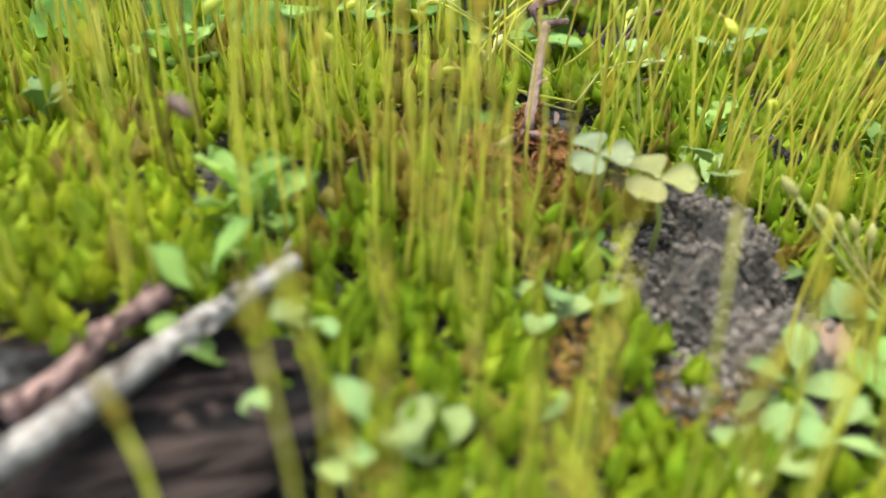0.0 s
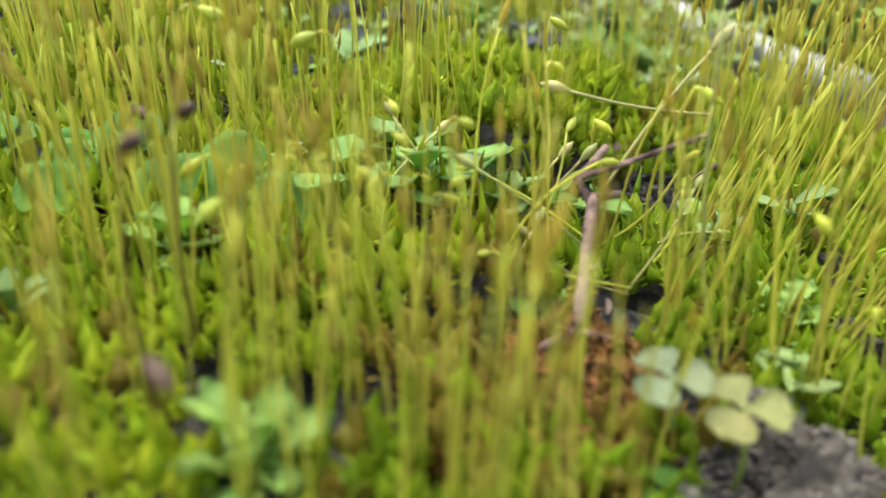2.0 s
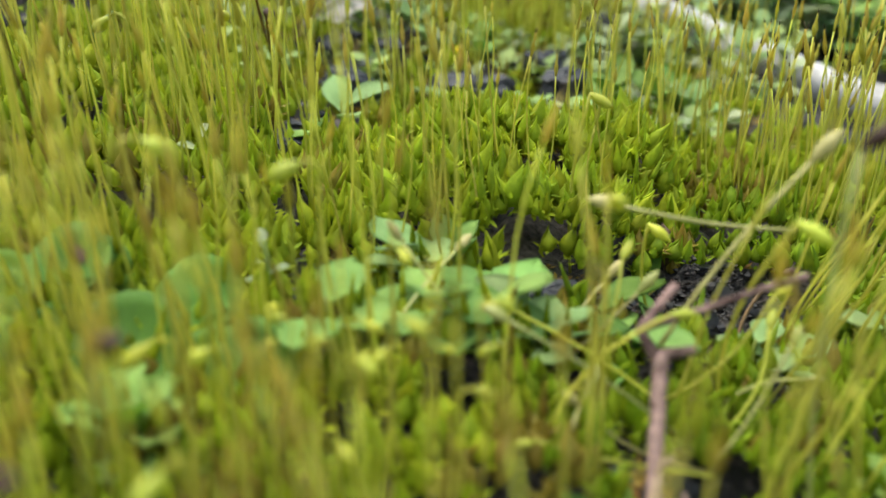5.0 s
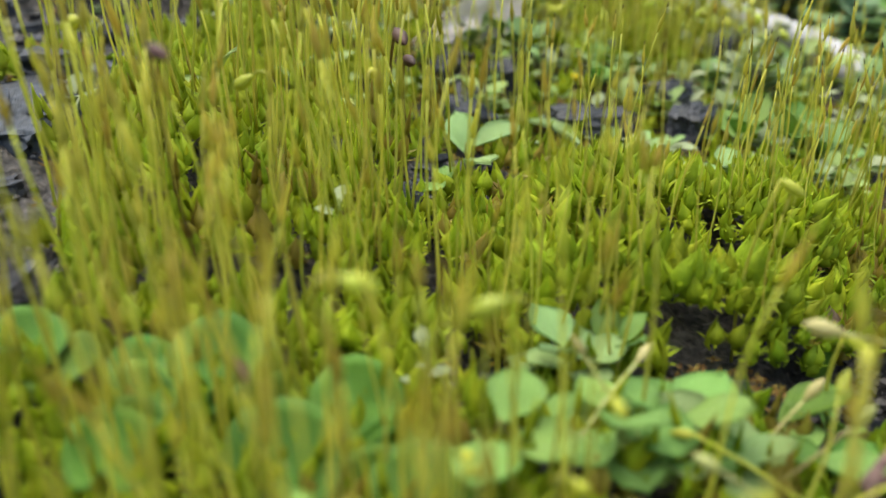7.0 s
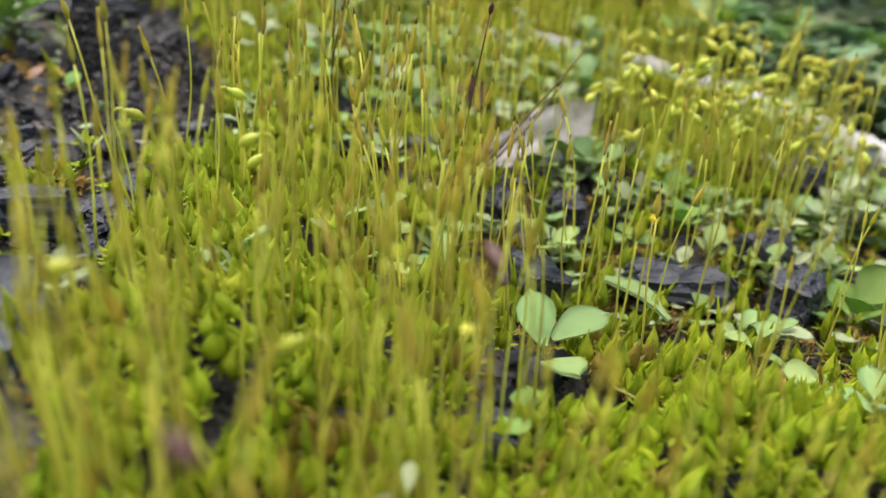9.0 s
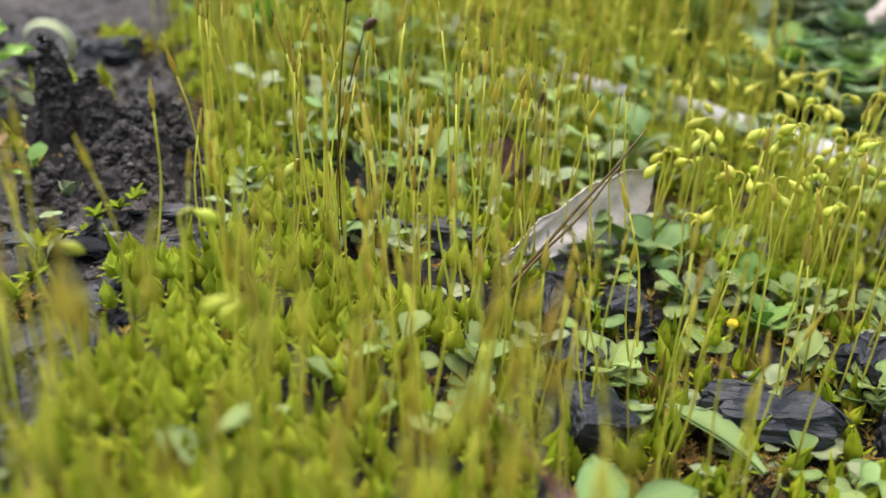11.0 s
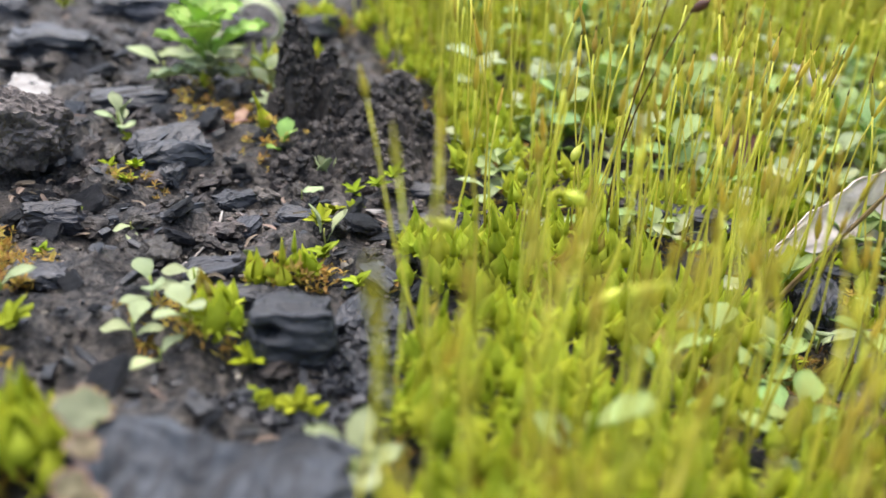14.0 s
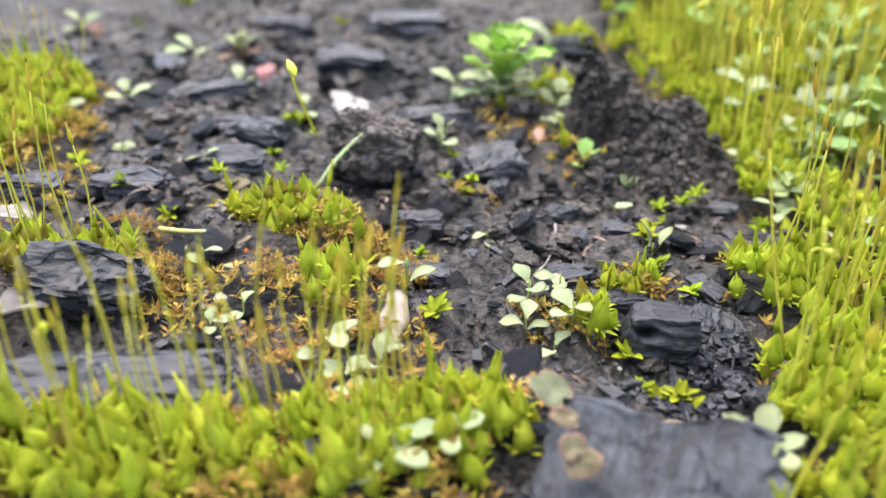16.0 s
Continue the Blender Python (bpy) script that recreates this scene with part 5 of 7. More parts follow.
clover(0.0508, 0.0006, 0.0034, 0.0095, CLOVER, "pale three-part clover leaf on a thin stalk")
clover(0.0565, 0.0000, 0.0037, 0.0095, CLOVER_YELLOW, "yellowing three-part clover leaf over grey soil")
clover(0.0609, 0.0099, 0.0030, 0.0030, CLOVER, "small pale clover leaf over grey soil", -20)
clover(0.0513, -0.0042, 0.0028, 0.0030, LEAF_ROUND, "dull green clover leaf beside grey soil", 20)


def lobed_blade(lobes=3, rows=18, cols=6, width=0.52, seed=0, thick=0.022):
    """A spoon-shaped leaf along +y whose upper half is cut into blunt lobes on either side."""
    r = random.Random(seed)
    shift = [r.uniform(-0.06, 0.06) for _ in range(2)]
    top = []
    for i in range(rows + 1):
        t = i / rows
        body = width / 2 * (0.20 + 0.80 * min(1.0, t / 0.62) ** 1.6) * (1.0 if t < 0.80 else math.sqrt(max(0.0, 1 - ((t - 0.80) / 0.20) ** 2)) * 0.9 + 0.1)
        for j in range(cols + 1):
            u = 2 * j / cols - 1
            cut = 1.0
            if t > 0.34:
                phase = (t - 0.34) / 0.66 * lobes + shift[0 if u < 0 else 1]
                cut = 0.66 + 0.44 * abs(math.sin(math.pi * phase)) ** 0.7
            w = body * (1 + (cut - 1) * abs(u) ** 1.5)
            z = 0.24 * t - 0.40 * t * t + 0.16 * width * abs(u) ** 1.6 + 0.05 * noise.noise(Vector((u * 1.6, t * 3, seed)))
            z += 0.03 * math.cos(math.pi * lobes * t * 2) * abs(u)
            top.append(Vector((u * w, t - 0.05 * abs(u) ** 2 * t, z)))
    o, k, faces = len(top), cols + 1, []
    for i in range(rows):
        for j in range(cols):
            q = (i * k + j, i * k + j + 1, (i + 1) * k + j + 1, (i + 1) * k + j)
            faces += [q, tuple(o + p for p in q[::-1])]
    rim = [i * k for i in range(rows + 1)] + [rows * k + j for j in range(1, k)] + [i * k + cols for i in range(rows - 1, -1, -1)] + list(range(cols - 1, 0, -1))
    for p, q in zip(rim, rim[1:] + rim[:1]):
        faces.append((p, o + p, o + q, q))
    return top + [v - Vector((0, 0, thick)) for v in top], faces


def feather_leaf(mat, k):
    key = ("lobed", mat.name, k)
    if key not in MADE:
        MADE[key] = mesh_raw("leaf", *lobed_blade((3, 4, 3)[k % 3], width=(0.50, 0.56, 0.46)[k % 3], seed=k), mat)
    return MADE[key]


def rosette(x, y, n, size, mat, label, tall=0.003, seed=0, old=None, slim=1.0):
    r = random.Random(seed)
    home = thing("leafy_rosette", label, "plant", on(x, y), "leafy rosettes")
    place("stem", stem_mesh(STEM), home, Matrix.Diagonal((0.004, 0.004, tall + 0.001, 1)))
    for i in range(n):
        s = size * r.uniform(0.75, 1.1)
        young = i / n
        m = turned(0, 0, i * 137.5 + r.uniform(-12, 12), (0, 0, tall * (0.3 + 0.7 * young))) @ turned(8 + 66 * young + r.uniform(-8, 8), r.uniform(-10, 10), 0, (0, 0, 0), (s * slim, s, s))
        place("leaf", feather_leaf(mat if young > 0.45 or old is None else old, i % 3), home, m)
    return home


rosette(-0.1143, 0.1401, 19, 0.0108, LEAF_LOBED, "bright green lobed rosette on burnt soil", 0.010, 1, LEAF_PALE)
rosette(0.0217, -0.0130, 16, 0.0075, LEAF_LOBED, "bright green lobed rosette among moss buds", 0.0035, 2, slim=0.65)
rosette(0.0636, 0.0256, 12, 0.0058, LEAF_LOBED, "green lobed rosette behind grey soil", 0.004, 3)
rosette(0.0042, 0.0128, 13, 0.0070, LEAF_LOBED, "bright green lobed rosette deep in moss stalks", 0.006, 4)
rosette(-0.1773, 0.1372, 9, 0.0058, LEAF_PALE, "pale lobed rosette with a reddish heart on bare soil", 0.003, 5, LEAF_RED)
rosette(0.0864, 0.0348, 10, 0.0055, LEAF_FRESH, "green lobed rosette among moss stalks", 0.004, 6)
rosette(0.0563, 0.2380, 12, 0.011, LEAF_FRESH, "broad green lobed rosette by a bleached stick", 0.006, 7)
rosette(0.0353, 0.2380, 12, 0.011, LEAF, "green lobed rosette behind a bleached stick", 0.006, 8)
rosette(-0.0029, 0.2435, 12, 0.011, LEAF_FRESH, "green lobed rosette beyond the moss", 0.006, 9)
rosette(-0.1113, 0.2145, 10, 0.010, LEAF_FRESH, "green lobed rosette beyond the moss stalks", 0.006, 10)

pick = random.Random(55)
grown = 0
while grown < 230:
    x, y = pick.uniform(-0.10, 0.26), pick.uniform(0.20, 0.42)
    if y > 0.225 - 0.25 * max(0, x) and mossy(x, y) < 0.3 + 0.7 * pick.random():
        seedling(x, y, pick.choice((5, 6, 7)), pick.uniform(0.006, 0.013), pick.choice((LEAF_WEED, LEAF_FRESH, LEAF_PALE, LEAF_WEED)), pick.choice(("oval", "round", "heart")), pick.uniform(4, 26), pick.uniform(0.004, 0.010), "green leafy weed growing beyond the moss", seed=500 + grown, group="weeds", name="leafy_weed")
        grown += 1


# ---- charcoal ----
def charcoal(x, y, size, mat=None, rz=0, rx=0, ry=0, up=0.0, cuts=10, rough=0.36, grain=0.07, square=0.62, label="black charcoal piece with split grain on soil", seed=None):
    s = seed if seed is not None else int(abs(x * 5171 + y * 3331) * 100) % 97
    me = mesh_from("charcoal_piece", lump(size, cuts, rough, grain, square, s), mat or CHAR, smooth=False)
    home = tagged(place("charcoal_piece", me, None, on(x, y, size[2] * 0.28 + up, rz, 1, rx, ry)), label, "charcoal", "charcoal pieces")
    if size[0] * size[1] > 3.0e-5:
        r = random.Random(s)
        skin = [v for v in me.vertices if v.normal.z > 0.55]
        for k in range(min(len(skin), 5)):
            v = r.choice(skin)
            n = size[0] * r.uniform(0.16, 0.34)
            turn = v.normal.to_track_quat("Z", "Y").to_matrix().to_4x4() @ turned(0, r.uniform(-6, 6), r.gauss(0, 14))
            chip_me = mesh_from("splinter", lump((n, n * r.uniform(0.16, 0.34), n * 0.10), 2, 0.4, 0.05, 0.7, s + k), mat or CHAR, smooth=False)
            place("splinter", chip_me, home, Matrix.Translation(v.co + v.normal * n * 0.012) @ turn)
    return home



def charcoal_block(x, y, size, rz, label):
    """A worn block with a dent in one upper corner and ridges across its near face."""
    bm = lump(size, 26, 0.20, 0.0, 0.48, 7)
    for v in bm.verts:
        u, w, h = 2 * v.co.x / size[0], 2 * v.co.y / size[1], 2 * v.co.z / size[2]
        if w < 0.3:
            line = h + 0.16 * u + 0.10 * noise.noise(Vector((u * 2, h * 2, 3)))
            v.co.y += 0.00034 * abs(math.sin(line * 6.2)) ** 0.4 * max(0.0, 0.3 - w)
        dent = math.exp(-((u + 0.62) ** 2 / 0.07 + (h - 0.42) ** 2 / 0.035))
        v.co += Vector((0.0005, 0.0020 if w < 0.4 else 0.0, -0.0005)) * dent
        v.co += noise.noise_vector(v.co * 1500) * 0.00008
    home = tagged(place("charcoal_block", mesh_from("charcoal_block", bm, CHAR_SOFT), None, on(x, y, size[2] * 0.38, rz, 1, -8, 3)), label, "charcoal", "charcoal pieces")
    r = random.Random(4)
    for k in range(6):
        n = r.uniform(0.0006, 0.0012)
        me = mesh_from("splinter", lump((n, n * 0.4, n * 0.2), 2, 0.4, 0.05, 0.7, k), CHAR_SLAB, smooth=False)
        place("splinter", me, home, turned(r.uniform(-20, 20), 0, r.uniform(0, 360), (r.uniform(-0.3, 0.4) * size[0], r.uniform(-0.1, 0.3) * size[1], size[2] * 0.47)))


charcoal_block(-0.0625, 0.0806, (0.0076, 0.0058, 0.0066), 30, "dark grey charcoal block with a dent and grain ridges on soil")
charcoal(-0.0547, 0.0565, (0.0172, 0.0120, 0.0060), CHAR_SLAB, 9, 18, -3, 0.0, 30, 0.30, 0.03, 0.78, "large flat grey charcoal slab with a broken edge")
charcoal(-0.1016, 0.1131, (0.0100, 0.0070, 0.0050), CHAR, 60, 10, 0, 0.0, 10)
charcoal(-0.0626, 0.1103, (0.0074, 0.0028, 0.0026), CHAR, 35, 0, 8)
charcoal(-0.0683, 0.1239, (0.0062, 0.0030, 0.0020), CHAR, 20)
charcoal(-0.1007, 0.0903, (0.0060, 0.0036, 0.0032), CHAR, 30)
charcoal(-0.0933, 0.0801, (0.0052, 0.0032, 0.0016), CHAR, 25)
charcoal(-0.1377, 0.0905, (0.0110, 0.0060, 0.0030), CHAR_SOFT, 28, 8)
charcoal(-0.1407, 0.0747, (0.0100, 0.0060, 0.0038), CHAR, 20)
charcoal(-0.1526, 0.0663, (0.0090, 0.0050, 0.0036), CHAR, 35)
charcoal(-0.1209, 0.0502, (0.0120, 0.0080, 0.0080), CHAR, 40, 20, 10, 0.0006, 20, 0.4, 0.12, label="charred black wood end with split grain")
charcoal(-0.1046, 0.0394, (0.0200, 0.0080, 0.0060), CHAR, 35, 10, 0, 0.0, 20, 0.4, 0.10, label="long charred wood piece half under moss")
charcoal(-0.0808, 0.0440, (0.0050, 0.0060, 0.0050), CHAR_SOFT, 70)
charcoal(-0.0554, 0.1088, (0.0048, 0.0030, 0.0022), CHAR, 60)
charcoal(-0.0564, 0.0997, (0.0056, 0.0026, 0.0020), CHAR_SOFT, 80)
charcoal(-0.0599, 0.0887, (0.0060, 0.0034, 0.0030), CHAR, 100)
charcoal(-0.0568, 0.0901, (0.0040, 0.0026, 0.0026), CHAR, 130)
charcoal(-0.0494, 0.0772, (0.0042, 0.0034, 0.0026), CHAR, 60)
charcoal(-0.0622, 0.0991, (0.0060, 0.0030, 0.0016), CHAR_SOFT, 150)
charcoal(-0.0817, 0.1017, (0.0040, 0.0026, 0.0016), CHAR_SOFT, 100)
charcoal(-0.0880, 0.0980, (0.0042, 0.0026, 0.0010), CHAR_SOFT, 20)
charcoal(-0.0982, 0.1087, (0.0038, 0.0030, 0.0022), CHAR, 110)
charcoal(-0.1421, 0.1019, (0.0110, 0.0060, 0.0040), CHAR, 10)
charcoal(-0.1215, 0.1279, (0.0120, 0.0060, 0.0036), CHAR, 40)
charcoal(-0.1524, 0.1455, (0.0140, 0.0080, 0.0060), CHAR, 20)
charcoal(-0.1614, 0.1108, (0.0130, 0.0060, 0.0050), CHAR, 60)
charcoal(-0.1836, 0.1218, (0.0110, 0.0060, 0.0040), CHAR, 150)
charcoal(-0.1999, 0.1104, (0.0100, 0.0070, 0.0040), CHAR_SOFT, 40)
charcoal(-0.1634, 0.1822, (0.0180, 0.0090, 0.0060), CHAR, 30)
charcoal(-0.1911, 0.1666, (0.0150, 0.0080, 0.0050), CHAR_SOFT, 10)
charcoal(-0.1213, 0.1861, (0.0120, 0.0060, 0.0060), CHAR, 50)
charcoal(-0.0066, 0.1070, (0.0082, 0.0070, 0.0078), CHAR, 35, 10, 20, 0.0004, 12, 0.2, 0.05, 0.6, "rounded black charcoal lump among seedlings")
charcoal(-0.0106, 0.1112, (0.0050, 0.0040, 0.0040), CHAR, 10)
charcoal(-0.0147, 0.1021, (0.0036, 0.0034, 0.0034), CHAR_SOFT, 50)
charcoal(-0.0184, 0.1338, (0.0150, 0.0060, 0.0044), CHAR, 8, label="black charcoal stick under a dry leaf")
charcoal(-0.0150, 0.1261, (0.0070, 0.0050, 0.0060), CHAR, 80)
charcoal(-0.0049, 0.1315, (0.0060, 0.0050, 0.0060), CHAR, 30)
charcoal(0.0134, 0.1181, (0.0130, 0.0070, 0.0064), CHAR, 10, label="long black charcoal lump under seedlings")
charcoal(0.0244, 0.1309, (0.0070, 0.0060, 0.0064), CHAR, 50)
charcoal(-0.0174, 0.1029, (0.0050, 0.0040, 0.0030), CHAR, 120)
charcoal(0.0127, 0.1560, (0.0060, 0.0050, 0.0060), CHAR, 0)
charcoal(0.0301, 0.1211, (0.0080, 0.0060, 0.0080), CHAR, 60)
charcoal(-0.0038, 0.0682, (0.0050, 0.0050, 0.0060), CHAR, 30)
charcoal(-0.0348, 0.1334, (0.0140, 0.0060, 0.0060), CHAR, 10)
charcoal(-0.0706, 0.0880, (0.0075, 0.0034, 0.0026), CHAR, 30, label="charred black stick with split grain beside moss")
charcoal(-0.0861, 0.1057, (0.0050, 0.0030, 0.0026), CHAR_SOFT, 60)
charcoal(-0.0775, 0.1059, (0.0046, 0.0032, 0.0026), CHAR, 20)
charcoal(-0.0774, 0.0895, (0.0056, 0.0036, 0.0028), CHAR_SOFT, 40)
charcoal(-0.0432, 0.0452, (0.0040, 0.0030, 0.0030), CHAR, 50)
charcoal(-0.0306, 0.0278, (0.0040, 0.0030, 0.0028), CHAR_SOFT, 50)
charcoal(-0.0293, 0.0263, (0.0036, 0.0030, 0.0036), CHAR_SOFT, 20)
charcoal(0.0339, 0.0461, (0.0060, 0.0040, 0.0050), CHAR, 20)
charcoal(0.0259, 0.1317, (0.0080, 0.0060, 0.0080), CHAR, 60)
charcoal(-0.0093, 0.1182, (0.0080, 0.0060, 0.0060), CHAR, 60)
charcoal(0.0367, 0.1734, (0.0100, 0.0080, 0.0100), CHAR, 60)
charcoal(0.0131, -0.0339, (0.0280, 0.0080, 0.0034), CHAR_DARK, 20, 0, 0, -0.0008, 20, 0.4, 0.14, label="long flat charred wood piece under moss")
charcoal(0.0223, -0.0369, (0.0260, 0.0110, 0.0040), CHAR_DARK, 30, 0, 0, -0.0008, 20, 0.4, 0.14, label="dark charred wood under a fallen stick")

# broken char; its black also stands in for the shadow round the block
scatter("charcoal_rubble", "broken black charcoal bits heaped beside a charcoal block, also standing in for its shadow", "charcoal", 1100, (-0.075, -0.045, 0.062, 0.100),
        lambda x, y, r: mossy(x, y) < 0.2 and r.random() < 1.6 * max(0.0, inside(x, y, [(-0.0555, 0.0845, 0.0070, 0.0090, 20), (-0.0590, 0.0730, 0.0080, 0.0040, 30)])),
        lambda x, y, r: moved(chip(0, 0, r), on(x, y, relief(x, y) + r.uniform(0, 0.0010)) @ turned(r.gauss(0, 30), r.gauss(0, 30), 0, (0, 0, -ground(0, 0) - relief(0, 0)), (0.95, 0.95, 0.95))), CHAR, 21)
SHARD_MESH = [mesh_from("charcoal_shard", lump((1.0, 0.5 + 0.04 * k, 0.20 + 0.03 * (k % 4)), 3, 0.36, 0.05, 0.72, 60 + k), CHAR if k % 3 else CHAR_SOFT, smooth=False) for k in range(9)]
pick = random.Random(77)
laid = 0
while laid < 300:
    x, y = pick.uniform(-0.19, -0.04), pick.uniform(0.03, 0.185)
    if mossy(x, y) < 0.05 or (pick.random() < 0.1 and mossy(x, y) < 0.5):
        tagged(place("charcoal_shard", pick.choice(SHARD_MESH), None, on(x, y, 0.0005 + relief(x, y), pick.uniform(0, 360), pick.uniform(0.0014, 0.0050) * (1.25 if y > 0.115 else 1), pick.gauss(0, 16), pick.gauss(0, 16))), "thin black charcoal shard lying on bare soil", "charcoal", "charcoal shards")
        laid += 1
laid = 0
while laid < 60:
    x, y = pick.uniform(-0.03, 0.07), pick.uniform(-0.03, 0.16)
    if mossy(x, y) < 0.05:
        tagged(place("charcoal_shard", pick.choice(SHARD_MESH), None, on(x, y, 0.0005 + relief(x, y), pick.uniform(0, 360), pick.uniform(0.0018, 0.0050), pick.gauss(0, 14), pick.gauss(0, 14))), "black charcoal shard lying between seedlings", "charcoal", "charcoal shards")
        laid += 1


# ---- clod and soil mounds ----
def clod(x, y, size, seed, label):
    bm = bmesh.new()
    bmesh.ops.create_icosphere(bm, subdivisions=5, radius=1.0)
    s = Vector((seed, seed * 2, 3))
    for v in bm.verts:
        p = v.co.copy()
        d = 1 + 0.36 * noise.noise(p * 1.2 + s) + 0.20 * noise.noise(p * 3.1 + s) + 0.13 * noise.noise(p * 8 + s) + 0.09 * noise.noise(p * 17 + s)
        v.co = Vector((p.x * size[0] / 2 * d, p.y * size[1] / 2 * d, p.z * size[2] / 2 * d))
    me = mesh_from("soil_clod", bm, ROCK, smooth=False)
    home = tagged(place("soil_clod", me, None, on(x, y, size[2] * 0.46, 20)), label, "clod")
    r = random.Random(seed)
    bits = [mesh_raw("crumb", *crumb_at(Matrix(), 1.0, r), ROCK, smooth=False) for _ in range(5)]
    for k in range(70):
        v = r.choice(me.vertices)
        q = r.uniform(0.00022, 0.00062)
        place("crumb", bits[k % 5], home, turned(r.uniform(0, 90), 0, r.uniform(0, 360), v.co, (q, q, q * 0.8)))


clod(-0.1161, 0.1008, (0.0135, 0.0100, 0.0115), 4, "rough grey-brown clod of earth on charred soil")


def mound(x, y, rows, count, seed, mat, label, small=0.0003, large=0.0010):
    """A rough heap over the humps (dx, dy, radius, height), with crumbs on it."""
    r = random.Random(seed)
    reach = max(max(abs(dx), abs(dy)) + q for dx, dy, q, _ in rows)

    def hump(px, py):
        w = noise.noise_vector(Vector((px * 330, py * 330, seed))) * 0.0022
        px, py = px + w.x, py + w.y
        h = max([h * max(0.0, 1 - (((px - dx) ** 2 + (py - dy) ** 2) / q ** 2) ** (0.5 if h > 3 * q else 1.0)) for dx, dy, q, h in rows])
        return h + (min(1, h / 0.003) * 0.0027 * noise.fractal(Vector((px * 380, py * 380, seed)), 0.7, 2.1, 5) if h > 0 else -0.0015)
    n = 90
    verts, faces = [], []
    for j in range(n + 1):
        for i in range(n + 1):
            px, py = reach * (2 * i / n - 1), reach * (2 * j / n - 1)
            verts.append(Vector((px, py, ground(x + px, y + py) - ground(x, y) + hump(px, py))))
    for j in range(n):
        for i in range(n):
            a = j * (n + 1) + i
            faces.append((a, a + 1, a + n + 2, a + n + 1))
    out = [(verts, faces)]
    while len(out) < count:
        dx, dy, q, h = r.choice(rows)
        a, d = r.uniform(0, 6.283), q * math.sqrt(r.random())
        px, py = dx + d * math.cos(a), dy + d * math.sin(a)
        if noise.noise(Vector((px * 300, py * 300, seed + 5))) + 0.25 < r.random() * 0.6:
            continue
        s = small + (large - small) * r.random() ** 2.2
        z = ground(x + px, y + py) - ground(x, y) + hump(px, py) + s * 0.2
        out.append(crumb_at(turned(r.uniform(0, 90), r.uniform(0, 90), r.uniform(0, 360), (px, py, z)), s, r))
    me = mesh_raw("soil_mound", *blend(*out), mat, smooth=False)
    tagged(place("soil_mound", me, None, on(x, y)), label, "soil mound")


MOUND = material("mound_soil", (0.0025, 0.0021, 0.0018), (0.098, 0.082, 0.068), 0.5, 800, 150, 1.0, vary=0.0, specular=0.3, depth=0.0012, span=(0.38, 0.68))
HEAP = material("grey_heap_soil", (0.028, 0.023, 0.018), (0.26, 0.222, 0.182), 0.8, 800, 150, 1.0, vary=0.0, depth=0.0010, span=(0.36, 0.68))
mound(-0.0800, 0.1330, [(0, 0, 0.010, 0.0055), (-0.006, 0.004, 0.0065, 0.0085), (-0.0136, 0.0042, 0.0042, 0.0110), (-0.0150, 0.0040, 0.0050, 0.0190), (-0.0105, 0.0050, 0.0046, 0.0118), (-0.0070, 0.0060, 0.0040, 0.0108), (-0.0075, 0.0045, 0.0062, 0.0105), (0.001, 0.003, 0.0085, 0.0075), (0.006, 0.002, 0.008, 0.0055), (0.004, -0.006, 0.008, 0.0035), (-0.004, -0.008, 0.008, 0.0035), (0.0, 0.007, 0.006, 0.0095)], 7500, 5, MOUND, "crumbly dark soil mound with a peak, beside moss", 0.00016, 0.0009)
mound(0.0617, -0.0046, [(0, 0, 0.006, 0.0060), (0.003, 0.007, 0.006, 0.0070), (0.006, -0.006, 0.007, 0.0050), (-0.003, 0.011, 0.004, 0.0060)], 4200, 6, HEAP, "loose grey-brown soil heap between seedlings", 0.00025, 0.0006)
mound(0.0720, 0.0265, [(0, 0, 0.006, 0.0050)], 300, 8, MOUND, "small dark soil heap under moss sprigs")
mound(-0.0407, 0.1334, [(0, 0, 0.008, 0.0040)], 400, 9, MOUND, "low dark soil heap between moss stalks")


# ---- sticks and twigs ----
def stick(name, points, radii, mat, label, category="stick", sides=10, rough=0.25, seed=1, branches=(), home_at=0):
    pts = [Vector(p) for p in points]
    fine, rad = [], []
    for i in range(len(pts) - 1):
        for k in range(6):
            s = k / 6
            p = pts[i].lerp(pts[i + 1], s)
            w = (pts[i + 1] - pts[i]).length
            fine.append(p + noise.noise_vector(Vector((i + s, seed, 0)) * 1.4) * w * 0.03)
            rad.append((radii[i] * (1 - s) + radii[i + 1] * s) * (1 + 0.12 * noise.noise(Vector((i * 3 + s * 4, seed, 2)))))
    fine.append(pts[-1])
    rad.append(radii[-1])
    o = pts[home_at]
    home = thing(name, label, category, Matrix.Translation(o))
    v, f = tube([p - o for p in fine], rad, sides, rough, seed)
    place("shaft", mesh_raw("shaft", v, f, mat), home)
    for line, r0 in branches:
        bp = [Vector(p) - o for p in line]
        v, f = tube(bp, [r0 * (1 - 0.35 * i / (len(bp) - 1)) for i in range(len(bp))], 7, rough, seed + 3)
        place("branch", mesh_raw("branch", v, f, mat), home)
    return home


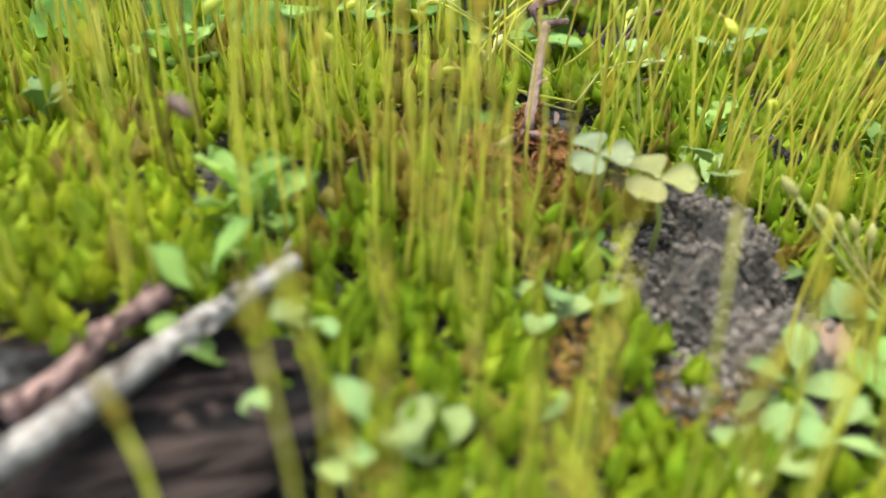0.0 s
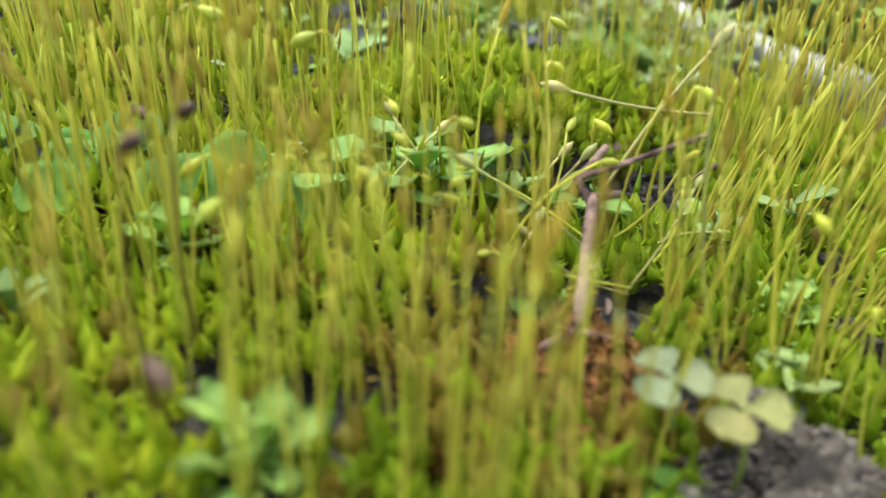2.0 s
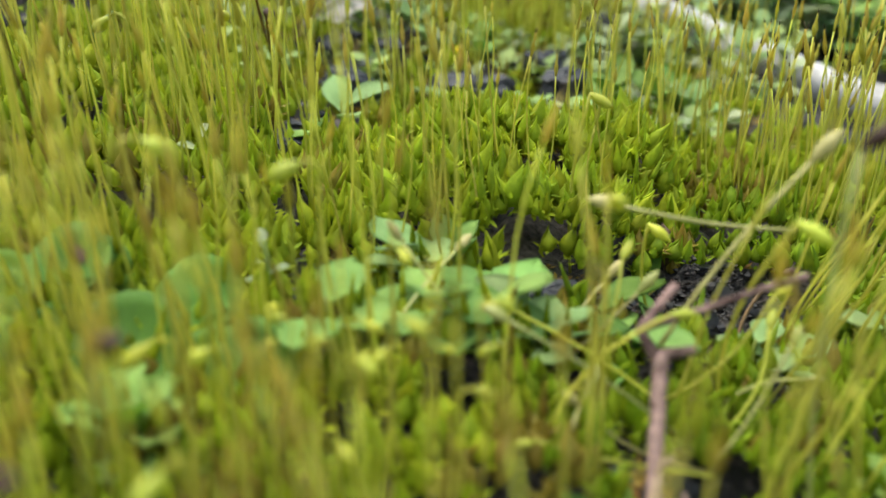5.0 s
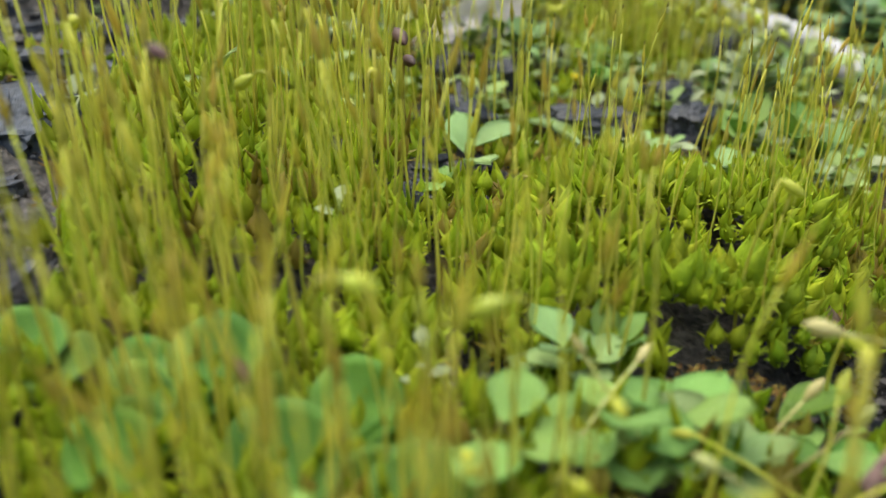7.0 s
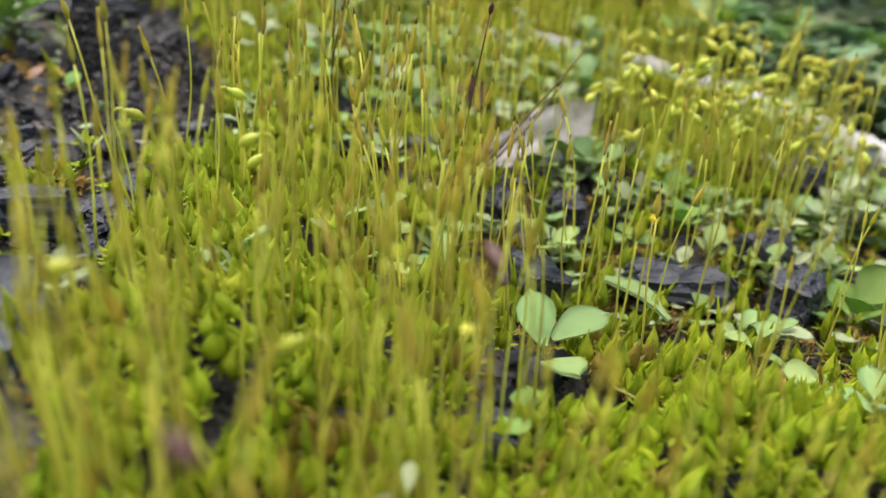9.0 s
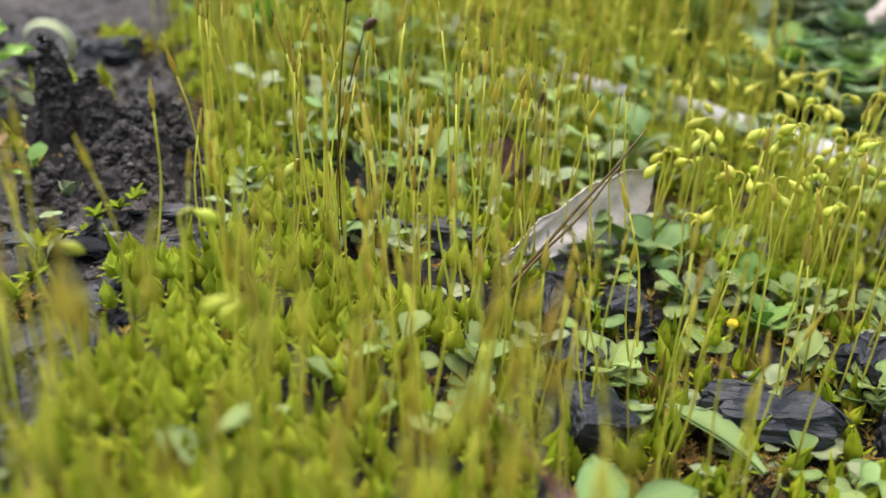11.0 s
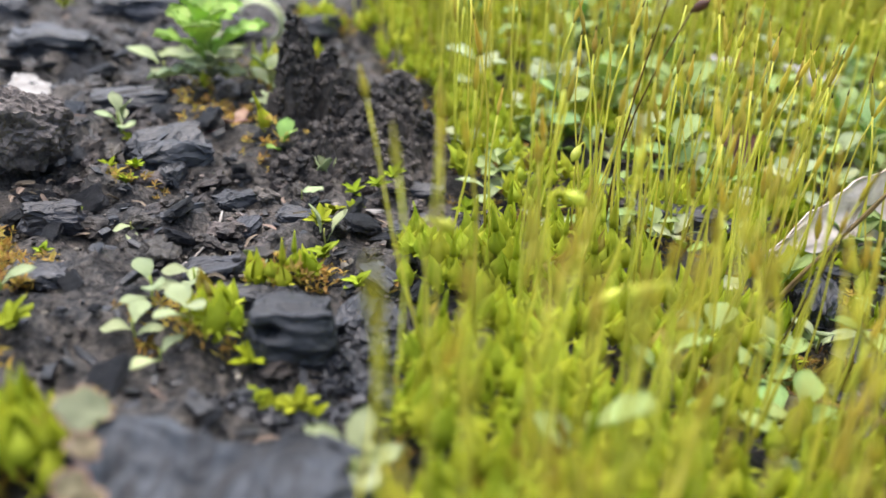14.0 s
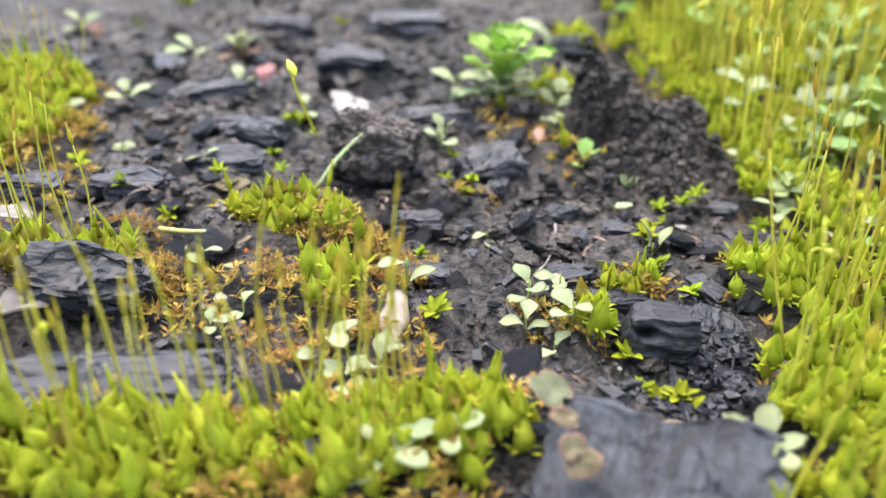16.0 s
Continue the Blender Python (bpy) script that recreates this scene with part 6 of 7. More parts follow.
def bark_bits(home, line, radius, count, mat, seed):
    """Peeling flakes and knots along a stick that is already built."""
    r = random.Random(seed)
    o, pts = home.matrix_basis.translation, [Vector(p) for p in line]
    for i in range(count):
        k = r.randrange(len(pts) - 1)
        p, way = pts[k].lerp(pts[k + 1], r.random()) - o, (pts[k + 1] - pts[k]).normalized()
        a = r.uniform(0.2, 2.9)
        side = way.cross(Vector((0, 0, 1))).normalized()
        out = side * math.cos(a) + side.cross(way) * math.sin(a)
        turn = Matrix((way.cross(out), way, out)).transposed().to_4x4()
        if i % 4 == 0:
            me = mesh_from("knot", lump((radius * 1.1, radius * 1.5, radius * 0.8), 3, 0.3, 0, 0.3, seed + i), mat)
            place("knot", me, home, Matrix.Translation(p + out * radius * 0.85) @ turn)
        else:
            v, f = leaf(r.uniform(0.0010, 0.0022), r.uniform(0.0005, 0.0010), 0.5, 0.5, -0.5, wave=0.4, rows=6, cols=4, thick=0.00006, seed=i)
            place("bark_flake", mesh_raw("bark_flake", v, f, mat), home, Matrix.Translation(p + out * radius * 1.0) @ turn @ turned(r.uniform(4, 22), 0, r.uniform(-25, 25)))


fallen = stick("fallen_stick", [(0.0180, -0.0464, 0.0044), (0.0201, -0.0388, 0.0037), (0.0234, -0.0305, 0.0038), (0.0282, -0.0209, 0.0045)], [0.00115, 0.00108, 0.00098, 0.00085], BARK_PALE, "pale peeling fallen stick lying over charred wood", seed=2, rough=0.10)
broken = stick("broken_twig", [(0.0163, -0.0401, 0.0036), (0.0175, -0.0356, 0.0038), (0.0181, -0.0307, 0.0039), (0.0200, -0.0264, 0.0042)], [0.0009, 0.00085, 0.0008, 0.0010], BARK_BROWN, "broken reddish-brown twig beside a pale stick", "twig", seed=5)
bark_bits(fallen, [(0.0180, -0.0464, 0.0044), (0.0201, -0.0388, 0.0037), (0.0234, -0.0305, 0.0038), (0.0282, -0.0209, 0.0045)], 0.00098, 15, BARK_PALE, 5)
bark_bits(broken, [(0.0163, -0.0401, 0.0036), (0.0175, -0.0356, 0.0038), (0.0181, -0.0307, 0.0039), (0.0200, -0.0264, 0.0042)], 0.00085, 9, BARK_BROWN, 9)
stick("forked_twig", [(0.0431, 0.0121, 0.0031), (0.0433, 0.0165, 0.0056), (0.0434, 0.0212, 0.0082), (0.0436, 0.0258, 0.0109)], [0.00066, 0.00062, 0.00060, 0.00066], BARK_BROWN, "grey-brown forked twig standing in moss", "twig", seed=7,
      branches=[([(0.0431, 0.0123, 0.0030), (0.0405, 0.0105, 0.0018), (0.0385, 0.0095, 0.0008)], 0.0006), ([(0.0431, 0.0120, 0.0028), (0.0470, 0.0112, 0.0026)], 0.0005),
                ([(0.0436, 0.0256, 0.0108), (0.0462, 0.0262, 0.0112)], 0.0006), ([(0.0435, 0.0250, 0.0104), (0.0418, 0.0270, 0.0122), (0.0445, 0.0300, 0.0150)], 0.0006),
                ([(0.0433, 0.0175, 0.0062), (0.0446, 0.0178, 0.0070)], 0.0004)])
stick("thin_brown_twig", [(0.0418, 0.0270, 0.0122), (0.0462, 0.0280, 0.0138), (0.0508, 0.0290, 0.0156), (0.0545, 0.0296, 0.0168)], [0.00038, 0.00032, 0.00028, 0.00036], BARK_BROWN, "thin brown twig crossing a forked twig", "twig", seed=9)
stick("bleached_stick", [(-0.0396, 0.2079, 0.0173), (-0.0198, 0.2120, 0.0159), (0.0021, 0.2113, 0.0129), (0.0290, 0.2016, 0.0092), (0.0432, 0.1965, 0.0060), (0.0628, 0.1853, 0.0012), (0.100, 0.150, ground(0.1, 0.15) + 0.004)], [0.0018, 0.0024, 0.0026, 0.0032, 0.0036, 0.0042, 0.0042], BARK_WHITE, "long bleached white stick lying behind the moss", seed=11, sides=14, rough=0.4)
stick("dry_straw", [(-0.1212, 0.0706, 0.0217), (-0.1235, 0.0683, 0.0223), (-0.1263, 0.0662, 0.0229)], [0.0003, 0.00035, 0.0004], STALK_PALE, "short yellow straw lying on moss", "straw", 6, seed=3)
stick("root_thread", [(-0.0852, 0.1018, 0.0188), (-0.0828, 0.0972, 0.0183), (-0.0816, 0.0909, 0.0182), (-0.0819, 0.0856, 0.0181)], [0.00016, 0.00018, 0.00018, 0.00012], BARK_PALE, "thin pale root thread on charred soil", "root", 5, seed=4)
stick("root_thread", [(-0.0797, 0.1082, 0.0177), (-0.0815, 0.1041, 0.0179)], [0.00016, 0.00012], BARK_PALE, "thin pale root thread on charred soil", "root", 5, seed=6)
stick("dry_needle", [(-0.0224, 0.1146, 0.0108), (-0.0182, 0.1182, 0.0167), (-0.0124, 0.1227, 0.0244), (-0.0053, 0.1288, 0.0345)], [0.00024, 0.00024, 0.00020, 0.00012], STALK_BROWN, "long thin brown dry stalk leaning over a dry leaf", "dry stalk", 6, seed=13)
stick("dry_needle", [(-0.0221, 0.1157, 0.0107), (-0.0174, 0.1211, 0.0165), (-0.0115, 0.1267, 0.0236), (-0.0078, 0.1296, 0.0292)], [0.00022, 0.00022, 0.00018, 0.00010], STALK_BROWN, "long thin brown dry stalk leaning over a dry leaf", "dry stalk", 6, seed=14)


# ---- grass blade, dry leaves, small finds ----
def lying_leaf(name, x, y, length, width, mat, label, rz=0, rx=0, ry=0, up=0.002, category="dry leaf", **how):
    v, f = leaf(length, width, rows=12, cols=6, thick=0.00025, **how)
    return tagged(place(name, mesh_raw(name, v, f, mat), None, on(x, y, up, rz, 1, rx, ry)), label, category)


def folded_leaf(a, b, c, mat, label):
    """A withered three-cornered leaf with its point at a and its broad end from b to c, buckled."""
    a, b, c = Vector(a), Vector(b), Vector(c)
    n = (b - a).cross(c - a).normalized()
    rows, cols = 18, 10
    top = []
    for i in range(rows + 1):
        s = i / rows
        for j in range(cols + 1):
            u = j / cols
            p = a.lerp(b, s).lerp(a.lerp(c, s), u)
            p += (b - c).normalized() * 0.0036 * math.sin(math.pi * s) * (1 - u)
            p += (c - a).normalized() * 0.0012 * math.sin(math.pi * u) * (1 if i == rows else 0)
            p += n * (0.0008 * math.sin(math.pi * u) * s + 0.0012 * noise.noise(Vector((s * 4, u * 3, 1))) + 0.0005 * noise.noise(Vector((s * 12, u * 9, 4))))
            p += (b - c).normalized() * 0.0010 * noise.noise(Vector((s * 7, 0, 9))) * (1 if j in (0, cols) else 0)
            top.append(p - a)
    o, k = len(top), cols + 1
    verts = top + [p - n * 0.0003 for p in top]
    faces = []
    for i in range(rows):
        for j in range(cols):
            q = (i * k + j, i * k + j + 1, (i + 1) * k + j + 1, (i + 1) * k + j)
            faces += [q, tuple(o + t for t in q[::-1])]
    rim = [i * k for i in range(rows + 1)] + [rows * k + j for j in range(1, k)] + [i * k + cols for i in range(rows - 1, -1, -1)] + list(range(cols - 1, 0, -1))
    for s, t in zip(rim, rim[1:] + rim[:1]):
        faces.append((s, o + s, o + t, t))
    tagged(place("dry_leaf", mesh_raw("dry_leaf", verts, faces, mat), None, Matrix.Translation(a)), label, "dry leaf")


lying_leaf("grass_blade", -0.1193, 0.0903, 0.0112, 0.0015, LEAF_PALE, "short pale green grass blade beside a clod", -48, 52, 0, 0.001, "grass", tip=0.35, bend=0.15)
folded_leaf((-0.0222, 0.1281, 0.0142), (-0.0043, 0.1508, 0.0219), (-0.0054, 0.1449, 0.0124), DRY, "large pale pinkish dry leaf, folded, standing over charcoal")
lying_leaf("dry_leaf", -0.0289, 0.1614, 0.008, 0.007, DRY_BROWN, "dark reddish-brown dead leaf standing among stalks", 10, 70, 0, 0.002, tip=0.6, cup=0.3, bend=0.2, wave=0.2, seed=3)


def rolled_leaf(a, b, radius, mat, label):
    """A withered leaf rolled into a loose tube from a to b, torn at its end."""
    a, b = Vector(a), Vector(b)
    way = (b - a).normalized()
    u = way.cross(Vector((0, 0, 1))).normalized()
    w = u.cross(way)
    rows, cols, top, under = 14, 14, [], []
    for i in range(rows + 1):
        s = i / rows
        for j in range(cols + 1):
            t = radians(-150 + 290 * j / cols + 40 * noise.noise(Vector((s * 2, 3, 1))))
            q = radius * (0.45 + 0.75 * math.sin(math.pi * (0.12 + 0.66 * s))) * (1 + 0.28 * noise.noise(Vector((s * 4, j * 0.4, 5)))) * (1 - 0.25 * j / cols) * (1 + 0.07 * math.cos(2.1 * j + 2 * s))
            p = (b - a) * (s * (1 + 0.14 * noise.noise(Vector((j * 0.7, 2, 8))))) + u * q * math.cos(t) + w * q * math.sin(t)
            top.append(p)
            under.append(p - (u * math.cos(t) + w * math.sin(t)) * 0.00018)
    o, k = len(top), cols + 1
    faces = []
    for i in range(rows):
        for j in range(cols):
            q = (i * k + j, i * k + j + 1, (i + 1) * k + j + 1, (i + 1) * k + j)
            faces += [q, tuple(o + t for t in q[::-1])]
    rim = [i * k for i in range(rows + 1)] + [rows * k + j for j in range(1, k)] + [i * k + cols for i in range(rows - 1, -1, -1)] + list(range(cols - 1, 0, -1))
    for s, t in zip(rim, rim[1:] + rim[:1]):
        faces.append((s, o + s, o + t, t))
    tagged(place("rolled_leaf", mesh_raw("rolled_leaf", top + under, faces, mat), None, Matrix.Translation(a)), label, "dry leaf")


rolled_leaf((-0.0878, 0.0627, 0.0183), (-0.0911, 0.0702, 0.021), 0.0017, DRY_TAN, "pinkish dry leaf rolled into a tube, standing on soil")



def rimmed_leaf(at, blades, mat, label, tilt=34):
    """Round blades (dx, dz, radius, roll), tilted up, each with a thin reddish rim."""
    o = Vector(at)
    home = thing("lobed_leaf", label, "leaf", Matrix.Translation(o), "lobed leaves")
    for k, (dx, dz, q, roll) in enumerate(blades):
        m = turned(tilt + 14 * k, 12 - 20 * k, 18, (dx * 0.95, dx * 0.3 + dz * 0.75, dz)) @ Matrix.Diagonal((1.3, 0.85, 1, 1)) @ turned(0, 0, roll)
        b = place("blade", mesh_raw("blade", *disc_leaf(q, 0.10, 0.10, 0.3, 0.00014, k + q * 900, 0.28), mat), home, m)
        ring = b.data.vertices
        edge = [ring[1 + 3 * 20 + i].co + Vector((0, 0, -0.00007)) for i in range(1, 20)]
        place("rim", mesh_raw("rim", *tube(edge, 0.00010, 5), LEAF_RED), b, None, "thin red leaf rim")


rimmed_leaf((-0.0609, 0.0516, 0.0256), [(0, 0, 0.0010, 40), (0.0013, -0.0010, 0.0012, 200)], LEAF_PINK, "two-lobed reddish-rimmed leaf hanging over grey charcoal")
rimmed_leaf((-0.0632, 0.0552, 0.0252), [(0, 0, 0.0010, 90)], LEAF_PINK, "small round reddish leaf beside grey charcoal")
rimmed_leaf((-0.0659, 0.0582, 0.0252), [(0, 0, 0.0018, 60)], LEAF_DULL, "dull green round leaf over moss", 16)
lying_leaf("dry_leaf", -0.1248, 0.0416, 0.0064, 0.0060, DRY_GREY, "pale greyish dry leaf at the foot of moss", -50, 20, 0, 0.003, tip=0.5, cup=0.3, bend=0.3, wave=0.2, seed=8)
lying_leaf("dry_leaf", -0.1439, 0.0543, 0.0064, 0.0050, DRY_GREY, "pale greyish dry leaf at the foot of moss", -70, 10, 0, 0.004, tip=0.5, cup=0.3, bend=0.3, wave=0.2, seed=9)

def curled_leaf(at, radius, width, mat, label):
    """A narrow leaf that rises and curls over, with a paler rim."""
    home = thing("curled_leaf", label, "leaf", Matrix.Translation(Vector(at)) @ turned(0, 0, 29))
    top, bands = [], 22
    for i in range(bands + 1):
        s = i / bands
        a = math.radians(-70 + 235 * s)
        q = radius * (1.0 - 0.16 * s + 0.05 * math.sin(9 * s))
        w = width / 2 * (0.35 + 0.65 * math.sin(math.pi * min(1.0, 0.12 + 0.80 * s)))
        for u in (-1.0, -0.5, 0.0, 0.5, 1.0):
            lean = 0.4 * u * w
            top.append(Vector(((q + lean) * math.cos(a), u * w * 0.8, (q + lean) * math.sin(a) + radius * 0.9)))
    o = len(top)
    faces = []
    for i in range(bands):
        for j in range(4):
            c = (5 * i + j, 5 * i + j + 1, 5 * i + j + 6, 5 * i + j + 5)
            faces += [c, tuple(o + k for k in c[::-1])]
    under = [v + Vector((0, 0, -0.00012)) for v in top]
    blade = place("blade", mesh_raw("blade", top + under, faces, mat), home)
    for k in (0, 4):
        place("rim", mesh_raw("rim", *tube([top[5 * i + k] for i in range(bands + 1)], 0.00026, 6), LEAF_RIM), blade, None, "pale cream leaf rim")


curled_leaf((-0.1235, 0.1700, ground(-0.1235, 0.1700) + 0.0030), 0.0046, 0.0026, LEAF_PALE, "curled leaf with a pale rim behind a rosette")
lying_leaf("dead_leaf", -0.0618, 0.1088, 0.0044, 0.0022, BARK_BROWN, "small ribbed brown husk on soil", -60, 10, 0, 0.002, "husk", tip=0.5, cup=0.7, bend=0.4, seed=11)
lying_leaf("dead_leaf", -0.1552, 0.1198, 0.0048, 0.0042, LEAF_RED, "small red withered leaf on a stalk", 20, 50, 0, 0.003, "leaf", tip=0.6, cup=0.3, bend=0.6, wave=0.2, seed=12)
lying_leaf("dead_leaf", 0.0693, -0.0123, 0.0062, 0.0046, LEAF_RED, "withered brown leaf resting on seedlings", -40, 25, 0, 0.003, "dry leaf", tip=0.55, cup=-0.3, bend=0.4, wave=0.2, seed=13)
lying_leaf("dead_leaf", -0.0988, 0.1359, 0.0060, 0.0036, LEAF_PINK, "withered pinkish leaf at the foot of a seedling", 60, 15, 0, 0.001, "dry leaf", tip=0.55, cup=0.3, bend=0.4, wave=0.2, seed=14)
lying_leaf("dead_leaf", -0.1010, 0.1287, 0.0050, 0.0022, LEAF_RED, "withered red leaf at the foot of a seedling", 20, 25, 0, 0.001, "dry leaf", tip=0.55, cup=0.3, bend=0.4, wave=0.2, seed=15)
lying_leaf("dead_leaf", 0.0463, 0.0622, 0.0060, 0.0022, DRY_BROWN, "dark withered leaf beside the moss edge", 10, 60, 0, 0.001, "dry leaf", tip=0.5, cup=0.5, bend=0.4, wave=0.2, seed=16)
lying_leaf("dead_leaf", 0.0446, 0.0604, 0.0075, 0.0020, LEAF_ROUND, "dark green hanging leaf at the moss edge", 175, -60, 0, 0.007, "leaf", tip=0.5, cup=0.4, bend=0.4, seed=17)
for i, (x, y, size, rz, rx, mat) in enumerate((
    (0.0360, 0.2480, 0.036, -60, 30, DRY), (0.0291, 0.2559, 0.030, 40, 30, DRY_BROWN), (0.0609, 0.2671, 0.034, 80, 25, DRY_BROWN), (0.0139, 0.2546, 0.028, 120, 30, DRY_BROWN),
    (0.0030, 0.2581, 0.040, -70, 30, DRY), (-0.0104, 0.2576, 0.034, 20, 35, DRY_BROWN), (0.0175, 0.2566, 0.030, 70, 35, DRY_BROWN),
    (-0.2630, 0.1764, 0.012, 20, 20, LEAF_RED), (-0.1712, 0.2057, 0.012, 120, 20, LEAF_RED), (-0.2123, 0.1278, 0.008, 60, 20, DRY_BROWN), (-0.1721, 0.2089, 0.010, 60, 20, LEAF_RED), (-0.2593, 0.2021, 0.022, 80, 30, DRY), (-0.1200, 0.2185, 0.012, 10, 30, DRY))):
    lying_leaf("dry_leaf", x, y, size, size * 0.55, mat, "dry curled fallen leaf beyond the moss" if mat is not LEAF_RED else "small reddish dead leaf on bare soil", rz, rx, 0, 0.012 if y > 0.24 else 0.003, tip=0.55, cup=0.35, bend=0.35, wave=0.25, seed=20 + i)

bead = bmesh.new()
bmesh.ops.create_icosphere(bead, subdivisions=3, radius=0.0006)
for v in bead.verts:
    v.co *= 1 + 0.08 * noise.noise(v.co * 1500)
tagged(place("orange_bead", mesh_from("orange_bead", bead, SEED), None, on(-0.1153, 0.0704, 0.0006)), "tiny orange ball-shaped fruiting body on soil", "fungus")
for i, (x, y, size) in enumerate(((-0.1374, 0.1236, 0.0064), (-0.1436, 0.1288, 0.0036), (-0.1100, 0.0609, 0.0026), (-0.1105, 0.0588, 0.0018), (-0.0711, 0.1150, 0.0026), (-0.0900, 0.1014, 0.0024), (-0.0127, 0.0972, 0.0024))):
    me = mesh_from("white_flake", lump((size, size * 0.8, size * 0.16), 9, 0.22, 0, 0.5, 40 + i, 2.6), CHALK, smooth=False)
    tagged(place("white_flake", me, None, on(x, y, size * 0.15, 40 * i, 1, 12, 8)), "chalky white flake on dark soil", "flake", "white flakes")
for i, (x, y, h) in enumerate(((0.0182, 0.0314, 0.004), (-0.0777, 0.0563, 0.002), (0.0088, 0.1315, 0.005))):
    me = mesh_from("yellow_petal", lump((0.0014, 0.0012, 0.0008), 3, 0.3, 0, 0.3, 50 + i), YELLOW)
    tagged(place("yellow_petal", me, None, on(x, y, h, 30 * i, 1, 20, 10)), "tiny bright yellow petal caught among leaves", "petal", "yellow petals")


# ---- single stalks that stand out ----
def lone_stalk(base, tip, mats, label, arch=0.0, pod=1.0, droop=1.0, radius=0.00018, name="lone_stalk", group="single stalks"):
    """A stalk from base to tip, bowed sideways by arch, with its capsule hanging by droop (1 down, 0 straight on)."""
    a, b = Vector(base), Vector(tip)
    home = thing(name, label, "moss stalk", Matrix.Translation(a), group)
    d = b - a
    side = d.cross(Vector((0.3, 1, 0.1))).normalized() * arch
    pts = [d * s + side * math.sin(math.pi * s) for s in (0, 0.15, 0.3, 0.45, 0.6, 0.75, 0.88, 1.0)]
    v, f = tube(pts, radius, 6)
    place("stem", mesh_raw("stem", v, f, mats[0]), home)
    way = (pts[-1] - pts[-2]).normalized()
    hang = (way * (1 - droop * 0.6) + Vector((way.x * 0.4 + 0.5 * droop, way.y * 0.4, -0.75)) * droop).normalized()
    prof = ((-0.15, 0.16), (0.3, 0.34), (0.9, 0.60), (1.6, 0.68), (2.2, 0.56), (2.7, 0.30), (3.1, 0.08))
    v, f = tube([pts[-1] + hang * (q * 0.001 * pod) for q, _ in prof], [w * 0.001 * pod * 0.95 for _, w in prof], 9)
    place("capsule", mesh_raw("capsule", v, f, mats[1]), home)


def base_under(x, y):
    return x, y, ground(x, y) + 0.001


OLD = (STALK_BROWN, POD_BROWN)
RIPE = (STALK, POD)
WHITE = (STALK_PALE, STALK_PALE)
lone_stalk(base_under(0.0560, 0.0200), (0.0536, 0.0195, 0.0310), (STALK_PALE, POD_BROWN), "dry dark red-brown capsule on a pale stalk", 0.001, 1.0, 0.6)
lone_stalk(base_under(0.0500, 0.0330), (0.0526, 0.0277, 0.0222), RIPE, "nodding yellow-green capsule over moss", 0.002, 1.0)
lone_stalk(base_under(0.0445, 0.0480), (0.0428, 0.0457, 0.0132), RIPE, "nodding pale yellow capsule over a clearing", 0.001, 0.9)
lone_stalk(base_under(0.0350, 0.0560), (0.0362, 0.0541, 0.0238), RIPE, "nodding yellow capsule over a moss cushion", 0.001, 0.9)
lone_stalk(base_under(-0.0150, 0.0380), (-0.0113, 0.0284, 0.0400), OLD, "dry dark capsule on a long dark stalk", 0.001, 0.85, 0.8, 0.00012)
lone_stalk(base_under(-0.0420, 0.1230), (-0.0340, 0.1118, 0.0468), OLD, "dry dark capsule on a very long thin stalk", 0.002, 0.85, 0.4, 0.00010)
lone_stalk(base_under(-0.0421, 0.1242), (-0.0361, 0.1122, 0.0493), OLD, "dry dark capsule on a very long thin stalk", 0.001, 0.85, 0.4, 0.00010)
lone_stalk(base_under(-0.0200, 0.1080), (-0.0133, 0.1001, 0.0445), OLD, "small dry capsule on a leaning brown stalk", 0.000, 0.5, 0.1, 0.0001)
lone_stalk((-0.1329, 0.1076, 0.0212), (-0.1135, 0.0801, 0.0438), RIPE, "single nodding yellow capsule on a long stalk over bare soil", 0.002, 0.95)
lone_stalk((-0.0086, 0.0852, 0.0097), (-0.0052, 0.0705, 0.0282), OLD, "dry dark red capsule over leafy seedlings", 0.001, 1.1, 0.6)
lone_stalk((-0.0178, 0.1055, 0.0096), (-0.0051, 0.0671, 0.0323), OLD, "dry dark red capsule above moss stalks", 0.001, 1.3, 0.6)
lone_stalk((0.0148, -0.0112, 0.0052), (0.0202, -0.0213, 0.0177), OLD, "dry dark red capsule above moss buds", 0.001, 1.1, 0.7)
for tip in ((0.0129, -0.0016, 0.0256), (0.0155, -0.0133, 0.0270)):
    lone_stalk(base_under(tip[0] - 0.001, tip[1] + 0.0012), tip, OLD, "dry dark red capsule above moss stalks", 0.001, 0.9, 0.6, 0.00013)
lone_stalk((-0.0089, 0.0296, 0.0108), (-0.0037, 0.0208, 0.0197), OLD, "dry dark red capsule above moss stalks", 0.001, 1.0, 0.7)
lone_stalk((0.0522, 0.0432, 0.0009), (0.0572, 0.0505, 0.0062), OLD, "dry dark red capsule low among moss stalks", 0.001, 0.8, 0.4)
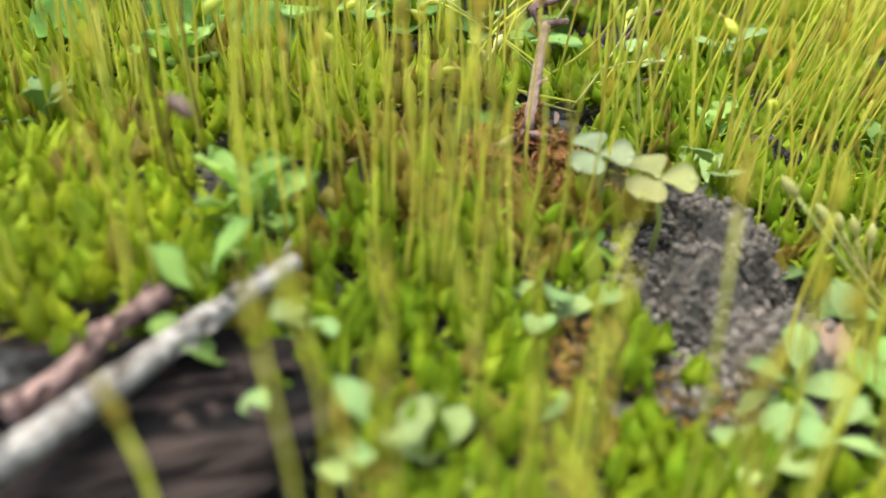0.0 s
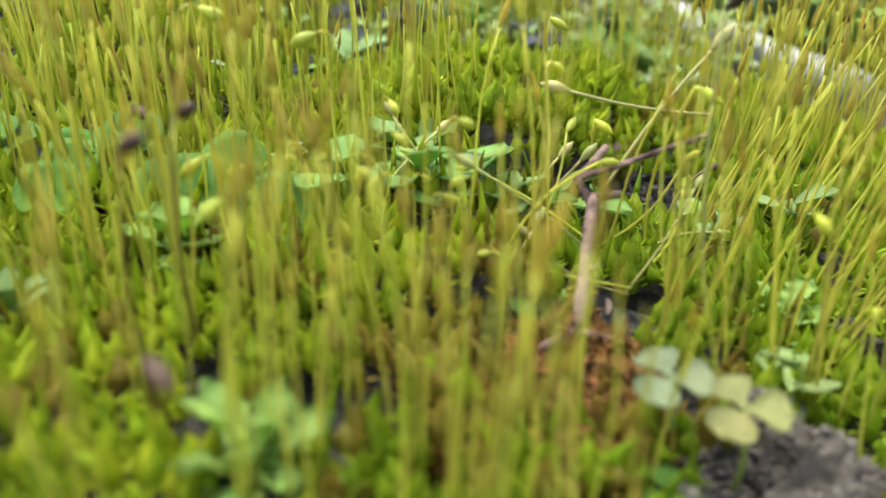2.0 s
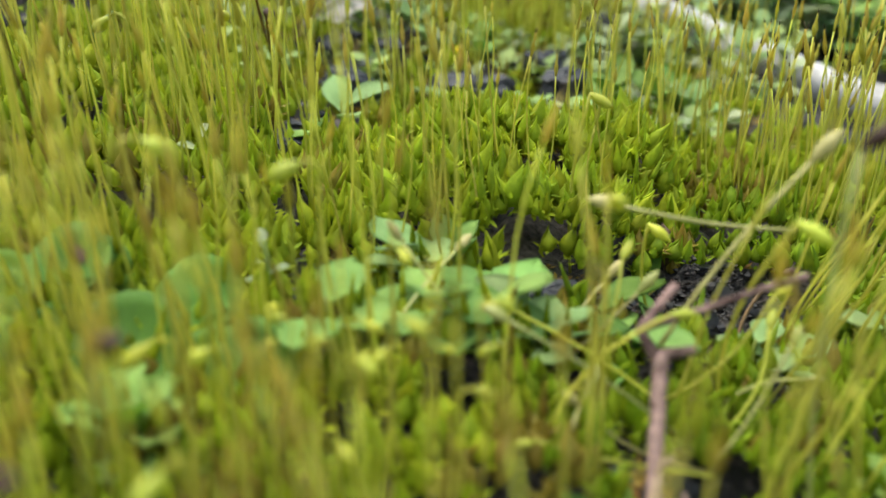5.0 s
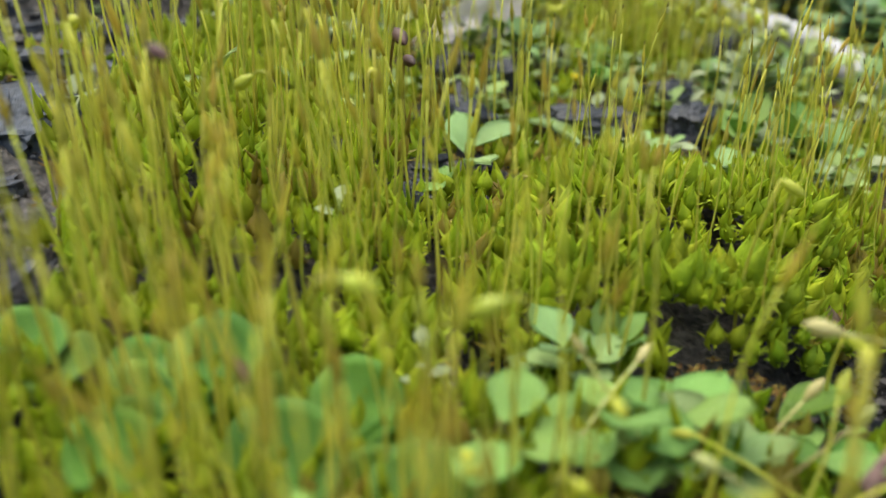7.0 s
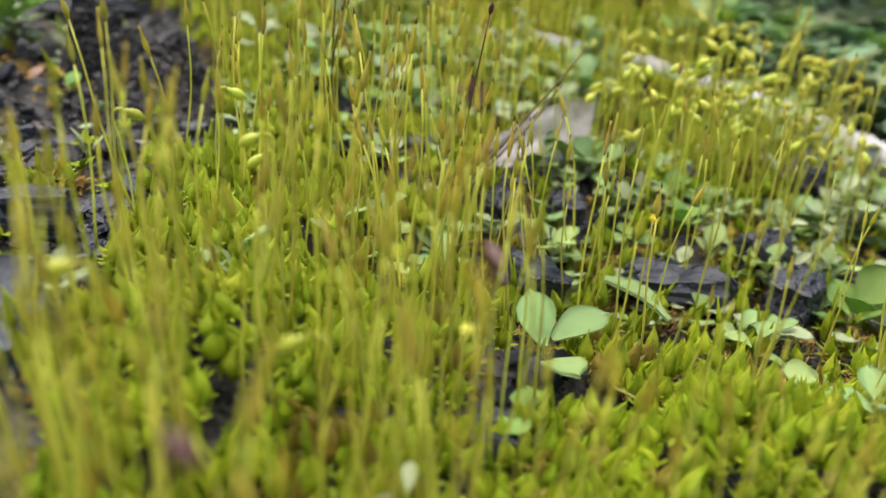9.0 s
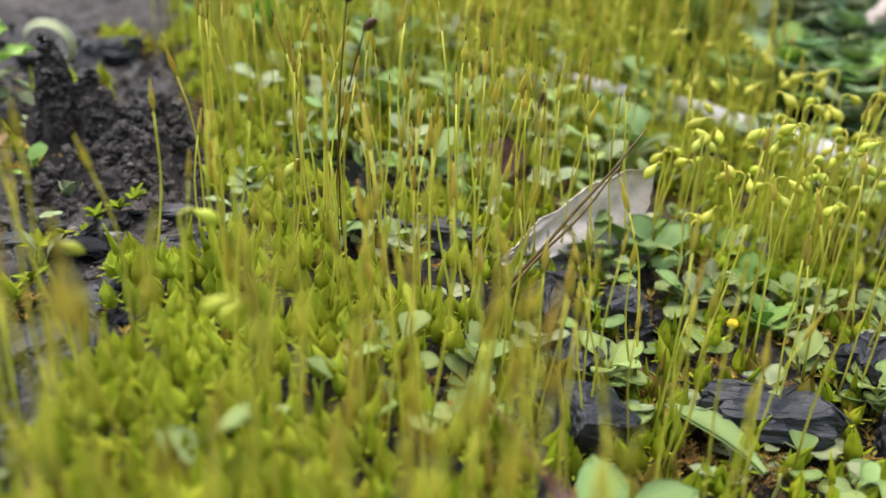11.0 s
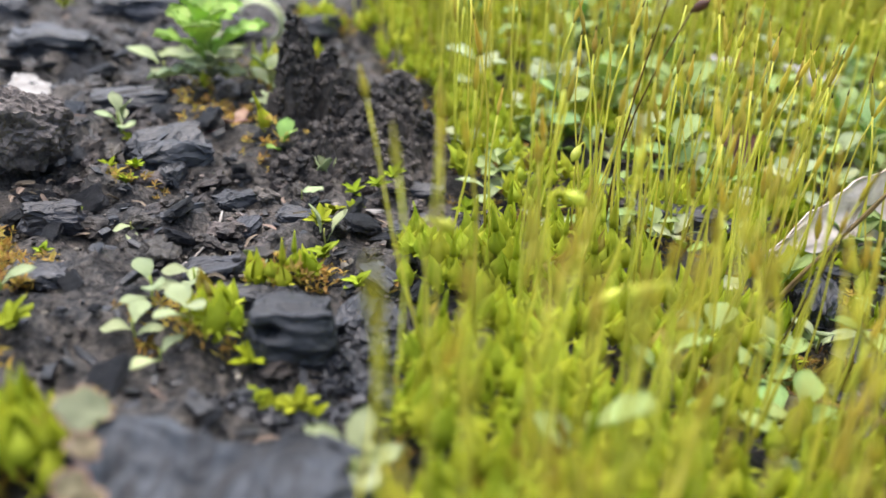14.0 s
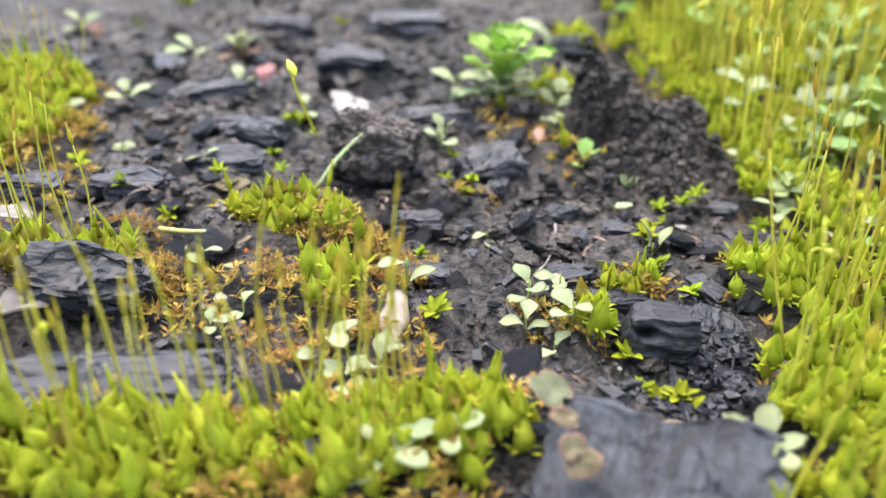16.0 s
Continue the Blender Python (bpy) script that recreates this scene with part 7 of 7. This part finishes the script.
lone_stalk((0.0439, 0.0308, 0.0086), (0.0545, 0.0352, 0.0243), WHITE, "bleached fallen stalk leaning out of the moss", 0.0005, 1.1, 0.0, 0.00020)
lone_stalk((0.0553, 0.0396, 0.0162), (0.0400, 0.0355, 0.0193), WHITE, "bleached stalk lying across moss stalks", 0.0005, 1.1, 0.0, 0.00020)
lone_stalk((0.0199, 0.0246, 0.0082), (0.0251, 0.0358, 0.0138), WHITE, "bleached fallen stalk leaning out of the moss", 0.0005, 0.8, 0.0, 0.00016)
lone_stalk((0.0358, 0.0146, 0.0040), (0.0379, 0.0233, 0.0084), WHITE, "bleached fallen stalk leaning out of the moss", 0.0002, 0.8, 0.0, 0.00018)
lone_stalk((0.0069, 0.0835, 0.0092), (0.0174, 0.0753, 0.0101), WHITE, "bleached stalk with a spindle capsule lying on moss", 0.0005, 0.7, 0.0, 0.00011)
lone_stalk((0.0797, -0.0037, -0.0086), (0.0680, -0.0039, 0.0052), WHITE, "bleached stalk of a fallen bundle over seedlings", 0.0, 0.8, 0.0, 0.00018)
for k in range(1, 5):
    end = Vector((0.0703, -0.0018, 0.0026)) + Vector((0.0015, 0.0004, -0.0009)) * k
    lone_stalk((0.0803, -0.0021, -0.0077), tuple(end), WHITE, "bleached stalk of a fallen bundle over seedlings", 0.0003 * k, 0.75, 0.0, 0.00017)
pick = random.Random(91)
for i in range(13):
    c = Vector((0.0437, 0.0262, 0.0112))
    a = radians(pick.uniform(20, 80)) if i % 3 else radians(pick.uniform(150, 215))
    foot = c + Vector((pick.uniform(-0.012, 0.006), pick.uniform(-0.008, 0.006), -0.003))
    foot.z = ground(foot.x, foot.y) + pick.uniform(0.002, 0.005)
    n = pick.uniform(0.012, 0.021)
    up = pick.uniform(0.25, 0.75)
    lone_stalk(tuple(foot), tuple(foot + Vector((math.cos(a) * n * (1 - up * 0.4), math.sin(a) * n * 0.4, n * up))), RIPE if i % 2 else WHITE, "slanting stalk tangled over a twig top", pick.uniform(-0.002, 0.002), pick.uniform(0.55, 0.85), 0.5 if i % 2 else 0.0, 0.00014)
